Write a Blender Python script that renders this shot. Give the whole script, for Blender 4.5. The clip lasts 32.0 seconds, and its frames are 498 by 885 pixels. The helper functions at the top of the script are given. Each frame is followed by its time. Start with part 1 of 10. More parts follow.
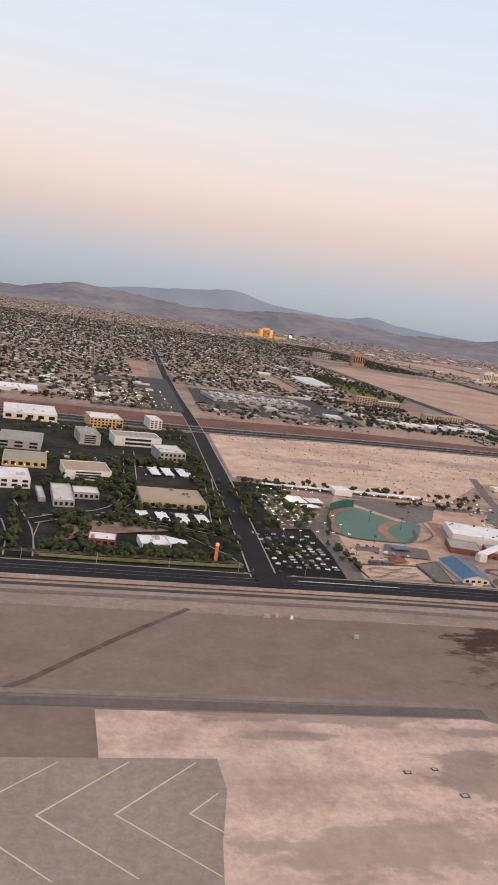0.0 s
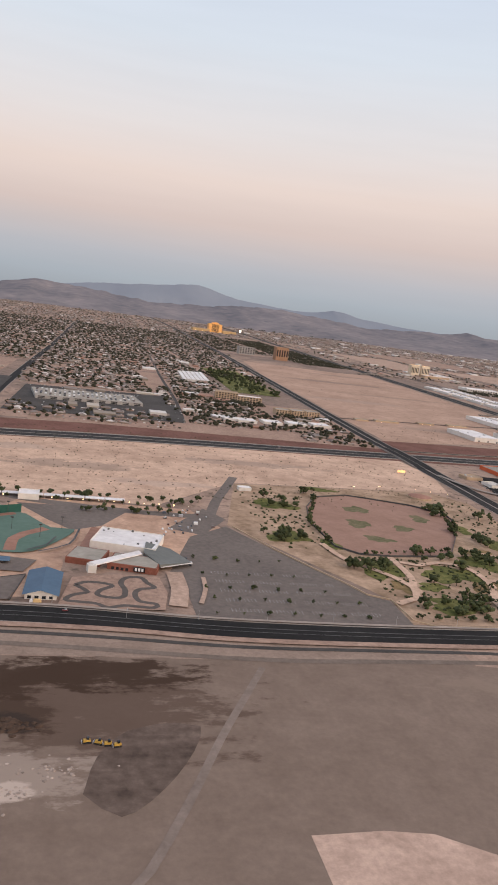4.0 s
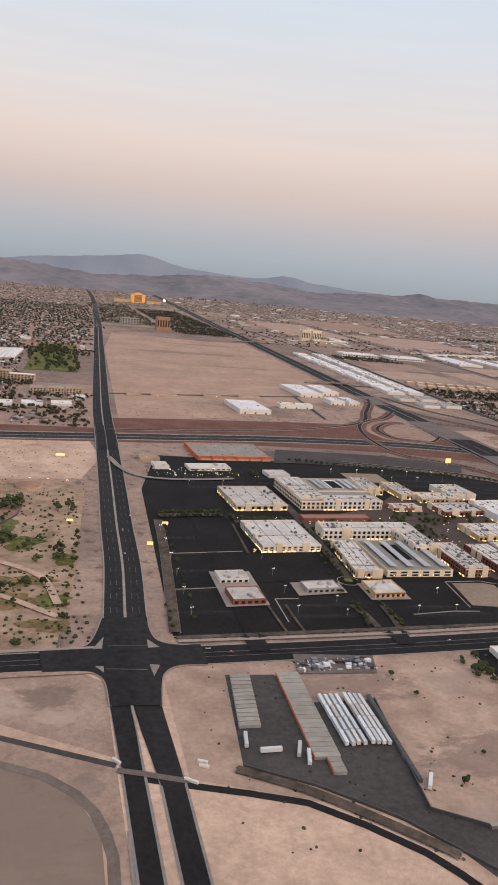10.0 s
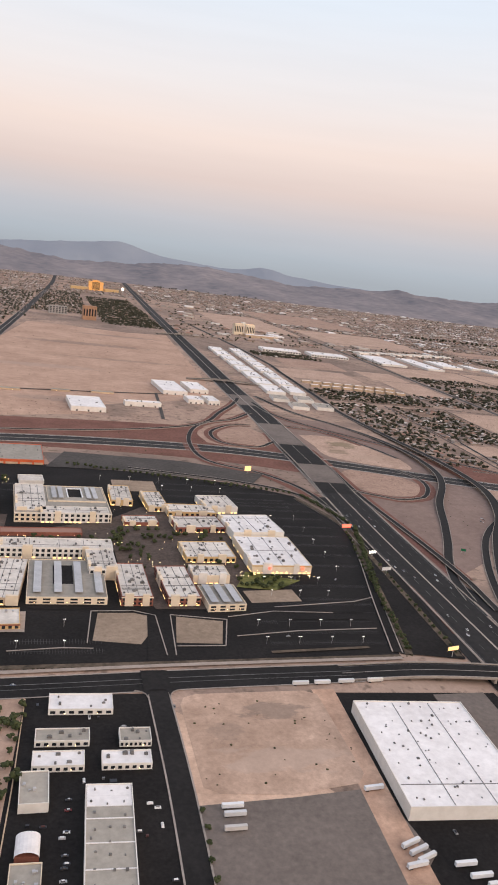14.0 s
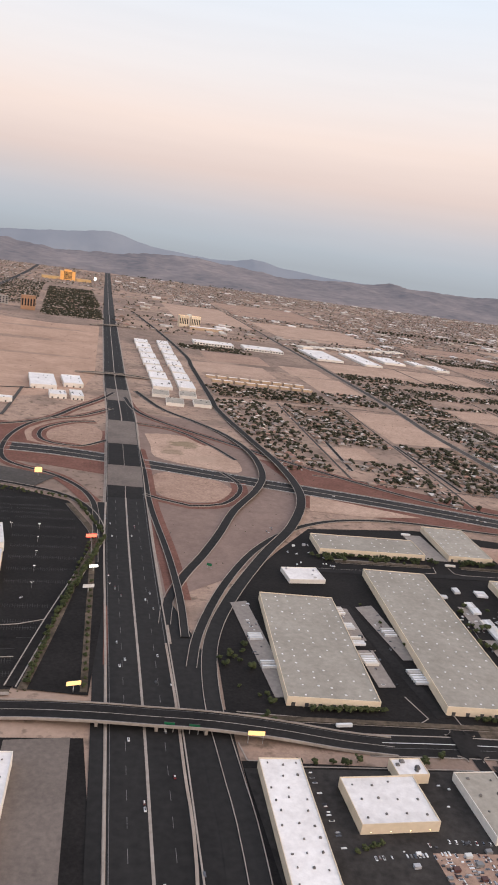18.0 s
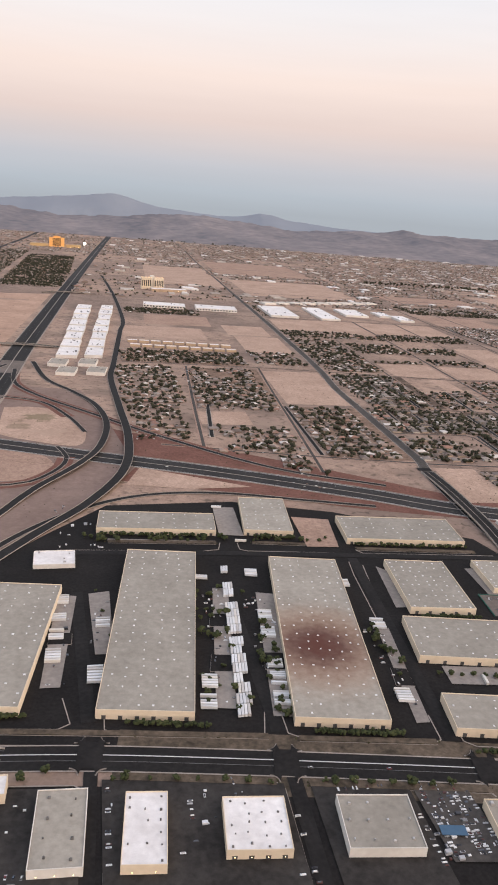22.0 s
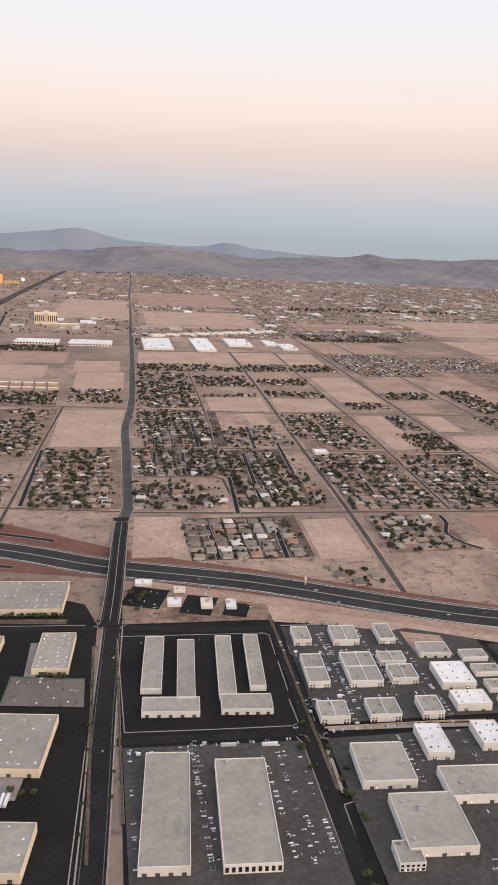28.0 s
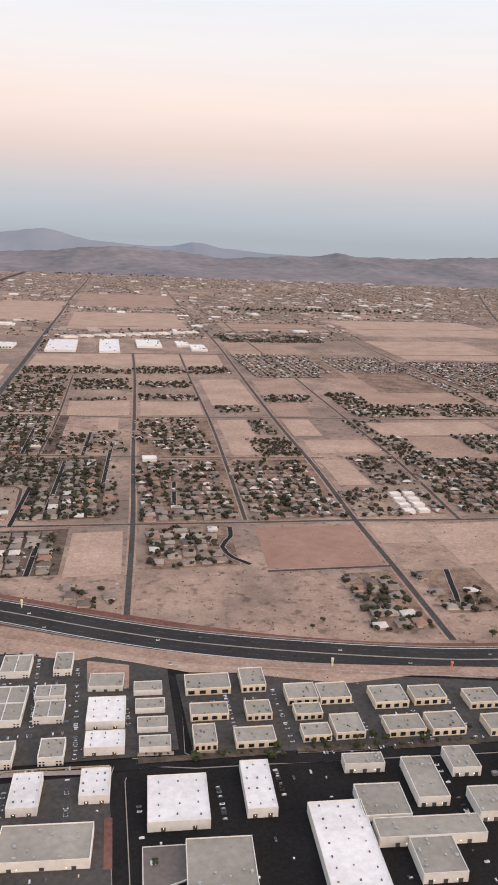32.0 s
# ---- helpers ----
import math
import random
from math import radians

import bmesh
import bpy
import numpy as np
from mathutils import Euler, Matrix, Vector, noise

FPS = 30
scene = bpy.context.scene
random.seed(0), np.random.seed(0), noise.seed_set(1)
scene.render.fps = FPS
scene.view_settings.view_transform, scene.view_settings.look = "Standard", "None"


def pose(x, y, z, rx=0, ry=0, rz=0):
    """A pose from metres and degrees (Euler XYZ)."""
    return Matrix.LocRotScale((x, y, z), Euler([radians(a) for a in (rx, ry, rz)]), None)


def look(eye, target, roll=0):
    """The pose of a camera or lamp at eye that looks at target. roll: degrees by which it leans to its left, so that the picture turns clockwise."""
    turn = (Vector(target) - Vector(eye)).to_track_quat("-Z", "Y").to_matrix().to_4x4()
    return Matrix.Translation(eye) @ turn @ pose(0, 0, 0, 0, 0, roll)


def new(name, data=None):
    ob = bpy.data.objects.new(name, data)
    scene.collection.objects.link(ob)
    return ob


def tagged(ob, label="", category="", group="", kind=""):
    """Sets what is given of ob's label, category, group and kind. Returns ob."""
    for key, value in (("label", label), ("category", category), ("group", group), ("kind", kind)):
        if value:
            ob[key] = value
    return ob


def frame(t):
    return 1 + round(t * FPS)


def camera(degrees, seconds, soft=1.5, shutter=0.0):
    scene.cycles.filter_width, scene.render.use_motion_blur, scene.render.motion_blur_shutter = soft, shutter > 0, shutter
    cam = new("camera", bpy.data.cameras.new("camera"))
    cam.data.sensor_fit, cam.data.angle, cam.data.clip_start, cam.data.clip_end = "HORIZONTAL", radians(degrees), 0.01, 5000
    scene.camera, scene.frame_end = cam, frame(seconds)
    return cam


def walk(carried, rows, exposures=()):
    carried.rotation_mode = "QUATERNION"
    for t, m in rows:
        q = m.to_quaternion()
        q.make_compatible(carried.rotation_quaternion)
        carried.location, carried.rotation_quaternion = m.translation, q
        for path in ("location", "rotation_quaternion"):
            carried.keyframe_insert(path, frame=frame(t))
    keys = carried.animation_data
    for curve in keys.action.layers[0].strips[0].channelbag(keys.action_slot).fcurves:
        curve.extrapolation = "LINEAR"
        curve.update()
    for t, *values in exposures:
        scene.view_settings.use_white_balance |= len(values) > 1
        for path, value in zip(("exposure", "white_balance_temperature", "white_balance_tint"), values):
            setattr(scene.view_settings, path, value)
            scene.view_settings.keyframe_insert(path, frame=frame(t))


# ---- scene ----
EXPOSURES = ((0, 0.17, 6500, 7.5), (1.2, 0.12, 6500, 7.5), (2.2, 0.07, 6500, 7.5), (6, 0.05, 6500, 7.5), (8.5, 0.02, 6500, 7.5), (10.3, 0.04, 6500, 7.5), (11, 0.19, 6500, 7.5), (13, 0.24, 6500, 7.5), (19, 0.28, 6500, 7.5), (32, 0.32, 6500, 7.5))
cam = camera(35.89, 32.0, soft=1.8)


def gaze(t, x, y, z, yaw, pitch, roll):
    """A row of the flight: place, then degrees to the left of +y, up, and lean."""
    a, b = radians(yaw), radians(pitch)
    ahead = Vector((-math.sin(a) * math.cos(b), math.cos(a) * math.cos(b), math.sin(b)))
    eye = Vector((x, y, z))
    return t, look(eye, eye + ahead * 100, roll)


FLIGHT = (
    (0, 2.6, -0.3, 79.9, -13.25, -9.45, 8.06),
    (0.5, 20.1, -0.4, 81.9, -13.51, -9.49, 8.11),
    (1, 37.7, -0.5, 83.9, -13.82, -9.51, 8.17),
    (1.5, 55.3, -0.8, 85.8, -13.91, -9.49, 7.86),
    (2, 72.9, -1.1, 87.7, -14.01, -9.46, 7.72),
    (2.5, 90.6, -1.6, 89.6, -14.09, -9.52, 8.39),
    (3, 108.2, -2.1, 91.5, -14.02, -9.54, 7.86),
    (3.5, 125.8, -2.6, 93.4, -14.07, -9.55, 7.52),
    (5.5, 197.4, -6.5, 100.5, -14.34, -10.39, 7.13),
    (6, 215.4, -6.9, 102.3, -14.30, -10.31, 6.61),
    (6.5, 233.3, -7.3, 104.2, -14.30, -10.09, 6.49),
    (7, 251.3, -7.7, 106.1, -14.34, -9.85, 6.57),
    (7.5, 269.3, -8.1, 108.0, -14.32, -9.68, 6.03),
    (8, 287.3, -8.5, 110.0, -14.42, -9.73, 5.54),
    (8.5, 305.2, -8.8, 112.0, -14.51, -10.06, 5.20),
    (9, 323.2, -9.1, 114.0, -14.73, -10.66, 5.11),
    (9.5, 341.2, -9.4, 116.0, -14.97, -11.37, 5.27),
    (10, 359.2, -9.6, 118.1, -15.24, -11.92, 5.42),
    (10.5, 377.2, -9.9, 120.1, -15.46, -12.30, 5.91),
    (11, 395.2, -10.1, 122.2, -15.58, -12.52, 6.46),
    (11.5, 413.2, -10.3, 124.3, -15.65, -12.66, 6.76),
    (12, 431.2, -10.4, 126.3, -15.67, -12.71, 6.77),
    (12.5, 449.2, -10.6, 128.4, -15.62, -12.66, 6.86),
    (13, 467.2, -10.7, 130.5, -15.64, -12.59, 6.98),
    (13.5, 485.2, -10.8, 132.6, -15.64, -12.55, 7.00),
    (14, 503.2, -10.9, 134.7, -15.64, -12.54, 7.16),
    (14.5, 521.2, -10.9, 136.7, -15.63, -12.55, 7.64),
    (15, 539.2, -10.9, 138.8, -15.63, -12.57, 7.71),
    (15.5, 557.2, -11.0, 140.8, -15.59, -12.58, 7.64),
    (17.5, 629.3, -10.8, 148.7, -15.09, -13.08, 8.07),
    (18, 647.3, -10.7, 150.7, -14.82, -13.22, 7.89),
    (18.5, 665.3, -10.6, 152.5, -14.51, -13.49, 7.80),
    (19, 683.4, -10.4, 154.4, -14.16, -13.68, 7.61),
    (19.5, 701.4, -10.3, 156.2, -13.78, -13.69, 7.05),
    (20, 719.4, -10.1, 158.0, -13.38, -13.74, 6.55),
    (20.5, 737.4, -9.9, 159.7, -13.03, -14.13, 6.09),
    (21, 755.5, -9.7, 161.4, -12.70, -15.10, 5.46),
    (21.5, 773.5, -9.5, 163.0, -12.44, -16.25, 4.88),
    (22, 791.5, -9.2, 164.6, -12.04, -16.67, 4.52),
    (22.5, 809.5, -8.9, 166.1, -11.69, -16.66, 4.38),
    (23, 827.6, -8.6, 167.6, -11.44, -16.73, 4.10),
    (23.5, 845.6, -8.3, 169.0, -11.30, -16.81, 3.66),
    (24, 863.6, -8.0, 170.3, -11.27, -16.83, 3.51),
    (24.5, 881.6, -7.6, 171.6, -11.26, -16.79, 3.40),
    (25, 899.7, -7.2, 172.8, -11.42, -16.69, 3.29),
    (25.5, 917.7, -6.8, 174.0, -11.41, -16.56, 2.95),
    (27.5, 989.8, -5.1, 177.7, -11.22, -15.03, 2.43),
    (28, 1007.8, -4.6, 178.5, -11.36, -14.74, 2.51),
    (28.5, 1025.8, -4.1, 179.1, -11.42, -14.63, 2.74),
    (29, 1043.9, -3.5, 179.7, -11.39, -14.63, 2.73),
    (29.5, 1061.9, -3.0, 180.1, -11.52, -14.71, 2.69),
    (30, 1079.9, -2.4, 180.5, -11.66, -14.76, 2.71),
    (30.5, 1097.9, -1.9, 180.7, -11.73, -14.62, 2.82),
    (31, 1116.0, -1.3, 180.9, -11.90, -14.48, 2.91),
    (31.5, 1134.0, -0.6, 180.9, -11.92, -14.51, 2.61),
    (32, 1152.0, -0.0, 180.9, -11.85, -14.72, 2.20),
)
walk(cam, [gaze(*row) for row in FLIGHT], exposures=EXPOSURES)

# ---- light ----


def srgb(r, g, b):
    return tuple((v / 255 / 12.92) if v < 11 else ((v / 255 + 0.055) / 1.055) ** 2.4 for v in (r, g, b)) + (1.0,)


SUN_FROM = Vector((0.75, -0.62, 0.22)).normalized()
world = bpy.data.worlds.new("world")
scene.world = world
world.use_nodes = True
wn, wl = world.node_tree.nodes, world.node_tree.links
coord, split = wn.new("ShaderNodeTexCoord"), wn.new("ShaderNodeSeparateXYZ")
wl.new(coord.outputs["Generated"], split.inputs[0])
ramp = wn.new("ShaderNodeValToRGB")
wl.new(split.outputs["Z"], ramp.inputs["Fac"])
stops = ((0.0, (160, 165, 173)), (0.022, (170, 176, 185)), (0.05, (184, 184, 191)), (0.10, (213, 194, 189)), (0.15, (230, 211, 204)),
         (0.21, (226, 219, 220)), (0.30, (215, 221, 232)), (0.46, (199, 211, 234)), (1.0, (186, 200, 228)))
while len(ramp.color_ramp.elements) < len(stops):
    ramp.color_ramp.elements.new(0.5)
for el, (p, c) in zip(ramp.color_ramp.elements, stops):
    el.position, el.color = p, srgb(*c)
# the afterglow where the sun has gone down, behind the flight
glow_dot = wn.new("ShaderNodeVectorMath")
glow_dot.operation = "DOT_PRODUCT"
wl.new(coord.outputs["Generated"], glow_dot.inputs[0])
glow_dot.inputs[1].default_value = SUN_FROM
glow = wn.new("ShaderNodeMapRange")
glow.inputs["From Min"].default_value, glow.inputs["From Max"].default_value = 0.1, 1.0
glow.inputs["To Min"].default_value, glow.inputs["To Max"].default_value = 0.0, 1.2
wl.new(glow_dot.outputs["Value"], glow.inputs["Value"])
tint = wn.new("ShaderNodeMix")
tint.data_type, tint.blend_type = "RGBA", "ADD"
tint.inputs["B"].default_value = srgb(255, 214, 178)
wl.new(glow.outputs[0], tint.inputs["Factor"])
tint.clamp_factor = False
wl.new(ramp.outputs["Color"], tint.inputs["A"])
# faint streaks of thin cloud
wave = wn.new("ShaderNodeMapping")
wave.inputs["Scale"].default_value = (2.0, 2.0, 26.0)
wl.new(coord.outputs["Generated"], wave.inputs[0])
streak = wn.new("ShaderNodeTexNoise")
streak.inputs["Scale"].default_value, streak.inputs["Detail"].default_value = 2.2, 4.0
wl.new(wave.outputs[0], streak.inputs["Vector"])
thin = wn.new("ShaderNodeMapRange")
thin.inputs["From Min"].default_value, thin.inputs["From Max"].default_value = 0.35, 0.7
thin.inputs["To Min"].default_value, thin.inputs["To Max"].default_value = 1.01, 0.985
wl.new(streak.outputs["Fac"], thin.inputs["Value"])
veil = wn.new("ShaderNodeVectorMath")
veil.operation = "SCALE"
wl.new(tint.outputs["Result"], veil.inputs[0])
wl.new(thin.outputs[0], veil.inputs["Scale"])
wl.new(veil.outputs[0], wn["Background"].inputs["Color"])
wn["Background"].inputs["Strength"].default_value = 1.0

sun = new("sun", bpy.data.lights.new("sun", "SUN"))
sun.data.energy, sun.data.angle, sun.data.color = 0.8, radians(35), (1.0, 0.86, 0.74)
sun.matrix_world = look(SUN_FROM * 100, (0, 0, 0))

# ---- materials ----


def surface(name, low, high, rough=0.85, fine=0.6, coarse=0.03, bump=0.0, metal=0.0, spec=0.3, each=0.0, island=False, band=None, grain=0.0):
    """A surface between two colours, mottled at two scales (per metre); each: how far single pieces differ in brightness."""
    m = bpy.data.materials.new(name)
    m.use_nodes = True
    n, l = m.node_tree.nodes, m.node_tree.links
    b = n["Principled BSDF"]
    geo = n.new("ShaderNodeNewGeometry")
    a1, a2 = n.new("ShaderNodeTexNoise"), n.new("ShaderNodeTexNoise")
    for tex, sc, det in ((a1, fine, 3.0), (a2, coarse, 5.0)):
        tex.inputs["Scale"].default_value, tex.inputs["Detail"].default_value = sc, det
        l.new(geo.outputs["Position"], tex.inputs["Vector"])
    if band:
        stretch = n.new("ShaderNodeMapping")
        stretch.inputs["Scale"].default_value = band
        l.new(geo.outputs["Position"], stretch.inputs[0])
        l.new(stretch.outputs[0], a2.inputs["Vector"])
    add = n.new("ShaderNodeMath")
    add.operation = "MULTIPLY_ADD"
    add.inputs[1].default_value = 0.45
    l.new(a1.outputs["Fac"], add.inputs[0])
    half = n.new("ShaderNodeMath")
    half.operation = "MULTIPLY"
    half.inputs[1].default_value = 0.55
    l.new(a2.outputs["Fac"], half.inputs[0])
    l.new(half.outputs[0], add.inputs[2])
    r = n.new("ShaderNodeMapRange")
    r.inputs["From Min"].default_value, r.inputs["From Max"].default_value = 0.34, 0.66
    l.new(add.outputs[0], r.inputs["Value"])
    mix = n.new("ShaderNodeMix")
    mix.data_type = "RGBA"
    mix.inputs["A"].default_value, mix.inputs["B"].default_value = (*low, 1), (*high, 1)
    l.new(r.outputs[0], mix.inputs["Factor"])
    colour = mix.outputs["Result"]
    if each:
        rnd = geo.outputs["Random Per Island"] if island else n.new("ShaderNodeObjectInfo").outputs["Random"]
        k = n.new("ShaderNodeMapRange")
        k.inputs["To Min"].default_value, k.inputs["To Max"].default_value = 1 - each, 1 + each
        l.new(rnd, k.inputs["Value"])
        s = n.new("ShaderNodeVectorMath")
        s.operation = "SCALE"
        l.new(colour, s.inputs[0])
        l.new(k.outputs[0], s.inputs["Scale"])
        colour = s.outputs[0]
    if grain:
        a3 = n.new("ShaderNodeTexNoise")
        a3.inputs["Scale"].default_value, a3.inputs["Detail"].default_value, a3.inputs["Roughness"].default_value = 0.55, 6.0, 0.75
        l.new(geo.outputs["Position"], a3.inputs["Vector"])
        k = n.new("ShaderNodeMapRange")
        k.inputs["From Min"].default_value, k.inputs["From Max"].default_value = 0.3, 0.7
        k.inputs["To Min"].default_value, k.inputs["To Max"].default_value = 1 - grain, 1 + grain
        l.new(a3.outputs["Fac"], k.inputs["Value"])
        s = n.new("ShaderNodeVectorMath")
        s.operation = "SCALE"
        l.new(colour, s.inputs[0])
        l.new(k.outputs[0], s.inputs["Scale"])
        colour = s.outputs[0]
    l.new(colour, b.inputs["Base Color"])
    b.inputs["Roughness"].default_value, b.inputs["Metallic"].default_value = rough, metal
    b.inputs["Specular IOR Level"].default_value = spec
    if bump:
        bp = n.new("ShaderNodeBump")
        bp.inputs["Strength"].default_value, bp.inputs["Distance"].default_value = bump, 0.2
        l.new(a1.outputs["Fac"], bp.inputs["Height"])
        l.new(bp.outputs[0], b.inputs["Normal"])
    return m


def hues(name, colours, rough=0.85, island=True, spec=0.3):
    """Pieces that each take one of several colours."""
    m = surface(name, (0.9, 0.9, 0.9), (1, 1, 1), rough, fine=1.5, coarse=0.2, spec=spec)
    n, l = m.node_tree.nodes, m.node_tree.links
    rnd = n.new("ShaderNodeNewGeometry").outputs["Random Per Island"] if island else n.new("ShaderNodeObjectInfo").outputs["Random"]
    cr = n.new("ShaderNodeValToRGB")
    cr.color_ramp.interpolation = "CONSTANT"
    while len(cr.color_ramp.elements) < len(colours):
        cr.color_ramp.elements.new(0.5)
    for i, (el, c) in enumerate(zip(cr.color_ramp.elements, colours)):
        el.position, el.color = i / len(colours), (*c, 1)
    l.new(rnd, cr.inputs["Fac"])
    mul = n.new("ShaderNodeMix")
    mul.data_type, mul.blend_type = "RGBA", "MULTIPLY"
    mul.inputs["Factor"].default_value = 1.0
    b = n["Principled BSDF"]
    l.new(b.inputs["Base Color"].links[0].from_socket, mul.inputs["A"])
    l.new(cr.outputs["Color"], mul.inputs["B"])
    l.new(mul.outputs["Result"], b.inputs["Base Color"])
    return m


def lit(name, colour, strength):
    m = bpy.data.materials.new(name)
    m.use_nodes = True
    b = m.node_tree.nodes["Principled BSDF"]
    b.inputs["Base Color"].default_value = (*colour, 1)
    b.inputs["Emission Color"].default_value = (*colour, 1)
    b.inputs["Emission Strength"].default_value = strength
    return m


SAND = surface("desert sand", (0.3264, 0.2056, 0.144), (0.5744, 0.381, 0.27), 0.95, fine=0.16, coarse=0.02, bump=0.3, spec=0.1, grain=0.2)
PALE_SAND = surface("pale graded sand", (0.3949, 0.2676, 0.1918), (0.6624, 0.4641, 0.34), 0.95, fine=0.12, coarse=0.025, bump=0.3, spec=0.1, grain=0.2)
TAUPE = surface("compacted airfield soil", (0.176, 0.128, 0.0985), (0.236, 0.176, 0.1385), 0.95, fine=0.12, coarse=0.02, bump=0.2, spec=0.1, band=(0.25, 1, 1), grain=0.12)
PAD = surface("airfield sand pad", (0.3416, 0.2352, 0.1802), (0.6588, 0.4704, 0.371), 0.95, fine=0.1, coarse=0.05, bump=0.2, spec=0.1, band=(0.35, 1.6, 1), grain=0.2)
DARK_SOIL = surface("dark turned soil", (0.07, 0.05, 0.04), (0.17, 0.125, 0.10), 0.95, fine=0.3, coarse=0.08, bump=0.4, spec=0.1, band=(0.3, 2.2, 1), grain=0.2)
CONCRETE_OLD = surface("worn airfield concrete", (0.25, 0.196, 0.154), (0.31, 0.245, 0.195), 0.9, fine=0.3, coarse=0.05, spec=0.2, grain=0.2)
TERRACOTTA = surface("red landscape gravel", (0.1239, 0.05904, 0.04547), (0.2091, 0.1063, 0.08232), 0.95, fine=0.5, coarse=0.05, spec=0.1, grain=0.2)
ASPHALT = surface("asphalt", (0.0102, 0.0092, 0.0088), (0.0218, 0.0196, 0.0185), 0.9, fine=0.9, coarse=0.05, spec=0.12, grain=0.25)
ROAD_ASPHALT = surface("road asphalt", (0.0112, 0.0103, 0.0099), (0.0236, 0.0214, 0.0203), 0.85, fine=0.6, coarse=0.06, spec=0.15, grain=0.2)
# True grey of the curving freeway; on the far roads it replaces haze.
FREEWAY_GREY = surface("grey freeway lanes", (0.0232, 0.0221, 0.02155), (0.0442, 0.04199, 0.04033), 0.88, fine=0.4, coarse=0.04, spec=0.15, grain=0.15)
FREEWAY = surface("freeway concrete lanes", (0.0155, 0.0148, 0.0145), (0.030, 0.0285, 0.0275), 0.88, fine=0.4, coarse=0.04, spec=0.15, band=(1.6, 0.12, 1))
GREY_LOT = surface("faded parking asphalt", (0.1208, 0.1, 0.0864), (0.1837, 0.152, 0.1315), 0.9, fine=0.5, coarse=0.04, spec=0.2, grain=0.15)
YARD_ASPHALT = surface("patched dark yard asphalt", (0.021, 0.0188, 0.0175), (0.052, 0.047, 0.043), 0.9, fine=0.35, coarse=0.05, spec=0.15, grain=0.25)
GREY_DARK = surface("weathered dark asphalt", (0.04945, 0.04427, 0.04025), (0.0897, 0.0805, 0.07245), 0.9, fine=0.5, coarse=0.05, spec=0.15, grain=0.2)
CONCRETE = surface("pale concrete slab", (0.20, 0.175, 0.155), (0.30, 0.265, 0.235), 0.9, fine=0.5, coarse=0.06, spec=0.15, grain=0.12)
BRIGHT_LINE = surface("fresh white road paint", (0.42, 0.41, 0.395), (0.6, 0.585, 0.565), 0.8, fine=1.2, coarse=0.2)
GRADED = surface("graded tan soil", (0.22, 0.165, 0.12), (0.32, 0.245, 0.18), 0.95, fine=0.2, coarse=0.04, spec=0.1, grain=0.2)
LOOP_GRAVEL = surface("smooth mauve-tan gravel", (0.1791, 0.1273, 0.1068), (0.2553, 0.1848, 0.1542), 0.95, fine=0.2, coarse=0.03, spec=0.1, grain=0.12)
VERGE_SOIL = surface("dark planting soil and mulch", (0.045, 0.037, 0.027), (0.15, 0.115, 0.085), 0.95, fine=0.5, coarse=0.1, spec=0.1, grain=0.3)
YARD_SOIL = surface("dry house yards and gardens", (0.085, 0.060, 0.045), (0.345, 0.232, 0.17), 0.95, fine=0.22, coarse=0.05, spec=0.1, grain=0.35)
# Darker yard soil: planting, drives and the shade between houses in one colour.
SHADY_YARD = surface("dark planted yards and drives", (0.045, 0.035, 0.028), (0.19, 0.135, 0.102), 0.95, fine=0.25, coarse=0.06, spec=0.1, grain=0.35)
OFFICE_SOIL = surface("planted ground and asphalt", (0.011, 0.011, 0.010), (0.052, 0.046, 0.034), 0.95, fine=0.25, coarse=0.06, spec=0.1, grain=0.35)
FIELD_A = surface("tan fallow field", (0.3245, 0.2233, 0.1672), (0.484, 0.3443, 0.264), 0.95, fine=0.2, coarse=0.03, spec=0.1, grain=0.3)
FIELD_B = surface("brown fallow field", (0.2684, 0.1782, 0.1342), (0.4026, 0.2772, 0.2112), 0.95, fine=0.2, coarse=0.03, spec=0.1, grain=0.3)
SIDEWALK = surface("tan sidewalk concrete", (0.27, 0.22, 0.18), (0.36, 0.30, 0.255), 0.9, fine=0.6, coarse=0.1, spec=0.15, grain=0.1)
KERB = surface("kerb concrete", (0.24, 0.205, 0.175), (0.36, 0.315, 0.275), 0.9, fine=0.8, coarse=0.1)
PAINT_LINE = surface("road paint", (0.08, 0.077, 0.074), (0.2, 0.193, 0.187), 0.8, fine=1.2, coarse=0.2)
YELLOW_LINE = surface("yellow road paint", (0.48, 0.34, 0.12), (0.62, 0.46, 0.18), 0.8, fine=1.2, coarse=0.2)
LAWN = surface("dry lawn", (0.055, 0.068, 0.019), (0.205, 0.19, 0.068), 0.95, fine=0.4, coarse=0.06, bump=0.4, spec=0.1, grain=0.35)
DRY_LAWN = surface("parched pale lawn", (0.10, 0.10, 0.05), (0.21, 0.175, 0.105), 0.95, fine=0.4, coarse=0.08, bump=0.3, spec=0.1, grain=0.3)
GOLDEN = surface("golden dry grass", (0.10, 0.08, 0.035), (0.30, 0.20, 0.10), 0.95, fine=0.35, coarse=0.07, bump=0.4, spec=0.1, grain=0.35)
PARK_SAND = surface("sandy park ground", (0.215, 0.145, 0.092), (0.49, 0.343, 0.238), 0.95, fine=0.2, coarse=0.06, bump=0.4, spec=0.1, grain=0.2)
TURF = surface("green sports turf", (0.085, 0.145, 0.112), (0.115, 0.18, 0.142), 0.9, fine=0.5, coarse=0.08)
CLAY = surface("infield clay", (0.24, 0.12, 0.085), (0.36, 0.20, 0.145), 0.95, fine=0.4, coarse=0.06)
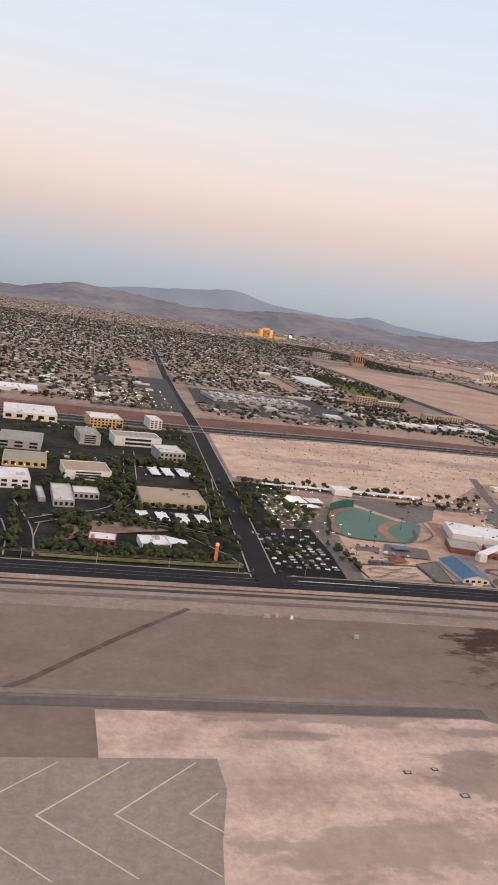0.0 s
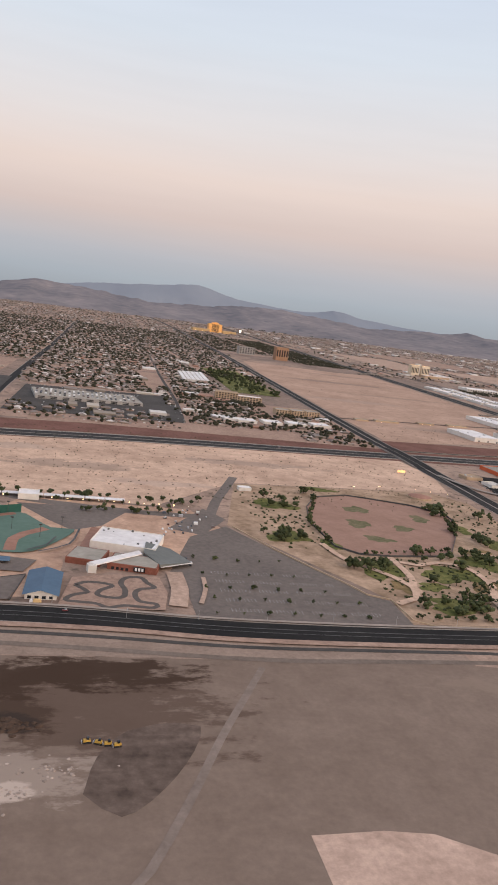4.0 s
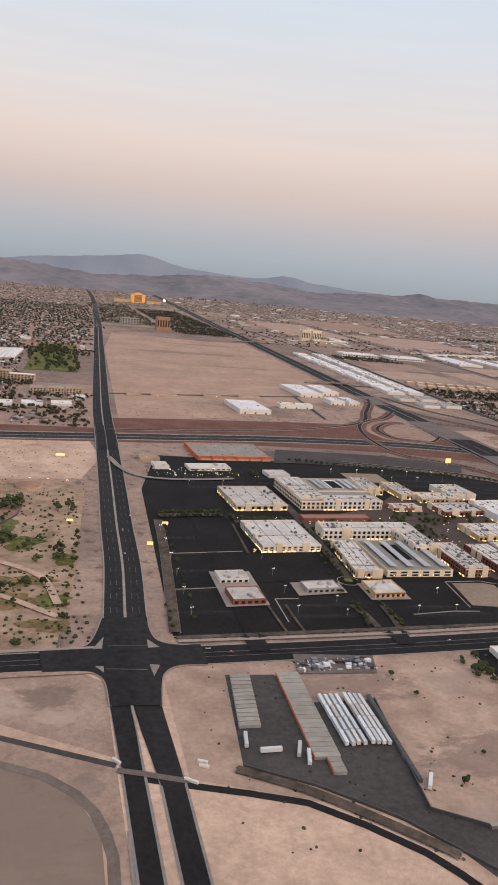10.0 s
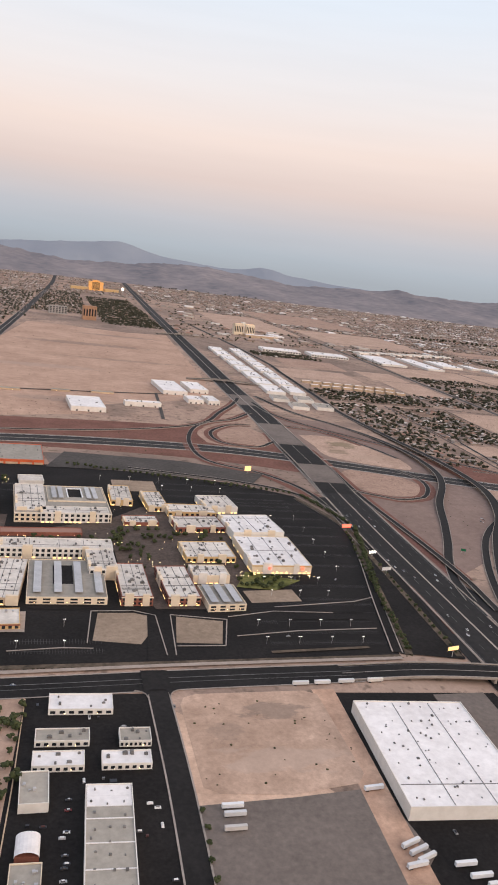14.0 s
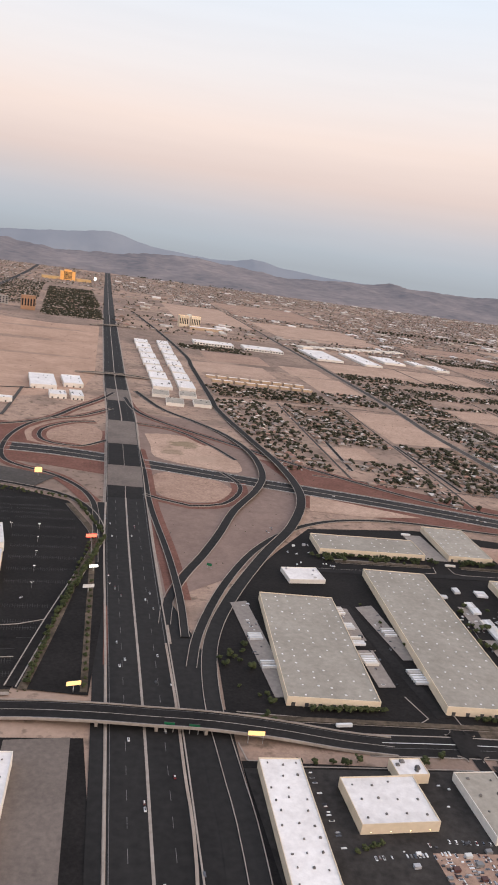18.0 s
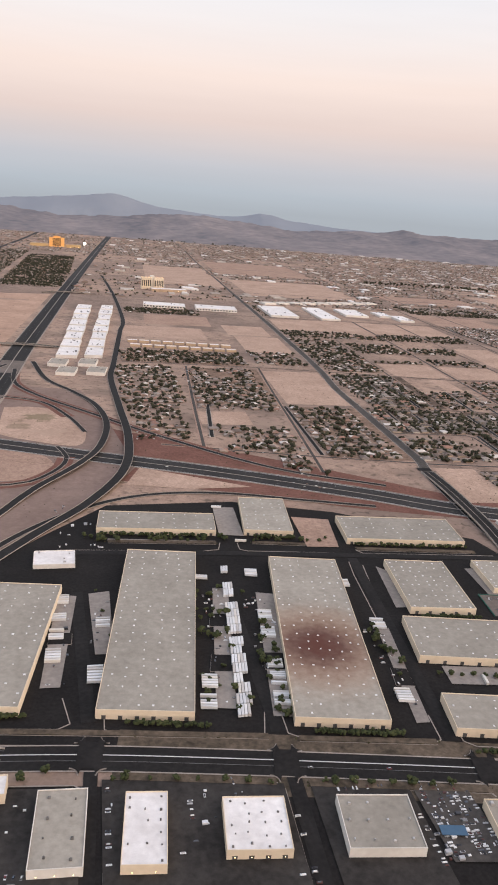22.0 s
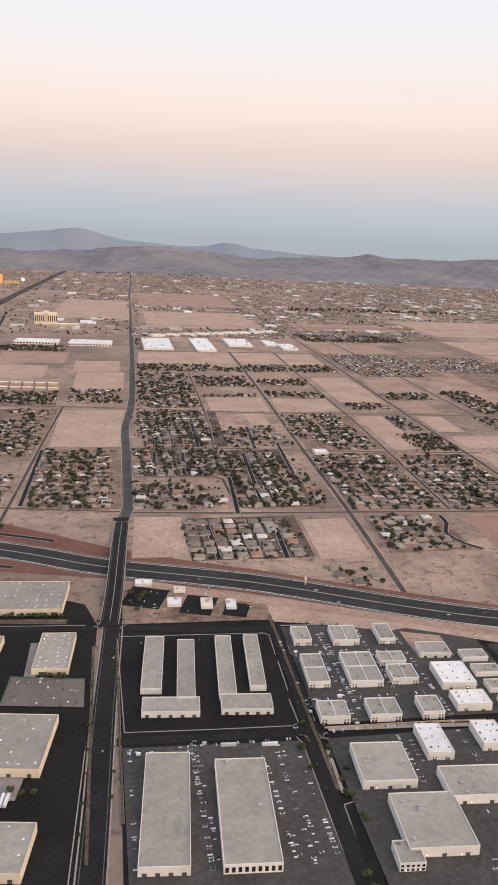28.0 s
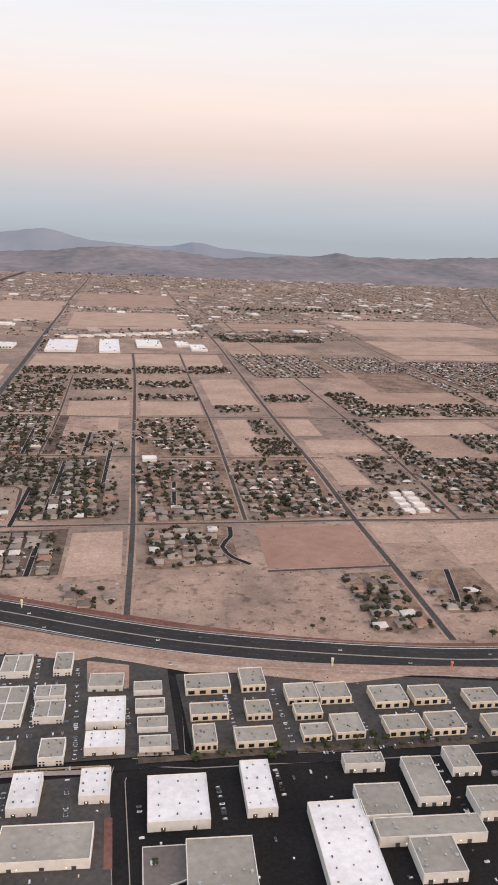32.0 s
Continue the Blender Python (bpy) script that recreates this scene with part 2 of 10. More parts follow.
BALL_DIRT = surface("dry ball field soil", (0.258, 0.149, 0.1071), (0.348, 0.2106, 0.155), 0.95, fine=0.15, coarse=0.03, grain=0.1)
CREAM = surface("cream painted wall", (0.62, 0.51, 0.37), (0.74, 0.62, 0.47), 0.85, fine=0.5, coarse=0.08, each=0.06)
PALE_WALL = surface("off-white painted wall", (0.62, 0.575, 0.515), (0.76, 0.715, 0.655), 0.85, fine=0.5, coarse=0.08, each=0.06)
TAN_WALL = surface("tan stucco wall", (0.40, 0.29, 0.19), (0.52, 0.39, 0.27), 0.9, fine=0.6, coarse=0.1, each=0.08)
OCHRE_WALL = surface("ochre stucco wall", (0.50, 0.33, 0.15), (0.62, 0.43, 0.21), 0.9, fine=0.6, coarse=0.1)
BRICK_WALL = surface("red brick wall", (0.176, 0.06, 0.03825), (0.272, 0.104, 0.07225), 0.9, fine=1.2, coarse=0.15, each=0.08)
GREY_WALL = surface("grey concrete wall", (0.30, 0.28, 0.26), (0.40, 0.375, 0.35), 0.9, fine=0.6, coarse=0.1, each=0.08)
RED_FASCIA = surface("orange-red store fascia", (0.50, 0.10, 0.035), (0.58, 0.13, 0.05), 0.6, fine=0.6, coarse=0.1)
GREY_ROOF = surface("grey membrane roof", (0.2552, 0.231, 0.1929), (0.3575, 0.3245, 0.2735), 0.9, fine=0.35, coarse=0.06, each=0.1, grain=0.12)
MALL_ROOF = surface("beige coated roof", (0.47, 0.425, 0.37), (0.66, 0.61, 0.545), 0.85, fine=0.3, coarse=0.08, each=0.1, grain=0.12)
TRACK = surface("worn dirt track", (0.19, 0.148, 0.122), (0.26, 0.205, 0.17), 0.95, fine=0.3, coarse=0.05, spec=0.1, grain=0.15)
WHITE_ROOF = surface("white coated roof", (0.62, 0.585, 0.56), (0.80, 0.77, 0.745), 0.8, fine=0.4, coarse=0.07, each=0.05, grain=0.08)
TAN_ROOF = surface("tan gravel roof", (0.33, 0.245, 0.165), (0.42, 0.315, 0.22), 0.95, fine=0.7, coarse=0.08)
BLUE_ROOF = surface("blue standing-seam metal", (0.05, 0.10, 0.165), (0.07, 0.135, 0.205), 0.45, fine=0.6, coarse=0.1, metal=0.3)
METAL = surface("galvanised metal", (0.38, 0.37, 0.36), (0.52, 0.50, 0.49), 0.5, fine=1.2, coarse=0.2, metal=0.5, each=0.15)
UNIT_METAL = surface("weathered rooftop metal", (0.10, 0.095, 0.09), (0.19, 0.18, 0.17), 0.7, fine=1.2, coarse=0.2, each=0.3)
DARK_METAL = surface("dark painted metal", (0.05, 0.048, 0.046), (0.09, 0.085, 0.08), 0.6, fine=1.2, coarse=0.2)
WHITE_PAINT = surface("white painted metal", (0.62, 0.61, 0.60), (0.78, 0.77, 0.76), 0.5, fine=0.8, coarse=0.2, each=0.1)
ORANGE_PAINT = surface("orange painted metal", (0.55, 0.17, 0.07), (0.65, 0.23, 0.10), 0.6, fine=0.8, coarse=0.2)
DARK_GLASS = surface("dark window glass", (0.012, 0.014, 0.017), (0.03, 0.033, 0.038), 0.12, fine=0.5, coarse=0.1, spec=0.6)
TRUNK = surface("bark", (0.07, 0.05, 0.035), (0.13, 0.095, 0.07), 0.95, fine=3.0, coarse=0.5)
LEAVES = surface("dusty foliage", (0.026, 0.034, 0.015), (0.075, 0.085, 0.036), 0.9, fine=1.5, coarse=0.2, bump=0.5, each=0.35, spec=0.15)
LEAVES_FAR = surface("distant dusty foliage", (0.025, 0.026, 0.017), (0.064, 0.06, 0.038), 0.95, fine=0.6, coarse=0.05, each=0.4, island=True, spec=0.1)
TILE_ROOFS = hues("tiled house roofs", ((0.27, 0.17, 0.125), (0.17, 0.128, 0.106), (0.34, 0.25, 0.195), (0.16, 0.12, 0.10), (0.25, 0.21, 0.185), (0.31, 0.175, 0.13), (0.24, 0.19, 0.158), (0.19, 0.155, 0.135), (0.33, 0.28, 0.24), (0.6, 0.55, 0.5)), 0.9)
# Muted below the near walls' tones, in place of distance haze.
HAZED_WALLS = hues("stucco house walls", ((0.27, 0.21, 0.17), (0.33, 0.27, 0.225), (0.22, 0.175, 0.145), (0.38, 0.33, 0.29), (0.3, 0.23, 0.185)), 0.9)
CAR_PAINT = hues("car paint", ((0.7, 0.7, 0.7), (0.03, 0.03, 0.035), (0.4, 0.4, 0.41), (0.6, 0.6, 0.58), (0.16, 0.02, 0.02), (0.08, 0.1, 0.14), (0.75, 0.75, 0.74), (0.2, 0.2, 0.2)), 0.35, island=False, spec=0.5)
RUBBER = surface("tyre rubber", (0.015, 0.015, 0.015), (0.03, 0.03, 0.03), 0.9)
FENCE_GREEN = surface("dark green windscreen", (0.02, 0.085, 0.065), (0.03, 0.11, 0.085), 0.8)
LAMP_WARM = lit("warm lamp", (1.0, 0.7, 0.34), 6.0)
LAMP_WHITE = lit("white lamp", (1.0, 0.93, 0.82), 4.0)
SHOP_GLOW = lit("warm lit shop window", (1.0, 0.64, 0.27), 1.5)
CHEVRON = surface("faded pale chevron paint", (0.50, 0.39, 0.265), (0.64, 0.52, 0.37), 0.85, fine=1.2, coarse=0.2)
SIGN_AMBER = lit("amber lit sign", (1.0, 0.62, 0.26), 0.75)
SIGN_RED = lit("red lit sign", (1.0, 0.12, 0.07), 2.0)
SIGN_GREEN = surface("green sign sheet", (0.01, 0.12, 0.05), (0.015, 0.16, 0.07), 0.5)
# Gold facade, its base raised to carry the reflected sunset.
GOLD_TOWER = surface("golden hotel facade", (0.85, 0.42, 0.12), (0.95, 0.54, 0.19), 0.4, fine=0.3, coarse=0.05)
BROWN_TOWER = surface("brown tower facade", (0.30, 0.17, 0.10), (0.38, 0.22, 0.135), 0.7, fine=0.3, coarse=0.05)
# Distance haze is mixed into both mountain base colours.
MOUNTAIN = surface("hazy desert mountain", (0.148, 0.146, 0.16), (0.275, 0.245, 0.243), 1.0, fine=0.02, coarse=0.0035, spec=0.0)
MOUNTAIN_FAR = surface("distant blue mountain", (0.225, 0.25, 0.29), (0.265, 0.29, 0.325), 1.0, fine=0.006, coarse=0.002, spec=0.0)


def stained(base, x, y, reach):
    """The grey roof with a round rust stain that fades outwards."""
    m = base.copy()
    m.name = "rust-stained grey roof"
    n, l = m.node_tree.nodes, m.node_tree.links
    b = n["Principled BSDF"]
    geo = n.new("ShaderNodeNewGeometry")
    flat = n.new("ShaderNodeVectorMath")
    flat.operation = "DISTANCE"
    flat.inputs[1].default_value = (x, y, 3.5)
    l.new(geo.outputs["Position"], flat.inputs[0])
    ring = n.new("ShaderNodeTexNoise")
    ring.inputs["Scale"].default_value = 0.35
    l.new(geo.outputs["Position"], ring.inputs["Vector"])
    far = n.new("ShaderNodeMath")
    far.operation = "MULTIPLY_ADD"
    far.inputs[1].default_value = 9.0
    l.new(ring.outputs["Fac"], far.inputs[0])
    l.new(flat.outputs["Value"], far.inputs[2])
    fade = n.new("ShaderNodeMapRange")
    fade.interpolation_type = "SMOOTHSTEP"
    fade.inputs["From Min"].default_value, fade.inputs["From Max"].default_value = 6.0, reach + 6.5
    fade.inputs["To Min"].default_value, fade.inputs["To Max"].default_value = 0.95, 0.0
    l.new(far.outputs[0], fade.inputs["Value"])
    tone = n.new("ShaderNodeValToRGB")
    for el, (p, c) in zip(tone.color_ramp.elements, ((0.2, (0.30, 0.125, 0.045, 1)), (0.85, (0.085, 0.022, 0.013, 1)))):
        el.position, el.color = p, c
    l.new(fade.outputs[0], tone.inputs["Fac"])
    mix = n.new("ShaderNodeMix")
    mix.data_type = "RGBA"
    l.new(tone.outputs["Color"], mix.inputs["B"])
    l.new(b.inputs["Base Color"].links[0].from_socket, mix.inputs["A"])
    l.new(fade.outputs[0], mix.inputs["Factor"])
    l.new(mix.outputs["Result"], b.inputs["Base Color"])
    return m


STAINED_ROOF = stained(GREY_ROOF, 880, 246, 38.0)
HOUSE_ROOF_EACH = hues("tiled house roof", ((0.22, 0.17, 0.14), (0.17, 0.128, 0.106), (0.28, 0.228, 0.19), (0.145, 0.115, 0.097), (0.25, 0.21, 0.185), (0.31, 0.175, 0.13), (0.24, 0.19, 0.158), (0.19, 0.155, 0.135), (0.33, 0.28, 0.24), (0.6, 0.55, 0.5)), 0.9, island=False)
HOUSE_WALL_EACH = hues("stucco house wall", ((0.46, 0.36, 0.27), (0.54, 0.45, 0.36), (0.38, 0.30, 0.23), (0.60, 0.54, 0.47), (0.50, 0.38, 0.29)), 0.9, island=False)
SHRUB = surface("dry shrubs", (0.035, 0.036, 0.018), (0.095, 0.085, 0.045), 0.95, fine=1.2, coarse=0.2, each=0.4, island=True, spec=0.1)
BOX_STEEL = hues("trailer sides", ((0.62, 0.62, 0.61), (0.70, 0.69, 0.67), (0.55, 0.55, 0.55), (0.66, 0.62, 0.56), (0.72, 0.72, 0.72), (0.5, 0.47, 0.44), (0.6, 0.6, 0.6), (0.66, 0.66, 0.65)), 0.5, island=False)


def patched(name, base, spots):
    """A soil with soft irregular patches of other soil: x, y, half-width, half-depth, colour, how much."""
    m = base.copy()
    m.name = name
    n, l = m.node_tree.nodes, m.node_tree.links
    b = n["Principled BSDF"]
    geo = n.new("ShaderNodeNewGeometry")
    rough = n.new("ShaderNodeTexNoise")
    rough.inputs["Scale"].default_value, rough.inputs["Detail"].default_value, rough.inputs["Roughness"].default_value = 0.11, 8.0, 0.68
    long = n.new("ShaderNodeMapping")
    long.inputs["Scale"].default_value = (0.7, 1.5, 1.0)
    l.new(geo.outputs["Position"], long.inputs[0])
    l.new(long.outputs[0], rough.inputs["Vector"])
    colour = b.inputs["Base Color"].links[0].from_socket
    for x, y, rx, ry, c, much in spots:
        off, sc, ln = n.new("ShaderNodeVectorMath"), n.new("ShaderNodeVectorMath"), n.new("ShaderNodeVectorMath")
        off.operation, sc.operation, ln.operation = "SUBTRACT", "MULTIPLY", "LENGTH"
        off.inputs[1].default_value, sc.inputs[1].default_value = (x, y, 0), (1 / rx, 1 / ry, 0)
        l.new(geo.outputs["Position"], off.inputs[0])
        l.new(off.outputs[0], sc.inputs[0])
        l.new(sc.outputs[0], ln.inputs[0])
        add = n.new("ShaderNodeMath")
        add.operation = "MULTIPLY_ADD"
        add.inputs[1].default_value = 2.8
        l.new(rough.outputs["Fac"], add.inputs[0])
        l.new(ln.outputs["Value"], add.inputs[2])
        fade = n.new("ShaderNodeMapRange")
        fade.interpolation_type = "SMOOTHSTEP"
        fade.inputs["From Min"].default_value, fade.inputs["From Max"].default_value = 1.95, 2.3
        fade.inputs["To Min"].default_value, fade.inputs["To Max"].default_value = much, 0.0
        l.new(add.outputs[0], fade.inputs["Value"])
        mix = n.new("ShaderNodeMix")
        mix.data_type = "RGBA"
        mix.inputs["B"].default_value = (*c, 1)
        l.new(colour, mix.inputs["A"])
        l.new(fade.outputs[0], mix.inputs["Factor"])
        colour = mix.outputs["Result"]
    l.new(colour, b.inputs["Base Color"])
    return m


BROWN_SOIL, PALE_SOIL, GREY_SOIL = (0.056, 0.034, 0.023), (0.33, 0.26, 0.21), (0.085, 0.07, 0.06)
AIRFIELD = patched("airfield soil with turned patches", TAUPE, (
    (345, 130, 60, 60, (0.25, 0.185, 0.142), 0.7), (335, 125, 40, 8, (0.3, 0.225, 0.172), 0.25), (300, 175, 60, 10, (0.26, 0.195, 0.15), 0.6),
    (150, 166, 50, 30, (0.105, 0.069, 0.051), 0.8), (134, 179, 30, 13, BROWN_SOIL, 0.95), (112, 136, 8, 5, (0.115, 0.09, 0.076), 0.6), (160, 181, 30, 11, BROWN_SOIL, 0.95), (138, 160, 15, 11, BROWN_SOIL, 0.75), (138, 157, 9, 5, (0.04, 0.03, 0.025), 0.8),
    (138, 138, 24, 11, PALE_SOIL, 0.85), (140, 133, 6, 4, (0.5, 0.4, 0.33), 0.9), (130, 143, 8, 3, (0.42, 0.33, 0.27), 0.7), (118, 146, 10, 4, PALE_SOIL, 0.5)))
PAD_WORN = patched("airfield sand pad with wheel wear", PAD, ((60, 140, 40, 5, (0.2, 0.155, 0.125), 0.6), (85, 118, 12, 14, (0.2, 0.155, 0.13), 0.6), (30, 120, 14, 7, (0.44, 0.33, 0.26), 0.5), (58, 100, 30, 8, (0.26, 0.2, 0.16), 0.5), (103, 102, 6, 14, (0.19, 0.15, 0.125), 0.7), (92, 134, 10, 3, (0.2, 0.155, 0.13), 0.6), (50, 132, 12, 2.5, (0.17, 0.14, 0.12), 0.5)))
LOT_SAND = patched("vacant plot sand with scuffs", PALE_SAND, ((580, 196, 14, 6, (0.2, 0.155, 0.125), 0.6), (575, 172, 22, 8, (0.46, 0.36, 0.29), 0.6), (450, 188, 20, 8, (0.26, 0.2, 0.16), 0.5), (480, 150, 18, 10, (0.27, 0.2, 0.165), 0.5), (430, 150, 10, 6, (0.25, 0.19, 0.155), 0.5),
    (150, 420, 50, 14, (0.28, 0.21, 0.165), 0.6), (260, 460, 60, 10, (0.3, 0.225, 0.18), 0.6), (200, 390, 40, 8, (0.42, 0.32, 0.26), 0.5), (120, 460, 30, 12, (0.4, 0.31, 0.25), 0.5)))
PLOT_SOIL = patched("dull vacant plot soil", surface("vacant plot soil", (0.31, 0.21, 0.155), (0.50, 0.35, 0.265), 0.95, fine=0.12, coarse=0.03, spec=0.1, grain=0.2), ((450, 188, 30, 10, (0.2, 0.145, 0.115), 0.6), (480, 150, 26, 14, (0.19, 0.14, 0.11), 0.6), (430, 160, 16, 10, (0.2, 0.15, 0.12), 0.6), (486, 186, 12, 10, (0.36, 0.27, 0.21), 0.5), (468, 128, 20, 8, (0.38, 0.29, 0.23), 0.5)))
TRACT_SAND = patched("open desert tract with tracks", surface("open desert tract soil", (0.33, 0.215, 0.156), (0.49, 0.333, 0.246), 0.95, fine=0.12, coarse=0.02, spec=0.1, grain=0.2), ((560, 1150, 120, 22, (0.2, 0.15, 0.12), 0.6), (500, 900, 90, 18, (0.36, 0.27, 0.22), 0.5), (600, 1000, 120, 10, (0.22, 0.165, 0.13), 0.5), (520, 700, 60, 16, (0.27, 0.205, 0.165), 0.5), (620, 1300, 90, 16, (0.24, 0.18, 0.145), 0.6)))


def plain_soil():
    """The open plain: tan soil broken by darker scrub and dusty grey ground, at two sizes."""
    m = surface("desert plain", (0.25, 0.174, 0.133), (0.44, 0.312, 0.238), 0.95, fine=0.12, coarse=0.016, bump=0.3, spec=0.1, grain=0.25)
    n, l = m.node_tree.nodes, m.node_tree.links
    b = n["Principled BSDF"]
    geo = n.new("ShaderNodeNewGeometry")
    colour = b.inputs["Base Color"].links[0].from_socket
    for scale, lo, hi, much, c in ((0.0035, 0.47, 0.56, 0.55, (0.17, 0.13, 0.11)), (0.02, 0.5, 0.6, 0.45, (0.15, 0.115, 0.095)), (0.011, 0.55, 0.62, 0.5, (0.36, 0.265, 0.205)), (0.16, 0.56, 0.66, 0.6, (0.075, 0.06, 0.046))):
        t, f, x = n.new("ShaderNodeTexNoise"), n.new("ShaderNodeMapRange"), n.new("ShaderNodeMix")
        t.inputs["Scale"].default_value, t.inputs["Detail"].default_value = scale, 7.0
        l.new(geo.outputs["Position"], t.inputs["Vector"])
        f.inputs["From Min"].default_value, f.inputs["From Max"].default_value, f.inputs["To Max"].default_value = lo, hi, much
        l.new(t.outputs["Fac"], f.inputs["Value"])
        x.data_type = "RGBA"
        x.inputs["B"].default_value = (*c, 1)
        l.new(colour, x.inputs["A"])
        l.new(f.outputs[0], x.inputs["Factor"])
        colour = x.outputs["Result"]
    l.new(colour, b.inputs["Base Color"])
    return m


PLAIN = plain_soil()

# ---- building blocks ----


class Geo:
    """Gathers faces for one mesh."""

    def __init__(self):
        self.v, self.f = [], []

    def face(self, *pts):
        n = len(self.v)
        self.v.extend(pts)
        self.f.append(tuple(range(n, n + len(pts))))
        return self

    def box(self, x0, x1, y0, y1, z0, z1, taper=0.0):
        n = len(self.v)
        t = taper
        self.v += [(x0, y0, z0), (x1, y0, z0), (x1, y1, z0), (x0, y1, z0),
                   (x0 + t, y0 + t, z1), (x1 - t, y0 + t, z1), (x1 - t, y1 - t, z1), (x0 + t, y1 - t, z1)]
        self.f += [tuple(n + i for i in q) for q in ((3, 2, 1, 0), (4, 5, 6, 7), (0, 1, 5, 4), (1, 2, 6, 5), (2, 3, 7, 6), (3, 0, 4, 7))]
        return self

    def tube(self, x, y, z0, z1, r0, r1, sides=8):
        n = len(self.v)
        for r, z in ((r0, z0), (r1, z1)):
            self.v += [(x + r * math.cos(2 * math.pi * i / sides), y + r * math.sin(2 * math.pi * i / sides), z) for i in range(sides)]
        self.f += [(n + i, n + (i + 1) % sides, n + sides + (i + 1) % sides, n + sides + i) for i in range(sides)]
        self.f += [tuple(n + sides + i for i in range(sides)), tuple(n + sides - 1 - i for i in range(sides))]
        return self

    def clump(self, x, y, z, r, rng, squash=0.8):
        """An uneven faceted lump, like a mass of leaves."""
        n = len(self.v)
        for px, py, pz in CLUMP_V:
            k = r * rng.uniform(0.7, 1.25)
            self.v.append((x + px * k, y + py * k, z + pz * k * squash))
        self.f += [tuple(n + i for i in t) for t in CLUMP_F]
        return self

    def mesh(self, name, mat):
        me = bpy.data.meshes.new(name)
        me.from_pydata(self.v, [], self.f)
        me.materials.append(mat)
        me.update()
        return me


def ico():
    bm = bmesh.new()
    bmesh.ops.create_icosphere(bm, subdivisions=1, radius=1)
    bm.verts.ensure_lookup_table()
    v = [tuple(p.co) for p in bm.verts]
    f = [tuple(p.index for p in q.verts) for q in bm.faces]
    bm.free()
    return v, f


CLUMP_V, CLUMP_F = ico()


def part(name, geo, mat, parent, label="", at=None):
    """One mesh object under a thing or a part. geo: a Geo, or a mesh that alike pieces share."""
    ob = new(name, geo.mesh(name, mat) if isinstance(geo, Geo) else geo)
    ob.parent = parent
    if at is not None:
        ob.matrix_basis = at
    if label:
        tagged(ob, label)
    return ob


def thing(name, x, y, z, rot, label, category, group="", kind=""):
    ob = new(name)
    ob.empty_display_size = 0.5
    ob.matrix_basis = pose(x, y, z, 0, 0, rot)
    return tagged(ob, label, category, group, kind)


def place(x, y, z, rot=0, sx=1, sy=1, sz=1):
    return Matrix.LocRotScale((x, y, z), Euler((0, 0, radians(rot))), (sx, sy, sz))


# ---- ground sheets, roads ----
TAKEN = set()
LAYER = [0]


def layer():
    """A small step up for each sheet laid, so that no two lie in one plane."""
    LAYER[0] += 1
    return 0.0006 * LAYER[0]


def take(x, y, r=0.0):
    for i in range(int((x - r) // 4), int((x + r) // 4) + 1):
        for j in range(int((y - r) // 4), int((y + r) // 4) + 1):
            TAKEN.add((i, j))


def is_free(x, y):
    return (int(x // 4), int(y // 4)) not in TAKEN



def even(p):
    """Long legs beside short ones are divided, so that the curve does not swing out."""
    out = [p[0]]
    for i in range(len(p) - 1):
        leg = (p[i + 1] - p[i]).length
        near = min([(p[j + 1] - p[j]).length for j in (i - 1, i + 1) if 0 <= j < len(p) - 1] or [leg])
        n = max(1, math.ceil(leg / (1.8 * max(near, 12.0))))
        out += [p[i].lerp(p[i + 1], (k + 1) / n) for k in range(n)]
    return out


def smooth(pts, step=8.0):
    """A soft curve through the given points (of any dimension)."""
    p = even([Vector(q) for q in pts])
    p = [p[0] * 2 - p[1]] + p + [p[-1] * 2 - p[-2]]
    out = []
    for a, b, c, d in zip(p, p[1:], p[2:], p[3:]):
        n = max(1, int((c - b).length / step))
        for i in range(n):
            t = i / n
            out.append(0.5 * (2 * b + (c - a) * t + (2 * a - 5 * b + 4 * c - d) * t * t + (3 * b - a - 3 * c + d) * t ** 3))
    return out + [p[-2]]


def ribbon(pts, width, z, step=8.0, offset=0.0, thick=0.0, dash=None):
    """A strip along a curve; points are (x, y), (x, y, width) or (x, y, width, height)."""
    full = [(q[0], q[1], q[2] if len(q) > 2 else width, q[3] if len(q) > 3 else 0.0) for q in pts]
    line = smooth(full, step)
    g, edge = Geo(), []
    for i, q in enumerate(line):
        a, b = line[max(0, i - 1)], line[min(len(line) - 1, i + 1)]
        d = Vector((b[0] - a[0], b[1] - a[1])).normalized()
        nrm = Vector((-d.y, d.x))
        c = Vector((q[0], q[1])) + nrm * offset
        w = (q[2] if not dash and thick >= 0 else width) / 2
        h = z + q[3]
        edge.append(((c.x - nrm.x * w, c.y - nrm.y * w, h), (c.x + nrm.x * w, c.y + nrm.y * w, h)))
    for i in range(len(edge) - 1):
        if dash and i % dash[0] >= dash[1]:
            continue
        (r0, l0), (r1, l1) = edge[i], edge[i + 1]
        g.face(r0, r1, l1, l0)
        if thick > 0:
            dn = lambda p: (p[0], p[1], p[2] - thick)
            g.face(dn(r0), r0, l0, dn(l0)) if i == 0 else None
            g.face(dn(r0), dn(r1), r1, r0)
            g.face(l0, l1, dn(l1), dn(l0))
            g.face(dn(l0), dn(l1), dn(r1), dn(r0))
    return g


def line_strip(pts, width, z, offset, step=6.0, dash=None):
    """A painted line or kerb of its own width, offset from a road's middle line."""
    full = [(q[0], q[1], width, q[3] if len(q) > 3 else 0.0) for q in pts]
    return ribbon(full, width, z, step, offset, dash=dash)


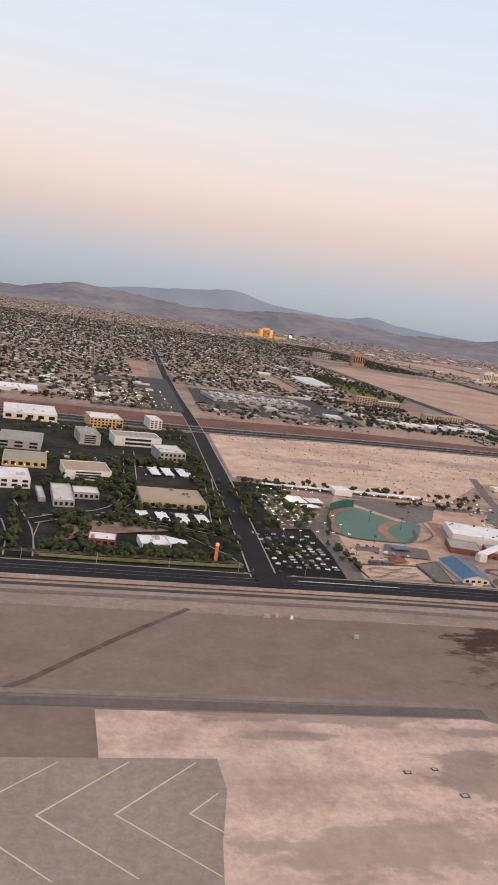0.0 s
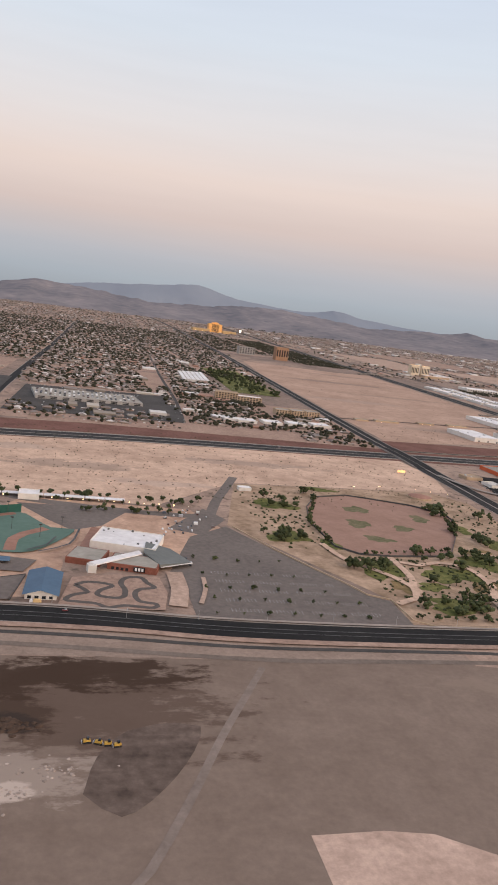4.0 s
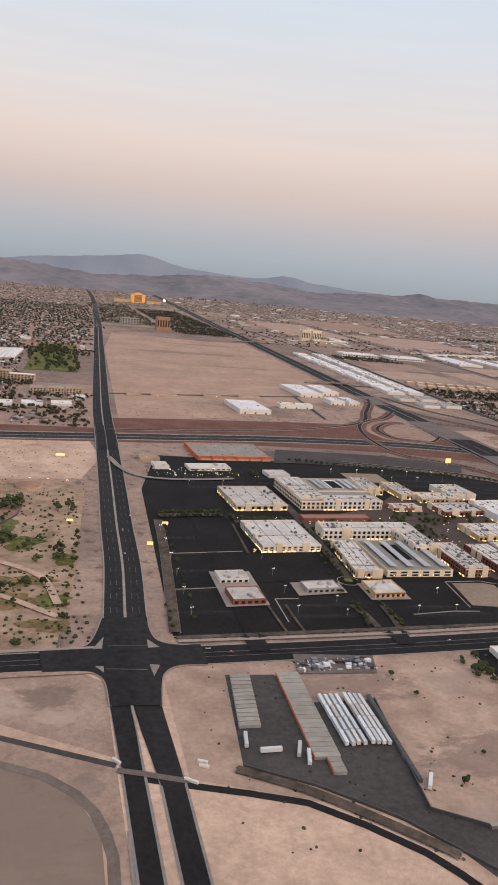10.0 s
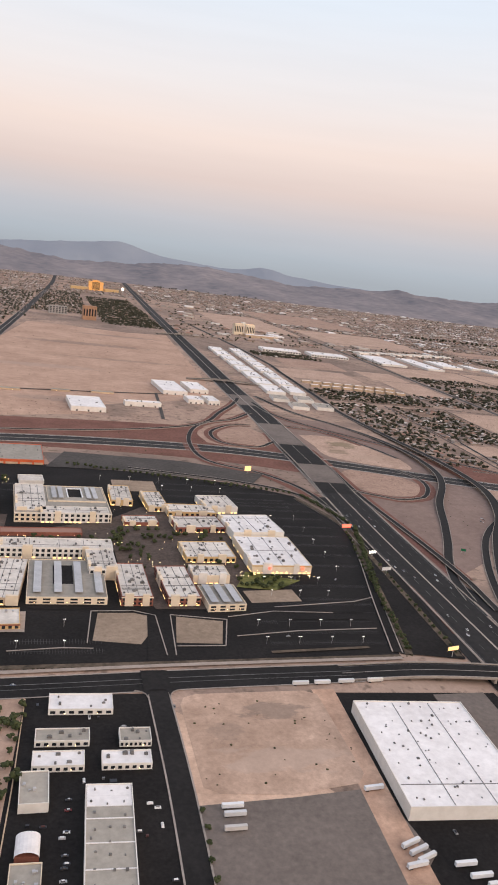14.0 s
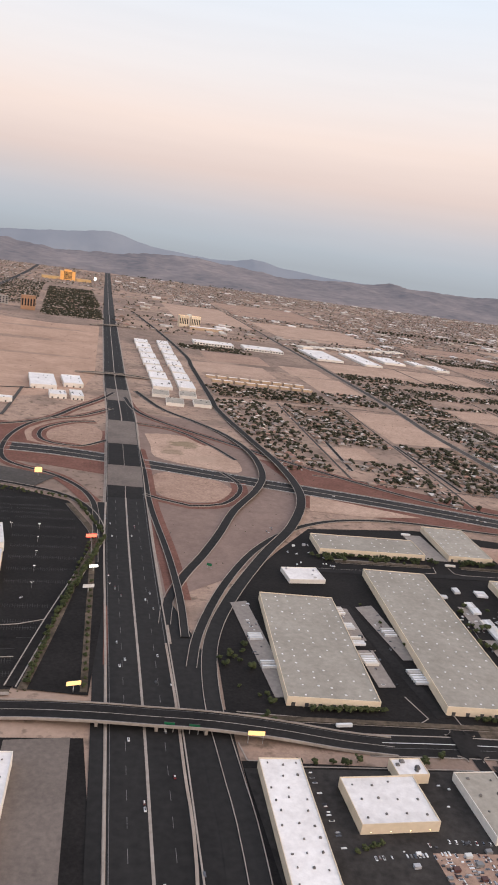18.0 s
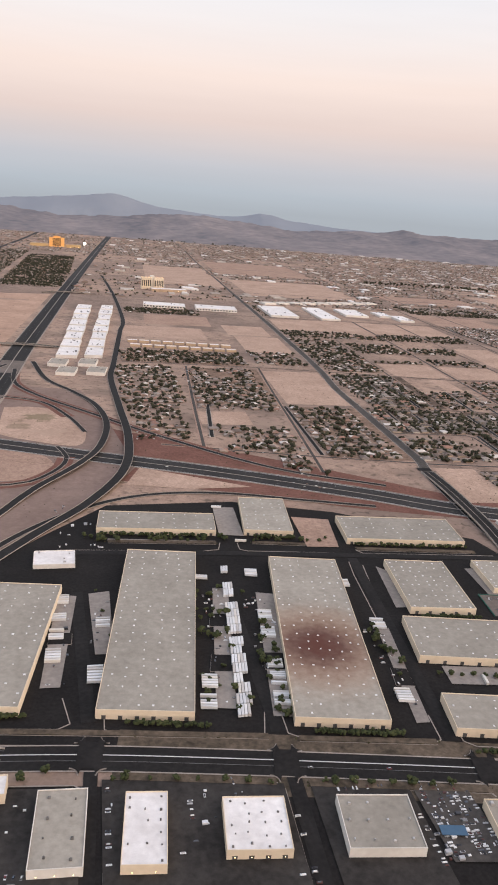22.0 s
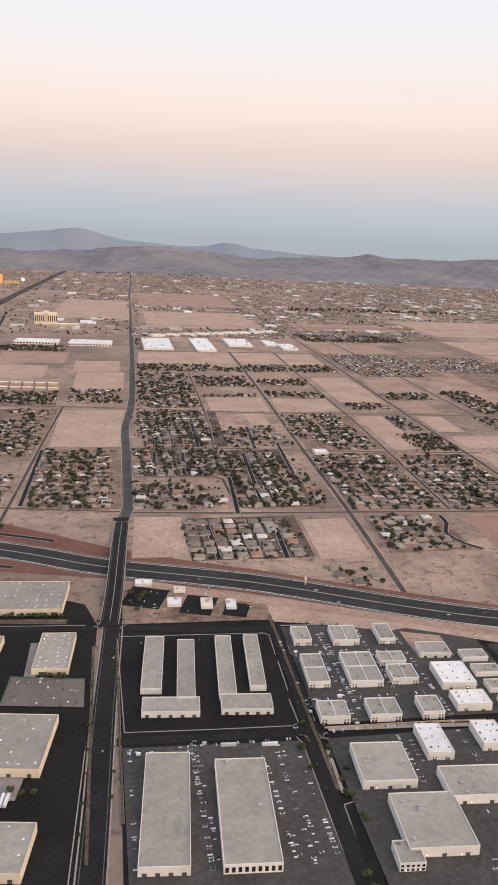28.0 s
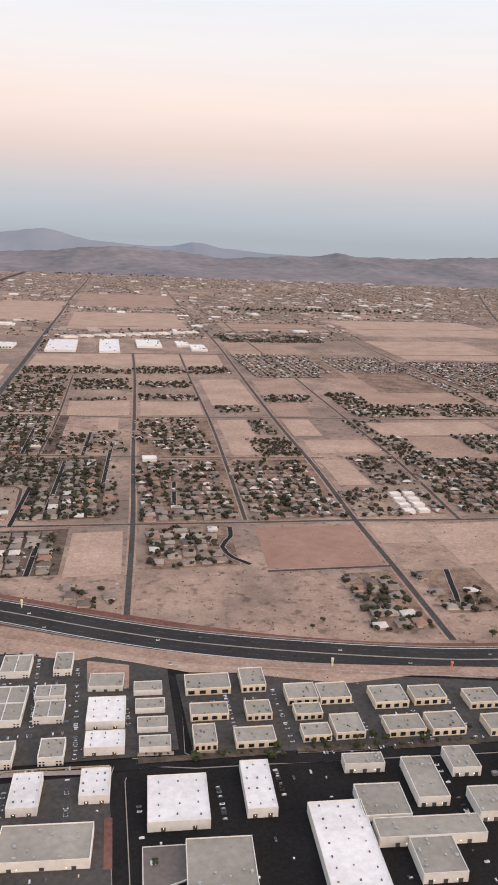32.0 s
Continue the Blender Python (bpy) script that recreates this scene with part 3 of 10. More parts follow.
def sheet(name, label, pts, z, mat, category="ground", kind="structure", round_off=0):
    p = [Vector(q) for q in pts]
    if round_off:
        p = smooth(p + [p[0]], round_off)[:-1]
    z += layer()
    g = Geo().face(*[(q[0], q[1], z) for q in p])
    ob = new(name, g.mesh(name, mat))
    return tagged(ob, label, category, kind=kind)


def blob(x, y, a, b, seed):
    """An uneven rounded outline."""
    r = random.Random(seed)
    ph = [r.uniform(0, 6.28) for _ in range(4)]
    out = []
    for k in range(34):
        t = 2 * math.pi * k / 34
        w = 0.86 + 0.16 * math.sin(2 * t + ph[0]) + 0.13 * math.sin(3 * t + ph[1]) + 0.09 * math.sin(5 * t + ph[2]) + 0.07 * math.sin(9 * t + ph[3])
        out.append((x + a * w * math.cos(t), y + b * w * math.sin(t)))
    return out


def strip(name, label, pts, w, z, mat, category="pavement"):
    """A long narrow sheet along a line."""
    return tagged(new(name, ribbon(pts, w, z + layer(), 6).mesh(name, mat)), label, category, kind="structure")


def kerb_line(label, pts, w=0.4, closed=False, mat=None):
    """A low raised kerb along a line."""
    w *= 0.75
    if closed:
        pts = list(pts) + [pts[0]]
    g = Geo()
    for a, b in zip(pts, pts[1:]):
        d = Vector((b[0] - a[0], b[1] - a[1]))
        if d.length < 1e-6:
            continue
        d.normalize()
        nx, ny = -d.y * w / 2, d.x * w / 2
        q = [(a[0] - nx, a[1] - ny), (b[0] - nx, b[1] - ny), (b[0] + nx, b[1] + ny), (a[0] + nx, a[1] + ny)]
        g.face(*[(x, y, 0.24) for x, y in q])
        g.face((*q[0], 0), (*q[1], 0), (*q[1], 0.24), (*q[0], 0.24))
        g.face((*q[2], 0), (*q[3], 0), (*q[3], 0.24), (*q[2], 0.24))
    return tagged(new("kerb", g.mesh("kerb", mat or KERB)), label, "kerb", kind="structure")


def rect(x, y, w, d, rot=0):
    c, s = math.cos(radians(rot)), math.sin(radians(rot))
    return [(x + c * a - s * b, y + s * a + c * b) for a, b in ((-w / 2, -d / 2), (w / 2, -d / 2), (w / 2, d / 2), (-w / 2, d / 2))]


def road(label, pts, width, mat=ROAD_ASPHALT, z=0.10, lanes=4, kerbs=True, median=0.0, name="road", edges=False, line=PAINT_LINE, step=8.0):
    z += layer()
    ob = new(name, ribbon(pts, width, z, step).mesh(name, mat))
    tagged(ob, label, "road", kind="structure")
    for q in smooth([(p[0], p[1]) for p in pts], 3.0):
        take(q[0], q[1], width / 2)
    half = width / 2
    if kerbs:
        for s in (-1, 1):
            k = part("kerb", ribbon([(q[0], q[1], 0.5, q[3] if len(q) > 3 else 0) for q in pts], 0.5, z + 0.06, step, s * (half + 0.25), 0.08), KERB, ob)
    if edges:
        for s in (-1, 1):
            part("edge_line", line_strip(pts, 0.18, z + 0.03, s * (half - 0.9)), line, ob)
    if median:
        part("median", ribbon([(q[0], q[1], median) for q in pts], median, z + 0.05, 8, 0, 0.05), KERB, ob)
    elif lanes > 1:
        part("centre_line", line_strip(pts, 0.16, z + 0.03, 0), YELLOW_LINE, ob)
    n = lanes // 2
    for s in (-1, 1):
        for k in range(1, n):
            o = s * (median / 2 + (half - median / 2) * k / n)
            part("lane_line", line_strip(pts, 0.14, z + 0.03, o, 2.4, (5, 2)), PAINT_LINE, ob)
    return ob

# ---- ground ----
g = Geo()
NX, NY = 60, 50
gx = [-2600 + 8200 * i / NX for i in range(NX + 1)]
gy = [-700 + 5550 * j / NY for j in range(NY + 1)]
for i in range(NX):
    for j in range(NY):
        g.face((gx[i], gy[j], 0), (gx[i + 1], gy[j], 0), (gx[i + 1], gy[j + 1], 0), (gx[i], gy[j + 1], 0))
tagged(new("ground", g.mesh("ground", PLAIN)), "pale tan desert ground reaching the mountains", "ground", kind="structure")

# the airfield
sheet("ground", "grey-brown compacted airfield soil beside the runway", [(-400, -300), (377, -300), (377.4, 128), (375, 141), (368, 153), (352, 163), (310, 185), (270, 189), (-400, 193)], 0.03, AIRFIELD)
sheet("ground", "pale sandy blast area beside the runway end", [(15, 60), (103, 60), (107, 92), (110.5, 97), (111, 107), (112.6, 119), (115, 131.6), (104.6, 132.4), (99.4, 137.4), (96, 139.2), (60, 139.8), (12.5, 140.4)], 0.06, PAD_WORN)
sheet("pavement", "worn concrete overrun with painted chevrons", [(-160, 36), (20, 36), (30, 92), (31.5, 102), (34.5, 115), (34.2, 124), (-160, 124.6)], 0.09, CONCRETE_OLD, "pavement")
sheet("ground", "rounded patch of dark fresh soil", [(154, 132), (161, 125), (170, 133), (178, 146), (181, 156), (175, 157.4), (164, 154), (157, 144)], 0.06, DARK_SOIL, round_off=4)
sheet("ground", "small pale sand patch on the airfield", [(196, 118), (211, 118.5), (221, 117), (232, 110), (246, 92), (240, 70), (196, 70)], 0.06, PAD)
for k in range(9):
    x0 = -57.0 + 12.0 * k
    if x0 > 29:
        continue
    chev = new("pavement_marking", Geo().mesh("chevron", CHEVRON))
    g = Geo()
    w = 0.34
    tip = x0 + 0.0
    reach = min(15.0, (31.5 - tip) * 1.25)
    for s in (1, -1):
        q = [(tip, 108.8), (tip + reach, 108.8 + s * reach * 0.93), (tip + reach + w, 108.8 + s * reach * 0.93), (tip + w * 1.4, 108.8)]
        g.face(*[(a, b, 0.13) for a, b in (q if s < 0 else q[::-1])])
    chev.data = g.mesh("chevron", CHEVRON)
    tagged(chev, "pale yellow chevron painted on worn concrete", "marking", "overrun chevrons", "structure")
sheet("ground", "graded dusty strip between airfield and avenue", [(-400, 193.5), (270, 189.5), (290, 188), (280, 199.5), (205, 202), (160, 207), (100, 210), (-400, 210)], 0.025, surface("graded dusty strip", (0.235, 0.172, 0.134), (0.335, 0.25, 0.197), 0.95, fine=0.12, coarse=0.03, spec=0.1, band=(0.1, 1.5, 1), grain=0.2))
road("dark compacted strip before the sand pad", [(-400, 143), (-7, 143.2), (50, 142.4), (98, 141.6)], 3.4, surface("dark compacted strip", (0.115, 0.094, 0.083), (0.155, 0.128, 0.112), 0.95, fine=0.15, coarse=0.04, spec=0.1, grain=0.15), 0.09, 1, False)
road("narrow dirt service track along the airfield fence", [(-400, 147), (-7, 147), (50, 146), (98, 144.4)], 2.0, TRACK, 0.09, 1, False)
road("grey airfield perimeter road", [(-400, 204), (100, 205), (150, 203), (200, 197.5), (285, 196), (310, 191), (344, 175), (379, 157)], 2.1, GREY_DARK, 0.09, 1, False)
road("pale airfield patrol track", [(-400, 199), (100, 199), (200, 190), (285, 189.5), (310, 182), (332, 171), (351, 161), (362, 155), (369, 148), (373, 141), (375, 134), (376, 127), (375.4, 110), (373, -100)], 2.6, surface("worn patrol track", (0.15, 0.117, 0.095), (0.205, 0.162, 0.133), 0.95, fine=0.2, coarse=0.05, spec=0.1, grain=0.2), 0.08, 1, False)
road("pale straight access track on the airfield", [(302, 159), (289, 132), (276, 107), (262, 80), (240, 40)], 1.4, CONCRETE_OLD, 0.08, 1, False)
road("pale curving access track on the airfield", [(203, 185), (194, 168), (185, 151), (174, 128), (165, 111), (161, 106), (151, 104), (130, 104), (110, 108)], 1.9, TRACK, 0.08, 1, False)
road("dark drainage ditch across the airfield", [(-8, 146), (-1, 151.3), (17, 171.5), (38, 193)], 1.6, DARK_SOIL, 0.08, 1, False, name="ditch")
road("dark perimeter road beyond the avenue", [(380, 153), (397, 147), (409, 143), (422, 138), (433, 129), (443, 119), (452, 104), (470, 60)], 2.4, ROAD_ASPHALT, 0.09, 1, False)

# lots and fields
sheet("ground", "pale graded empty desert field", [(82, 362), (90, 493), (190, 503), (300, 514), (388, 524), (394, 470), (380, 418), (240, 404), (190, 345), (130, 352)], 0.03, LOT_SAND)
sheet("ground", "wide empty desert tract beside the avenue", [(416, 604), (470, 612), (540, 640), (560, 690), (670, 760), (690, 880), (716, 1400), (640, 1380), (470, 1420), (440, 1150)], 0.03, TRACT_SAND)
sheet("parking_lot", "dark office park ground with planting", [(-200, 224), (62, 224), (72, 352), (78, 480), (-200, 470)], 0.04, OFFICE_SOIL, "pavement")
sheet("parking_lot", "asphalt car park with parked cars", [(70, 224), (96, 224), (98, 274), (101, 334), (100, 352), (80, 352)], 0.04, ASPHALT, "pavement")
strip("pavement", "grey drive between car park and sports yard", [(97, 222), (100, 250), (101.5, 268), (102, 300)], 6, 0.06, GREY_LOT)
strip("pavement", "grey back drive along the canopies", [(84, 362), (99, 358), (138, 341), (177, 333), (213, 331)], 7, 0.07, GREY_LOT)
sheet("pavement", "grey paved forecourt behind the ball field", [(128, 336), (178, 335), (164, 308), (152, 300), (142, 313)], 0.065, GREY_LOT, "pavement")
sheet("ground", "raked sand pit in the sports yard", [(105, 237), (128, 246), (126, 229), (103, 227.5)], 0.07, PALE_SAND, round_off=3)
sheet("ground", "red clay yard between field and hall", [(153, 272), (164, 274), (166, 304), (160, 306)], 0.07, CLAY)
sheet("parking_lot", "small grey car park behind the hall", [(192, 310), (206, 303), (221, 329), (213, 345)], 0.07, GREY_LOT, "pavement")
strip("road", "pale dirt lane into the empty field", [(214, 332), (222, 360), (243, 418)], 5, 0.08, GREY_LOT, "road")
sheet("ground", "sandy sports ground yard", [(101, 226), (146, 230), (149, 262), (198, 260), (222, 300), (206, 342), (130, 346), (112, 300)], 0.03, SAND)
sheet("parking_lot", "faded grey empty parking lot", [(190, 217), (251, 214), (263, 215), (263, 237), (256, 242), (251, 253), (233, 288), (219, 318), (200, 300), (186, 256), (190, 240)], 0.05, GREY_LOT, "pavement")
sheet("ground", "scrubby park ground with bare soil", [(263, 217), (365, 218), (372, 270), (381, 394), (366, 416), (240, 402), (220, 320), (264, 238)], 0.05, PARK_SAND)
sheet("ball_field", "dry bare ball field", [(263, 334), (270, 361), (281, 383), (302, 392), (314, 388), (336, 379), (350, 365), (348, 350), (333, 320), (319, 297), (308, 290), (285, 288), (271, 288), (263, 297)], 0.09, BALL_DIRT, "field")
for x, y, a, b in ((298, 363, 7, 8), (289, 336, 8, 7), (329, 352, 6, 7), (311, 332, 7, 5), (290, 312, 8, 5)):
    sheet("lawn", "faded green patch in the dry ball field", blob(x, y, a, b, x), 0.12, DRY_LAWN, "grass")
for x, y, a, b in ((253, 362, 12, 9), (245, 308, 9, 10), (274, 270, 9, 12), (304, 268, 13, 11), (328, 284, 12, 10), (352, 313, 9, 8), (327, 242, 12, 9), (288, 253, 7, 4.5), (289, 234, 14, 7), (311, 232, 7, 8), (364, 254, 7, 6), (369, 294, 6, 6), (290, 402, 10, 5), (345, 337, 5, 8), (262, 300, 4, 9)):
    sheet("lawn", "olive green lawn patch in the park", blob(x, y, a * 1.1, b * 1.1, x), 0.11, LAWN, "grass")
for x, y, a, b in ((345, 254, 20, 9), (350, 272, 16, 7), (316, 256, 12, 8), (336, 230, 16, 5), (362, 234, 9, 6), (334, 300, 8, 6), (276, 252, 7, 8)):
    sheet("dry_grass", "golden brown dry grass in the park", blob(x, y, a, b, x + y), 0.09, GOLDEN, "grass")
sheet("parking_lot", "broad dark shopping centre asphalt", [(403, 224), (470, 224), (560, 228), (640, 230), (668, 330), (672, 390), (660, 430), (625, 452), (560, 470), (430, 480), (412, 400)], 0.04, ASPHALT, "pavement")
sheet("parking_lot", "grey overflow parking beyond the store", [(512, 470), (560, 468), (640, 452), (620, 490), (560, 504), (505, 505)], 0.05, GREY_LOT, "pavement")
for p in ([(526, 243), (529, 265), (543, 265), (549, 262), (549, 252), (543, 240)], [(556, 241), (559, 262), (577, 258), (573, 240)], rect(604, 281.7, 23, 12, 5), rect(560, 436, 26, 22)):
    sheet("ground", "bare graded building plot", p, 0.10, GRADED)
sheet("ground", "pale sandy ground on both sides of the divided avenue", [(374, -120), (640, -120), (640, 100), (545, 202), (400, 205), (340, 203), (288, 200), (330, 178), (374, 150)], 0.012, LOT_SAND)
DUSTY = patched("dusty scuffed roadside soil", surface("roadside soil", (0.275, 0.191, 0.144), (0.43, 0.306, 0.236), 0.95, fine=0.15, coarse=0.04, spec=0.1, grain=0.25), ((362, 190, 9, 9, (0.15, 0.115, 0.09), 0.6), (345, 186, 16, 7, (0.46, 0.35, 0.28), 0.6), (366, 180, 9, 5, (0.44, 0.335, 0.265), 0.6), (330, 192, 16, 4, (0.2, 0.15, 0.12), 0.5), (372, 150, 5, 9, (0.19, 0.145, 0.115), 0.5)))
sheet("ground", "dusty scuffed soil between airfield and avenue", [(288, 199.5), (310, 192), (345, 176), (379, 158), (379.5, 100), (379, -100), (376, -100), (376, 130), (366, 153), (340, 165), (300, 184), (270, 188), (270, 199.5), (280, 201), (372, 202.5), (379, 196), (379, 160), (350, 178), (312, 195)], 0.022, DUSTY)
sheet("ground", "pale vacant desert plot with tufts", [(396, 203), (416, 204), (505, 207), (500, 160), (498, 115), (470, 118), (430, 136), (396, 150)], 0.04, PLOT_SOIL)
sheet("parking_lot", "asphalt storage yard", [(410, 153), (415, 197.5), (430, 196.5), (437, 180), (456.5, 180), (450.5, 132), (463, 124), (498.5, 123), (500, 106), (457, 106), (450, 121), (442, 129.5), (426, 144)], 0.06, GREY_DARK, "pavement")
sheet("parking_lot", "dark asphalt of a small business park", [(504, 208), (542, 208), (541, 100), (496, 100)], 0.05, ASPHALT, "pavement")
GRADED_LOT = patched("scuffed graded lot soil", surface("graded lot soil", (0.33, 0.226, 0.164), (0.52, 0.367, 0.274), 0.95, fine=0.12, coarse=0.03, spec=0.1, grain=0.2), ((580, 196, 14, 6, (0.2, 0.155, 0.125), 0.6), (575, 172, 22, 8, (0.42, 0.32, 0.255), 0.5), (562, 186, 8, 6, (0.22, 0.165, 0.13), 0.4)))
sheet("ground", "pale vacant graded lot beside the highway", [(551, 201), (552.5, 205), (557, 207), (594, 207.5), (598, 205), (598, 164), (595, 160), (575, 157), (555, 159), (551, 162)], 0.06, GRADED_LOT)
sheet("ground", "strip of dry ground beside the white warehouse", [(597, 208), (605, 208), (600, 110), (592, 110)], 0.055, SAND)
sheet("parking_lot", "grey truck parking yard", [(547, 155), (575, 156), (600, 158), (604, 132), (592, 120), (546, 126)], 0.05, GREY_LOT, "pavement")
sheet("parking_lot", "grey apron round the white warehouse", [(601, 206), (664, 203), (666, 60), (592, 60)], 0.04, ASPHALT, "pavement")
sheet("parking_lot", "dark asphalt of the warehouse district", [(712, 212), (745, 204), (800, 198), (890, 185), (1000, 176), (1006, 330), (1000, 352), (930, 392), (872, 408), (800, 402), (772, 366), (738, 318), (718, 270)], 0.04, ASPHALT, "pavement")
sheet("parking_lot", "dark asphalt between the roadside warehouses", [(712, 190), (800, 180), (880, 168), (998, 150), (998, 60), (706, 60)], 0.04, ASPHALT, "pavement")
sheet("parking_lot", "dark asphalt of the small business units", [(1016, 366), (1060, 358), (1110, 338), (1165, 312), (1240, 290), (1330, 270), (1480, 266), (1480, 60), (1012, 60)], 0.04, ASPHALT, "pavement")
sheet("ground", "sandy ground inside the interchange loops", [(700, 300), (740, 330), (800, 420), (820, 470), (800, 600), (780, 680), (716, 690), (700, 500)], 0.085, LOOP_GRAVEL)
sheet("ground", "fenced brown gravel field", [(1254, 459), (1321, 458), (1318, 393), (1249, 395)], 0.05, BALL_DIRT)
sheet("pavement", "pale grey salt patch", [(1390, 440), (1420, 446), (1432, 424), (1404, 418)], 0.05, GREY_LOT)

sheet("pavement", "dark lanes of the highway below the overpass", [(655, -300), (690, -300), (713, 217), (668, 219)], 0.16, FREEWAY, "road")
sheet("pavement", "grey fallow lot between the highway and the white warehouse", [(640, 203), (660, 203.5), (652, 60), (632, 60)], 0.05, GREY_LOT, "pavement")

FIELDS = [(1027, 1057, 407, 472, 0), (1136, 1167, 396, 462, 0), (963, 1027, 650, 796, 0), (974, 1036, 905, 1026, 0), (1064, 1345, 1106, 1222, 0), (1124, 1190, 790, 862, 0), (1202, 1268, 788, 857, 0), (1284, 1338, 838, 1000, 0), (1356, 1412, 898, 990, 1), (1272, 1303, 632, 766, 0),
          (1343, 1372, 696, 764, 0), (1346, 1384, 780, 846, 1), (1340, 1364, 542, 614, 0), (1345, 1408, 634, 678, 0), (1447, 1497, 615, 684, 1), (1329, 1361, 424, 455, 0), (1366, 1425, 388, 455, 0), (1156, 1176, 727, 780, 0), (1376, 1500, 1230, 1350, 1), (828, 936, 985, 1076, 0), (972, 1034, 1034, 1120, 0), (862, 960, 1100, 1200, 1),
          (876, 918, 576, 618, 0), (1470, 1600, 830, 1050, 1), (1430, 1560, 690, 745, 0), (1500, 1640, 500, 620, 1), (1660, 1860, 1180, 1420, 0), (1100, 1350, 1560, 1900, 0), (1420, 1640, 1560, 1700, 1), (1110, 1380, 2050, 2500, 1), (1700, 2050, 1500, 1800, 0), (900, 1080, 1700, 2200, 0)]
for x0, x1, y0, y1, k in FIELDS:
    j = random.Random(x0)
    sheet("ground", "bare fallow field among the houses" if k == 0 else "brown fallow field among the houses", [(x0 + j.uniform(-2, 2), y0), (x1 + j.uniform(-2, 2), y0 + j.uniform(-2, 2)), (x1 + (y1 - y0) * 0.04, y1), (x0 + (y1 - y0) * 0.04, y1 + j.uniform(-3, 3))], 0.055, (FIELD_A, FIELD_B)[k])
for x0, x1, y0, y1 in ((1059, 1132, 400, 469), (1033, 1103, 562, 640), (1046, 1120, 646, 792), (1103, 1156, 487, 634), (1180, 1234, 402, 466), (1183, 1250, 476, 622), (1258, 1330, 474, 615), (1190, 1264, 632, 774), (1286, 1318, 316, 384), (1330, 1366, 330, 382), (960, 1022, 490, 640), (880, 956, 640, 800), (820, 955, 818, 894), (1372, 1500, 1012, 1224), (1510, 1800, 905, 1160), (1410, 1600, 470, 610), (-420, 62, 565, 1000), (100, 262, 770, 1500), (262, 420, 1080, 1500), (-700, 100, 1010, 1500), (100, 400, 560, 770)):
    sheet("ground", "dusty yards and gardens between the houses", [(x0, y0), (x1, y0), (x1 + (y1 - y0) * 0.06, y1), (x0 + (y1 - y0) * 0.06, y1)], 0.045, SHADY_YARD if x0 in (1033, 1046, 1059, 1103) else YARD_SOIL if x0 > 500 else FIELD_B)
ISLAND_SOIL = patched("sandy soil with dry weeds", FIELD_A, ((750, 585, 16, 14, (0.13, 0.115, 0.06), 0.6), (762, 545, 16, 12, (0.4, 0.29, 0.22), 0.6), (738, 560, 10, 12, (0.16, 0.13, 0.08), 0.5)))
sheet("ground", "sandy island with dry weeds inside the ramp loop", [(722, 612), (740, 616), (762, 608), (780, 575), (787, 540), (781, 513), (752, 522), (724, 541)], 0.12, ISLAND_SOIL, round_off=6)
sheet("ground", "scuffed brown island inside the ramp loop", [(713, 470), (719, 498), (742, 503), (762, 487), (768, 466), (758, 446), (734, 440), (718, 448)], 0.12, FIELD_B, round_off=6)
sheet("ground", "brown scrub island beside the highway", [(630, 563), (628, 597), (646, 628), (664, 640), (682, 622), (687, 600), (680, 565), (655, 550)], 0.12, FIELD_B, round_off=6)
sheet("ground", "tan graded triangle below the freeway", [(822, 468), (890, 433), (850, 429), (812, 436)], 0.12, FIELD_A)

# red gravel banks of the freeway
tagged(new("embankment", ribbon([(-500, 490, 60), (87, 517, 66), (190, 532, 64), (290, 548, 80), (490, 566, 92), (620, 565, 110), (716, 540, 120), (800, 500, 104), (900, 455, 76), (960, 425, 60),
                                 (1020, 398, 38), (1090, 370, 30), (1160, 337, 28), (1240, 305, 27), (1335, 286, 27), (1500, 281, 27), (1900, 281, 27)], 40, 0.07).mesh("embankment", TERRACOTTA)),
       "red-brown gravel banks along the freeway", "embankment", kind="structure")

# ---- roads ----
SUNSET = [(-500, 216), (0, 217.5), (110, 217), (150, 215.5), (205, 209), (280, 207.5), (372, 209.5), (480, 212), (560, 216), (618, 218)]
road("wide dark avenue along the airfield", SUNSET, 11.5, lanes=1)
strip("pavement_marking", "bright white line on the avenue", [(76, 218.8), (92, 218.6), (110, 218.2)], 0.6, 0.28, BRIGHT_LINE, "marking")
strip("pavement_marking", "long worn line on the avenue", [(q[0], q[1] + 1.2) for q in SUNSET], 0.3, 0.26, PAINT_LINE, "marking")
strip("pavement_marking", "faint line on the avenue", [(q[0], q[1] - 1.6) for q in SUNSET], 0.2, 0.26, PAINT_LINE, "marking")
SUNSET_WEST = [(756, 196), (800, 192), (874, 181.5), (953, 169), (1010, 160), (1110, 146), (1300, 130)]
strip("verge", "dark planted verge along the warehouse avenue", SUNSET_WEST[1:-1], 28, 0.02, VERGE_SOIL, "planting")
road("dark avenue through the warehouse district", SUNSET_WEST, 11, lanes=1)
strip("pavement_marking", "long white line on the avenue", [(q[0], q[1] + 1.4) for q in SUNSET_WEST], 0.45, 0.26, BRIGHT_LINE, "marking")
strip("pavement_marking", "faint line on the avenue", [(q[0], q[1] - 1.4) for q in SUNSET_WEST], 0.2, 0.26, PAINT_LINE, "marking")
BLVD = [(386.8, 205), (388.5, 238), (391.8, 287), (393.5, 338), (396.5, 408), (400, 500), (403, 592), (406.5, 673), (446, 1410), (458, 1640)]
BLVD_ASPHALT = surface("worn boulevard asphalt", (0.0125, 0.0117, 0.0113), (0.034, 0.0318, 0.0305), 0.88, fine=0.4, coarse=0.06, spec=0.15, band=(1.3, 0.07, 1), grain=0.2)
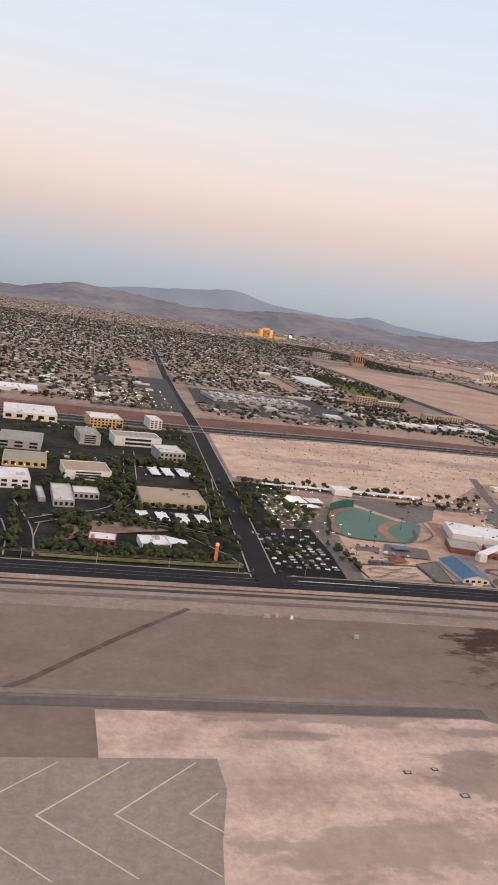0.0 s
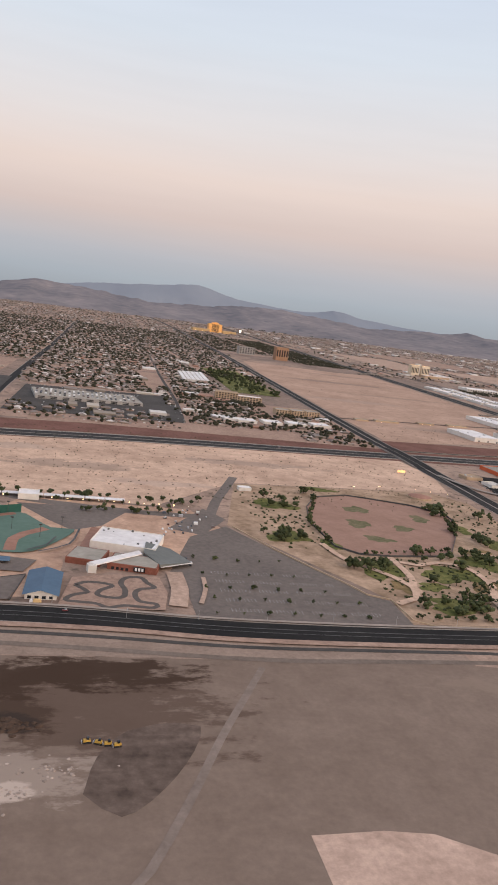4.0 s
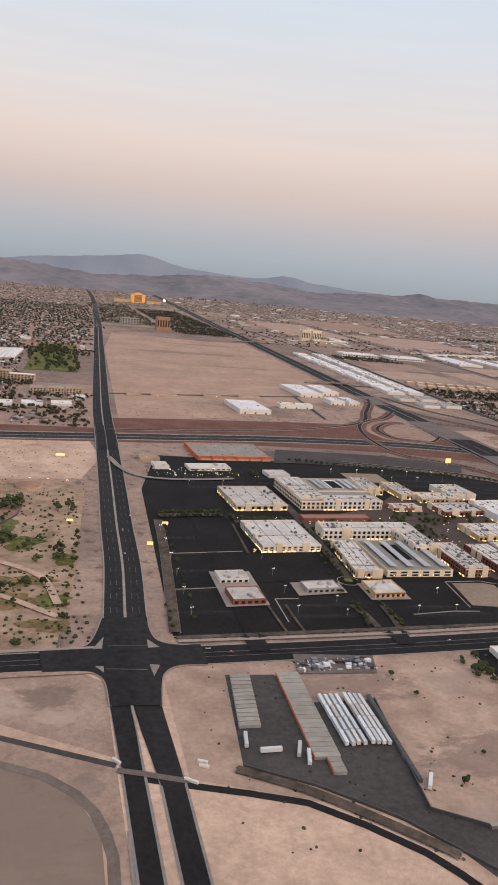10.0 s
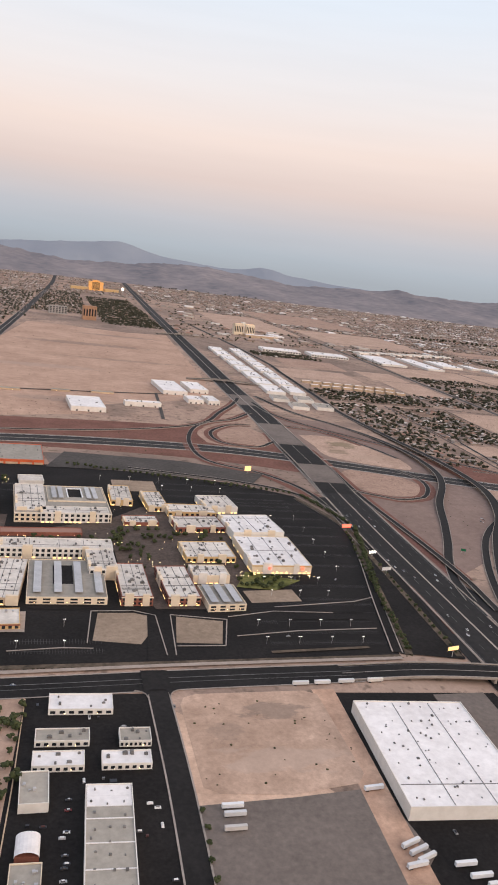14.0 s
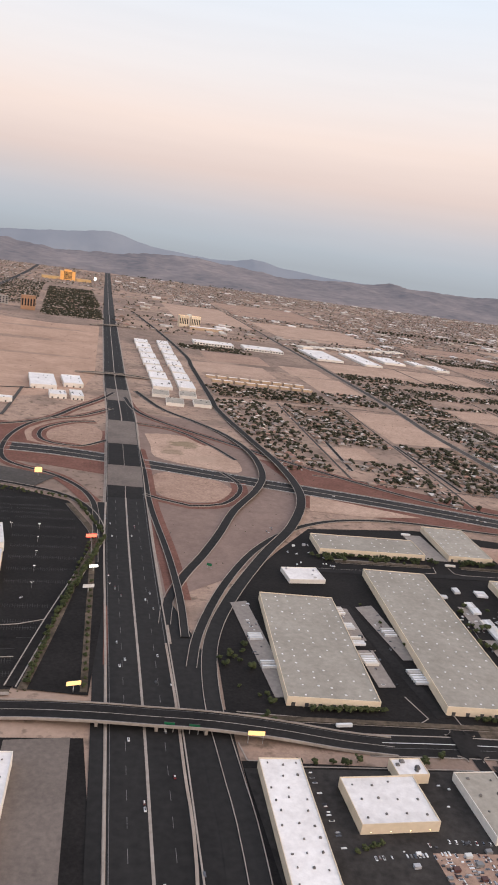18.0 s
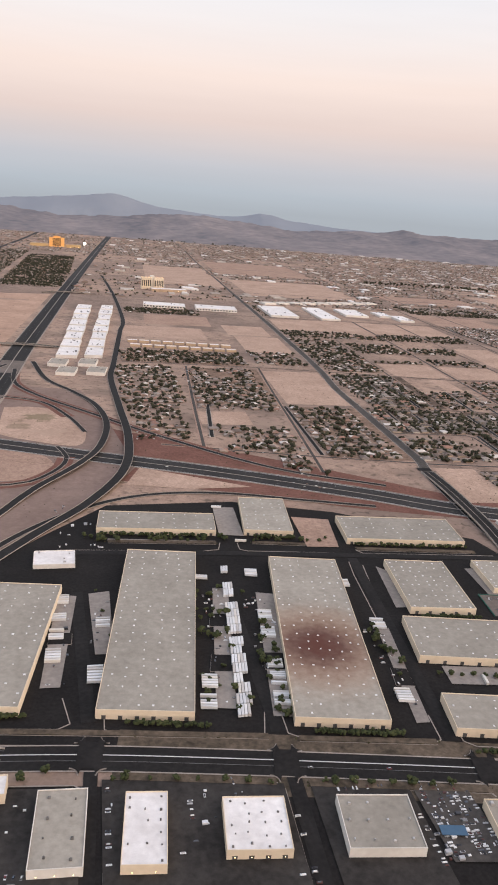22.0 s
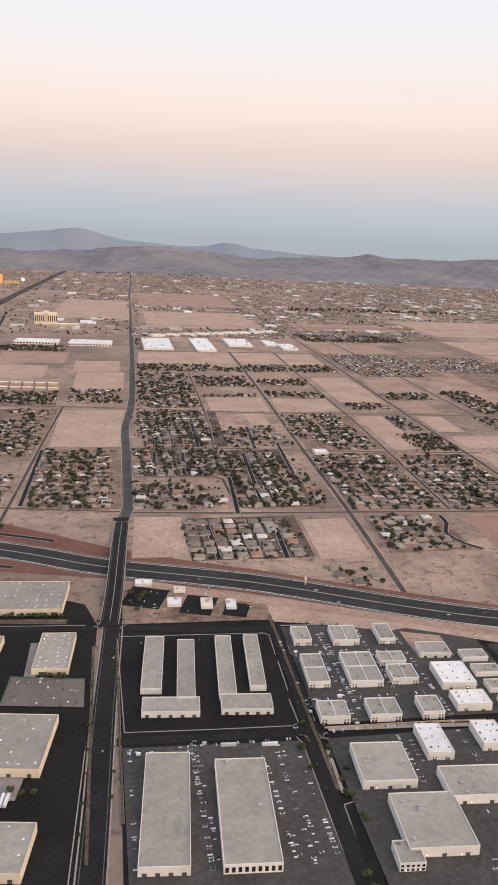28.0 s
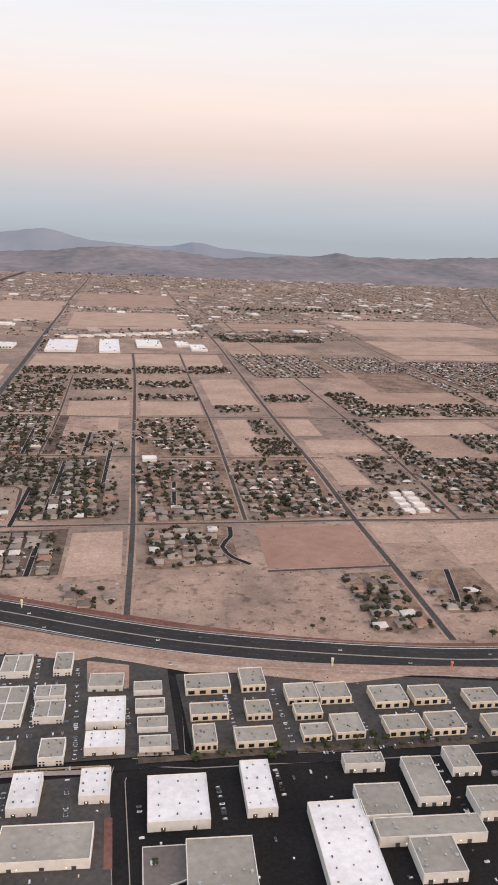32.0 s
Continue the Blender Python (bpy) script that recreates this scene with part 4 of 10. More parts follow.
road("broad boulevard running to the hotels", BLVD, 14.5, BLVD_ASPHALT, lanes=6, median=1.0)
# Grey lanes stand in for the haze over the distant boulevard.
road("far boulevard paled to haze grey running to the hotels", [(457.5, 1630), (495, 2487), (518, 3200), (532, 4100)], 15, FREEWAY_GREY, lanes=1, kerbs=False)
for x, w, y1 in ((382.8, 4.7, 200), (391.7, 5.2, 156)):
    road("divided avenue leaving the airfield", [(x + 0.3, -200), (x + 0.2, 115), (x, 150), (x - 0.6, y1)], w, lanes=1, kerbs=False)
    strip("shoulder", "pale dusty shoulder of the divided avenue", [(x + 0.3, -200), (x + 0.2, 115), (x, 150), (x - 0.6, y1)], w + 1.4, 0.05, CONCRETE, "verge")
sheet("road", "worn lanes widening towards the junction", [(388.8, 148), (394.4, 148), (394.4, 156), (394, 168), (393.5, 184), (385.4, 192), (385.8, 182), (386.6, 170)], 0.12, BLVD_ASPHALT, "road")
sheet("road", "worn lanes before the junction", [(380.1, 156), (385.1, 156), (385.2, 170), (384.6, 192), (379.2, 192), (379.5, 180)], 0.12, BLVD_ASPHALT, "road")
strip("median", "narrow pale median nose of the avenue", [(384.6, 199), (385.1, 188), (385.6, 174)], 0.7, 0.36, SIDEWALK, "median")
strip("pavement", "grey concrete band over the culvert", [(379, 155), (385, 153), (390, 151), (395.5, 149)], 2.0, 0.2, GREY_LOT)
strip("sidewalk", "pale kerb strip beside the divided avenue", [(379.9, 134), (379.4, 118), (379, 60)], 0.7, 0.12, CONCRETE)
road("straight avenue between offices and sports ground", [(65.5, 220), (70, 280), (75, 352), (83, 500), (91, 726), (126, 1386), (170, 2400)], 8.0, lanes=1)
FWY = [(-500, 462), (87, 497), (190, 512), (320, 524), (450, 537), (546, 545), (640, 541), (716, 519), (789, 491), (871, 461), (960, 422), (1011, 396), (1088, 369), (1159, 334), (1208, 314), (1280, 294), (1335, 284.5), (1500, 279), (1900, 280)]
fw = road("curving concrete freeway with a pale median barrier", FWY, 21, FREEWAY_GREY, 0.14, lanes=4, median=0.8, kerbs=False, name="freeway", edges=True, line=BRIGHT_LINE)
for s in (-1, 1):
    part("guard_rail", ribbon([(q[0], q[1], 0.3) for q in FWY], 0.3, 0.5, 8, s * 11.2, 0.4), KERB, fw)
part("median_line", line_strip(FWY, 0.75, 0.26, 0, 6.0), WHITE_PAINT, fw, "bright white median barrier line")
for s in (-1, 1):
    part("edge_line", line_strip(FWY, 0.6, 0.255, s * 9.6, 6.0), BRIGHT_LINE, fw)
I15 = [(655, -300), (664, -140), (675, 60), (680, 148), (684, 220), (689, 339), (693, 419), (697, 490), (701, 570), (706, 655), (713, 880), (736, 1420), (746, 1640)]
hw = road("broad dark highway running straight to the mountains", I15, 24, FREEWAY, 0.22, lanes=4, median=0.9, kerbs=False, name="highway", edges=True)
for s in (-1, 1):
    part("guard_rail", ribbon([(q[0], q[1], 0.5) for q in I15], 0.5, 0.6, 8, s * 12.4, 0.4), KERB, hw)
    part("shoulder", ribbon([(q[0], q[1], 0.9) for q in I15], 0.9, 0.27, 8, s * 13.2), SIDEWALK, hw, "tan strip beside the lanes")
# Lighter grey than the near lanes, in place of distance haze.
road("far highway paled to haze grey running to the mountains", [(745, 1630), (794, 2670), (860, 4000)], 24, FREEWAY_GREY, 0.2, lanes=4, median=0.9, kerbs=False, name="highway")
for label, pts, w in (("collector lane beside the highway", [(672, -300), (682, 60), (694, 148), (698.5, 222), (700, 262)], 4.6), ("outer collector lane beside the highway", [(676, -300), (690, 60), (701, 148), (704.5, 222), (706, 240)], 5.2),
                      ("frontage lane beside the highway", [(640, -300), (660, 60), (665, 148), (669, 222), (672, 292), (675, 366), (679, 430)], 4.2)):
    c = road(label, pts, w, FREEWAY, 0.2, 1, False)
    for s in ((1,) if label.startswith("coll") else (-1,) if label.startswith("front") else ()):
        part("barrier", ribbon([(q[0], q[1], 0.9) for q in pts], 0.9, 0.55, 8, s * (w / 2 + 0.6), 0.5), SIDEWALK, c)
sheet("highway", "dark merging lanes beside the highway", [(695, 160), (708.5, 160), (709.5, 225), (711, 255), (707, 282), (703, 303), (699, 303)], 0.13, FREEWAY, "road")
strip("ground", "strip of red gravel between the lanes", [(672.6, 246), (674, 270), (675, 294)], 1.6, 0.34, TERRACOTTA, "ground")
NS = [(1001, 60), (1003, 150), (1009, 265), (1013, 325), (1017, 400), (1021, 465), (1026, 490), (1028, 560), (1030, 643), (1032, 720), (1040, 800), (1046, 900), (1058, 1200), (1070, 1564)]
road("far narrow road into the plain", [(1070, 1555), (1084, 1930), (1101, 2460), (1128, 3018), (1160, 3900)], 5.0, GREY_DARK, 0.1, 1, False)
road("straight road over the freeway into the houses", NS[:6], 8.6, lanes=1, edges=True)
road("straight grey road between the houses", NS[5:], 7.4, GREY_DARK, lanes=1, edges=True, z=0.11)
for label, pts, w in (("narrow residential road", [(1319, 304), (1323, 393), (1326, 477), (1333, 591), (1339, 764), (1371, 1367), (1383, 1771), (1398, 2406), (1430, 3149)], 4.4),
                      ("narrow residential road", [(1167, 349), (1177, 483), (1186, 650), (1198, 850), (1209, 1053), (1216, 1230)], 4.0),
                      ("narrow residential road", [(1251, 474), (1261, 616), (1270, 767), (1280, 1019), (1290, 1225)], 3.2),
                      ("narrow residential road", [(1399, 460), (1411, 606), (1417, 761), (1427, 1058), (1434, 1436), (1446, 1800)], 3.6),
                      ("narrow residential road", [(1540, 460), (1590, 700), (1623, 896), (1634, 1153), (1648, 1472), (1656, 1736), (1673, 2218), (1727, 2939)], 4.4),
                      ("narrow residential road", [(1106, 638), (1117, 783), (1127, 1029)], 2.6),
                      ("residential cross road", [(1024, 483), (1094, 477), (1175, 473), (1251, 469), (1326, 466), (1399, 460), (1600, 455), (1900, 450)], 3.6),
                      ("residential cross road", [(840, 520), (930, 500), (1024, 484)], 3.0),
                      ("residential cross road", [(1248, 391.5), (1323, 390.5)], 3.0),
                      ("residential cross road", [(1030, 643), (1113, 641), (1187, 632), (1262, 624), (1349, 618)], 2.8),
                      ("residential cross road", [(814, 819), (970, 812), (1040, 803), (1194, 781), (1336, 775), (1423, 765), (1589, 754), (1900, 742)], 3.6),
                      ("residential cross road", [(1101, 486), (1100, 552), (1096, 558), (1033, 561)], 2.8),
                      ("section line road", [(760, 1230), (1060, 1236), (1350, 1226), (2400, 1260)], 4.4),
                      ("section line road", [(480, 1600), (790, 1600), (1360, 1612), (3000, 1660)], 4.4),
                      ("section line road", [(1090, 2240), (1400, 2260), (2600, 2330)], 5.0),
                      ("far diagonal road", [(2050, 1500), (2195, 1859), (2446, 2403), (2743, 3026)], 9.0),
                      ("section line road", [(-1500, 1010), (110, 1000), (420, 990)], 5.0),
                      ("section line road", [(-1500, 1600), (130, 1600), (480, 1590)], 5.0),
                      ("side street of the suburb", [(870, 505), (878, 640), (889, 806)], 3.0),
                      ("side street of the suburb", [(945, 462), (952, 560), (960, 680), (970, 810)], 2.8),
                      ("street beside the parking structure", [(240, 600), (250, 720), (262, 980), (280, 1300)], 4.4),
                      ("side street of the suburb", [(18, 590), (18, 800), (22, 1200)], 4.0),
                      ("side street of the suburb", [(-60, 560), (-75, 800), (-110, 1200)], 4.0),
                      ("side street of the suburb", [(40, 1000), (60, 1500), (90, 2300)], 4.0)):
    road(label, pts, w * 0.8, GREY_DARK, lanes=1, kerbs=False, z=0.10)
    strip("shoulder", "dusty verge beside the residential road", pts, w * 1.45, 0.075, FIELD_B, "verge")
for pts in ([(1075, 456), (1075, 401)], [(1119, 454), (1115, 400)], [(1129, 622), (1120, 498)], [(1106, 557), (1099, 476)], [(1169, 683), (1159, 563)], [(1053, 628), (1049, 566)], [(1078, 636), (1072, 566)], [(1076, 740), (1070, 650)], [(1100, 786), (1093, 650)], [(1150, 720), (1143, 640)], [(1212, 560), (1206, 500)], [(1352, 382), (1340, 342), (1336, 345)], [(1372, 516), (1368, 472)], [(1238, 462), (1236, 446), (1228, 430), (1232, 412), (1240, 402)], [(960, 640), (955, 500)], [(890, 640), (880, 540)]):
    road("dark suburban cul-de-sac", pts, 2.8, ROAD_ASPHALT, 0.11, 1, True)
for pts in ([(430, 224), (432, 300), (434, 420)], [(480, 224), (483, 303), (484, 378), (480, 430)], [(546, 226), (550, 262), (553, 300)], [(440, 270), (483, 272), (520, 270), (556, 268)],
            [(606, 262), (640, 262)], [(505, 270), (640, 268)]):
    road("inner street of the shopping centre", pts, 4.6, ASPHALT, 0.09, 1, False)
road("street between the business park and the vacant lot", [(545, 212), (545, 160), (543, 100), (541, 40)], 6.4, lanes=1)
for pts, w in (([(793, 196), (792, 150), (790, 60)], 4.2), ([(852, 300), (854, 200)], 5.0), ([(854, 180), (852, 120), (850, 40)], 4.6), ([(786, 300), (792, 210)], 5.0), ([(922, 330), (912, 190)], 5.0), ([(920, 172), (925, 120), (928, 40)], 4.6),
               ([(770, 341), (850, 338), (930, 333), (1006, 327)], 5.0), ([(1013, 326), (1050, 321), (1092, 317), (1138, 315)], 4.6), ([(1089, 319), (1087, 259), (1084, 231), (1083, 206), (1081, 100)], 5.6), ([(1013, 241), (1084, 238)], 4.6),
               ([(1173, 298), (1184, 289), (1183, 263), (1181, 238)], 3.4), ([(1420, 216), (1300, 226), (1231, 230), (1181, 235.5), (1166, 236), (1158.6, 230), (1158, 211), (1158, 190), (1157, 100)], 4.6), ([(1219, 290), (1221, 232)], 3.6), ([(1256, 284), (1257, 230)], 3.6), ([(1297, 276), (1296, 228)], 3.6)):
    road("dark industrial street", pts, w, ROAD_ASPHALT, 0.10, 1, False)

# ramps of the interchange: (x, y, width, height)
RAMPS = ([(806, 1800, 6, 0), (824, 1450, 6, 0), (832, 1137, 6, 0), (812, 800, 6, 0), (808, 735, 6, 0), (813, 620, 6, 1.2), (817, 530, 6, 2.6), (812, 459, 6, 2.6), (791, 404, 6, 1.6), (763, 360, 6, 0.4), (733, 306, 6, 0), (716, 265, 6, 0), (709, 225, 6, 0), (707, 150, 6, 0), (699, 60, 6, 0), (680, -200, 6, 0)],
         [(730, 800, 5, 0), (748, 720, 5, 0), (773, 674, 5, 0), (793, 628, 5, 0.5), (802, 567, 5, 1.8), (797, 506, 5, 2.6), (783, 466, 5, 2.4), (759, 424, 5, 1.4), (742, 385, 4.6, 0.3), (727, 353, 4.2, 0), (714, 328, 4, 0), (703, 301, 4, 0), (698.5, 278, 4, 0)],
         [(960, 400, 4, 0), (871, 421, 4, 0), (832, 420, 4, 0), (802, 408, 4, 0), (778, 388, 4, 0), (758, 364, 4, 0), (741, 336, 4, 0), (725, 304, 4, 0), (711, 269, 4, 0), (704.5, 244, 4, 0)],
         [(712, 560, 3.4, 0), (711, 500, 3.4, 0), (708, 430, 3.4, 0), (709, 350, 3.4, 0.8), (708, 302, 3.4, 1.2), (705.5, 267, 3.4, 0.4)],
         [(706, 450, 3.2, 0), (714, 443, 3.2, 0), (733, 432, 3.2, 0), (755, 439, 3.2, 0), (771, 464, 3.2, 0), (775, 488, 3.2, 0), (768, 510, 3.2, 0)],
         [(716, 648, 3.4, 0), (750, 632, 3.4, 0), (773, 588, 3.4, 0), (786, 547, 3.4, 0)],
         [(716, 760, 4, 0), (722, 700, 4, 0), (745, 655, 4, 0), (790, 600, 4, 0), (840, 540, 4, 0), (911, 470, 4, 0), (980, 436, 4, 0)],
         [(706, 780, 4, 0), (692, 742, 4, 0), (668, 693, 4, 0), (634, 628, 4, 0), (560, 586, 4, 0), (480, 566, 4, 0), (405, 556, 4, 0)],
         [(700, 700, 3.4, 0), (672, 660, 3.4, 0), (646, 640, 3.4, 0), (627, 610, 3.4, 0), (615, 558, 3.4, 0), (619, 506, 3.4, 0), (654, 476, 3.4, 0), (674, 430, 3.4, 0), (672, 340, 3.4, 0)],
         [(683, 640, 3.2, 0), (662, 632, 3.2, 0), (640, 600, 3.2, 0), (642, 566, 3.2, 0), (668, 556, 3.2, 0), (690, 580, 3.2, 0)])
for i in (3, 4, 5, 6, 7, 8, 9):
    strip("embankment", "red gravel bank under the ramp", [(q[0], q[1]) for q in RAMPS[i]][:-1], 11, 0.10, TERRACOTTA, "embankment")
for i, pts in enumerate(RAMPS):
    top = max(q[3] for q in pts)
    for q in smooth([(p[0], p[1]) for p in pts], 3.0):
        take(q[0], q[1], 3)
    r = tagged(new("ramp", ribbon(pts, 5, 0.30 + 0.02 * i, 8, 0, 0.5 if top else 0.0).mesh("ramp", FREEWAY)), "curved freeway ramp with pale kerbs" if not top else "raised curving freeway ramp with concrete parapets", "ramp", kind="structure")
    for s in (-1, 1):
        part("parapet", ribbon([(q[0], q[1], 0.25, q[3]) for q in pts], 0.25, 0.62, 8, s * pts[0][2] / 2, 0.4), KERB, r)
    for q in pts:
        if q[3] > 1.3:
            part("pier", Geo().tube(q[0], q[1], 0, q[3] + 0.2, 0.5, 0.5, 10), KERB, r)


def bridge(label, pts, width, lanes, piers):
    """A raised deck with parapets and piers; points are (x, y, width, height)."""
    b = tagged(new("bridge", ribbon(pts, width, 0.16, 6, 0, 0.55).mesh("bridge", ROAD_ASPHALT)), label, "bridge", kind="structure")
    for s in (-1, 1):
        part("parapet", ribbon([(q[0], q[1], 0.35, q[3]) for q in pts], 0.35, 0.62, 6, s * width / 2, 0.95), KERB, b)
        part("edge_line", line_strip([(q[0], q[1], 0, q[3]) for q in pts], 0.16, 0.2, s * (width / 2 - 0.9)), PAINT_LINE, b)
    part("centre_line", line_strip([(q[0], q[1], 0, q[3]) for q in pts], 0.3, 0.2, 0), KERB, b)
    for x, y, h in piers:
        part("pier", Geo().box(x - 0.5, x + 0.5, y - width * 0.42, y + width * 0.42, 0, h), KERB, b)
    return b


bridge("concrete overpass carrying the avenue over the highway", [(612, 218, 10, 0), (640, 217, 10, 1.4), (665, 213, 10, 2.7), (706, 206.5, 10, 2.9), (728, 202, 10, 2.2), (748, 197.5, 10, 0.9), (766, 194.6, 10, 0)], 10, 6,
       [(668, 212.6, 2.6), (687, 209.5, 2.7), (703, 207, 2.7)])
bridge("road bridge with pale parapets over the curving freeway", [(1011.5, 330, 8.8, 0), (1013.5, 350, 8.8, 1.4), (1015.5, 375, 8.8, 2.3), (1018, 415, 8.8, 2.3), (1020, 445, 8.8, 1.2), (1021.5, 466, 8.8, 0)], 8.8, 4,
       [(1016, 383, 2.0), (1017.3, 396, 2.0), (1018, 409, 2.0)])
bridge("boulevard bridge over the freeway", [(399.6, 490, 14.8, 0.15), (400.3, 505, 14.8, 0.5), (401.1, 528, 14.8, 0.6), (401.8, 552, 14.8, 0.5), (402.4, 570, 14.8, 0.15)], 14.8, 6, [(400.8, 516, 0.4), (401.6, 545, 0.4)])
bridge("highway bridge over the freeway", [(694, 440, 24, 0.2), (696.5, 480, 24, 1.2), (698.6, 522, 24, 1.8), (700.5, 560, 24, 1.4), (705, 640, 24, 0.2)], 24, 10, [(697.5, 500, 1.6), (699.5, 543, 1.6)])
for pts in ([(695.3, 462, 23, 0.8), (696.5, 482, 23, 1.27), (697.8, 506, 23, 1.7)], [(701, 567, 23, 1.36), (703, 605, 23, 0.8), (705.5, 652, 23, 0.2)], [(709, 740, 23, 0.1), (711, 800, 23, 0.1)]):
    tagged(new("deck_panel", ribbon(pts, 23, 0.26, 8).mesh("deck_panel", GREY_LOT)), "pale concrete deck panel of the highway bridge", "bridge deck", kind="structure")
bridge("far overpass across the highway", [(668, 888, 7, 0.5), (700, 886, 7, 2.4), (728, 884, 7, 2.4), (760, 882, 7, 0.5)], 7, 4, [(714, 885, 2.2)])
bridge("far overpass across the highway", [(700, 1412, 9, 0.5), (725, 1420, 9, 2.4), (752, 1428, 9, 2.4), (785, 1438, 9, 0.5)], 9, 4, [(738, 1424, 2.2)])

# ---- mountains ----


def range_of_hills(label, tops, depth, mat, seed, y0, rough):
    """A ridge with spurs: heights at places along it, fading to the plain in front."""
    rows, cols = 14, 420
    x0, x1 = tops[0][0], tops[-1][0]
    xs = [t[0] for t in tops]
    zs = [t[1] for t in tops]
    g = Geo()
    for j in range(rows + 1):
        f = j / rows
        for i in range(cols + 1):
            x = x0 + (x1 - x0) * i / cols
            h = float(np.interp(x, xs, zs))
            n = noise.noise((x * 0.006 + seed, f * 2.1, seed)) * 0.5 + noise.noise((x * 0.017, f * 3.4, seed)) * 0.3 + noise.noise((x * 0.05, f * 7.0, seed)) * 0.16
            z = h * (f ** 0.8) * (1 + rough * n * (1.3 - f)) + (4.0 * n if j == rows else 0)
            g.v.append((x, y0(x) - depth * (1 - f) + 60 * n * (1 - f), max(-2.0, z) if j else -2.0))
    for j in range(rows):
        for i in range(cols):
            a = j * (cols + 1) + i
            g.f.append((a, a + 1, a + cols + 2, a + cols + 1))
    me = g.mesh("mountains", mat)
    for p in me.polygons:
        p.use_smooth = True
    return tagged(new("backdrop", me), label, "mountains", kind="structure")


def ridge_line(x):
    return 4700 - 0.17 * max(0.0, x - 900)


# Both ranges carry their haze in the base colour.
range_of_hills("distant haze-blue mountain behind the desert ridge", [(-900, 40), (-300, 46), (60, 104), (240, 136), (460, 156), (680, 180), (820, 200), (900, 206), (960, 196), (1050, 170), (1150, 150), (1300, 138), (1500, 126), (1640, 136), (1740, 156), (1800, 152), (1930, 128), (2200, 108), (3000, 90)], 300, MOUNTAIN_FAR, 3.1, lambda x: ridge_line(x) + 60, 0.1)
range_of_hills("haze-tinted brown desert mountains on the skyline", [(-1800, 60), (-900, 60), (-350, 56), (-205, 94), (-60, 120), (77, 104), (194, 109), (374, 100), (580, 82), (780, 88), (960, 103), (1080, 116), (1250, 120), (1400, 122), (1530, 108), (1640, 110), (1720, 100), (1900, 88), (2050, 92), (2220, 99), (2380, 102), (2460, 108), (2550, 126), (2680, 115), (2900, 106), (3060, 114), (3200, 128), (3500, 136), (4300, 140), (5200, 140)], 900, MOUNTAIN, 7.7, ridge_line, 0.5)

# ---- kerbs, yards and forecourts ----


def wall_line(label, pts, h, mat, w=0.3):
    """A free-standing wall along a line."""
    g = Geo()
    for a, b in zip(pts, pts[1:]):
        d = Vector((b[0] - a[0], b[1] - a[1])).normalized()
        nx, ny = -d.y * w / 2, d.x * w / 2
        q = [(a[0] - nx, a[1] - ny), (b[0] - nx, b[1] - ny), (b[0] + nx, b[1] + ny), (a[0] + nx, a[1] + ny)]
        g.face(*[(x, y, h) for x, y in q])
        for i in range(4):
            j = (i + 1) % 4
            g.face((*q[i], 0), (*q[j], 0), (*q[j], h), (*q[i], h))
    return tagged(new("boundary_wall", g.mesh("boundary_wall", mat)), label, "wall", kind="structure")


for p in (rect(68, 218, 11, 13), rect(545, 215.5, 9, 12), rect(1003.5, 161, 11, 13, -8), rect(792.5, 194, 8, 12, -6), rect(853, 185, 8, 12, -8), rect(917, 176, 8, 12, -8), rect(1012, 331, 10, 7), rect(1021, 470, 10, 6), rect(483, 217, 7, 9), rect(430, 216, 7, 10), rect(1085, 240, 8, 8), rect(1161, 236, 7, 6)):
    sheet("junction", "dark asphalt road junction", p, 0.30, ROAD_ASPHALT, "road")


def rounded_corners(x, y, hw, hd, r, rot=0, ends=(-1, 1)):
    """Curved kerb returns at the four corners of a junction."""
    c, s = math.cos(radians(rot)), math.sin(radians(rot))
    for sx in (-1, 1):
        for sy in ends:
            a0, b0 = sx * hw, sy * hd
            arc = [(a0 + sx * (r - r * math.sin(k)), b0 + sy * (r - r * math.cos(k))) for k in np.linspace(0, math.pi / 2, 7)]
            pts = [(x + c * a - s * b, y + s * a + c * b) for a, b in [(a0 - sx, b0 - sy)] + arc]
            pts = pts if sx * sy > 0 else pts[::-1]
            g = Geo().face(*[(q[0], q[1], 0.30 + layer()) for q in pts[::-1]])
            tagged(new("junction", g.mesh("junction", ROAD_ASPHALT)), "rounded dark asphalt corner of a junction", "road", kind="structure")
            kerb = [(x + c * a - s * b, y + s * a + c * b) for a, b in arc]
            tagged(new("kerb", ribbon(kerb, 0.5, 0.36, 2, 0, 0.1).mesh("kerb", KERB)), "pale curved kerb at a junction", "kerb", kind="structure")


NW, NE = [(360, 215.8), (366, 216.1), (374, 218), (377.4, 225), (380.6, 238)], [(396, 238), (395.6, 229), (397.4, 220.4), (404, 217), (411, 217.2)]
SE, SW = [(411, 203.7), (402, 203.8), (397, 200), (395, 193), (393.5, 182)], [(379.4, 183), (379, 195), (377, 200), (373, 202.4), (361, 202.7)]
NW, NE, SE, SW = [smooth([Vector(q) for q in c], 1.5) for c in (NW, NE, SE, SW)]
sheet("junction", "worn asphalt junction of boulevard and avenue", [tuple(q[:2]) for c in (NW, NE, SE, SW) for q in c], 0.30, BLVD_ASPHALT, "road")
for c in (NW, NE, SE, SW):
    tagged(new("kerb", ribbon([(q[0], q[1], 0.8) for q in c], 0.8, 0.40, 2, 0, 0.1).mesh("kerb", SIDEWALK)), "pale curved kerb at a junction", "kerb", kind="structure")
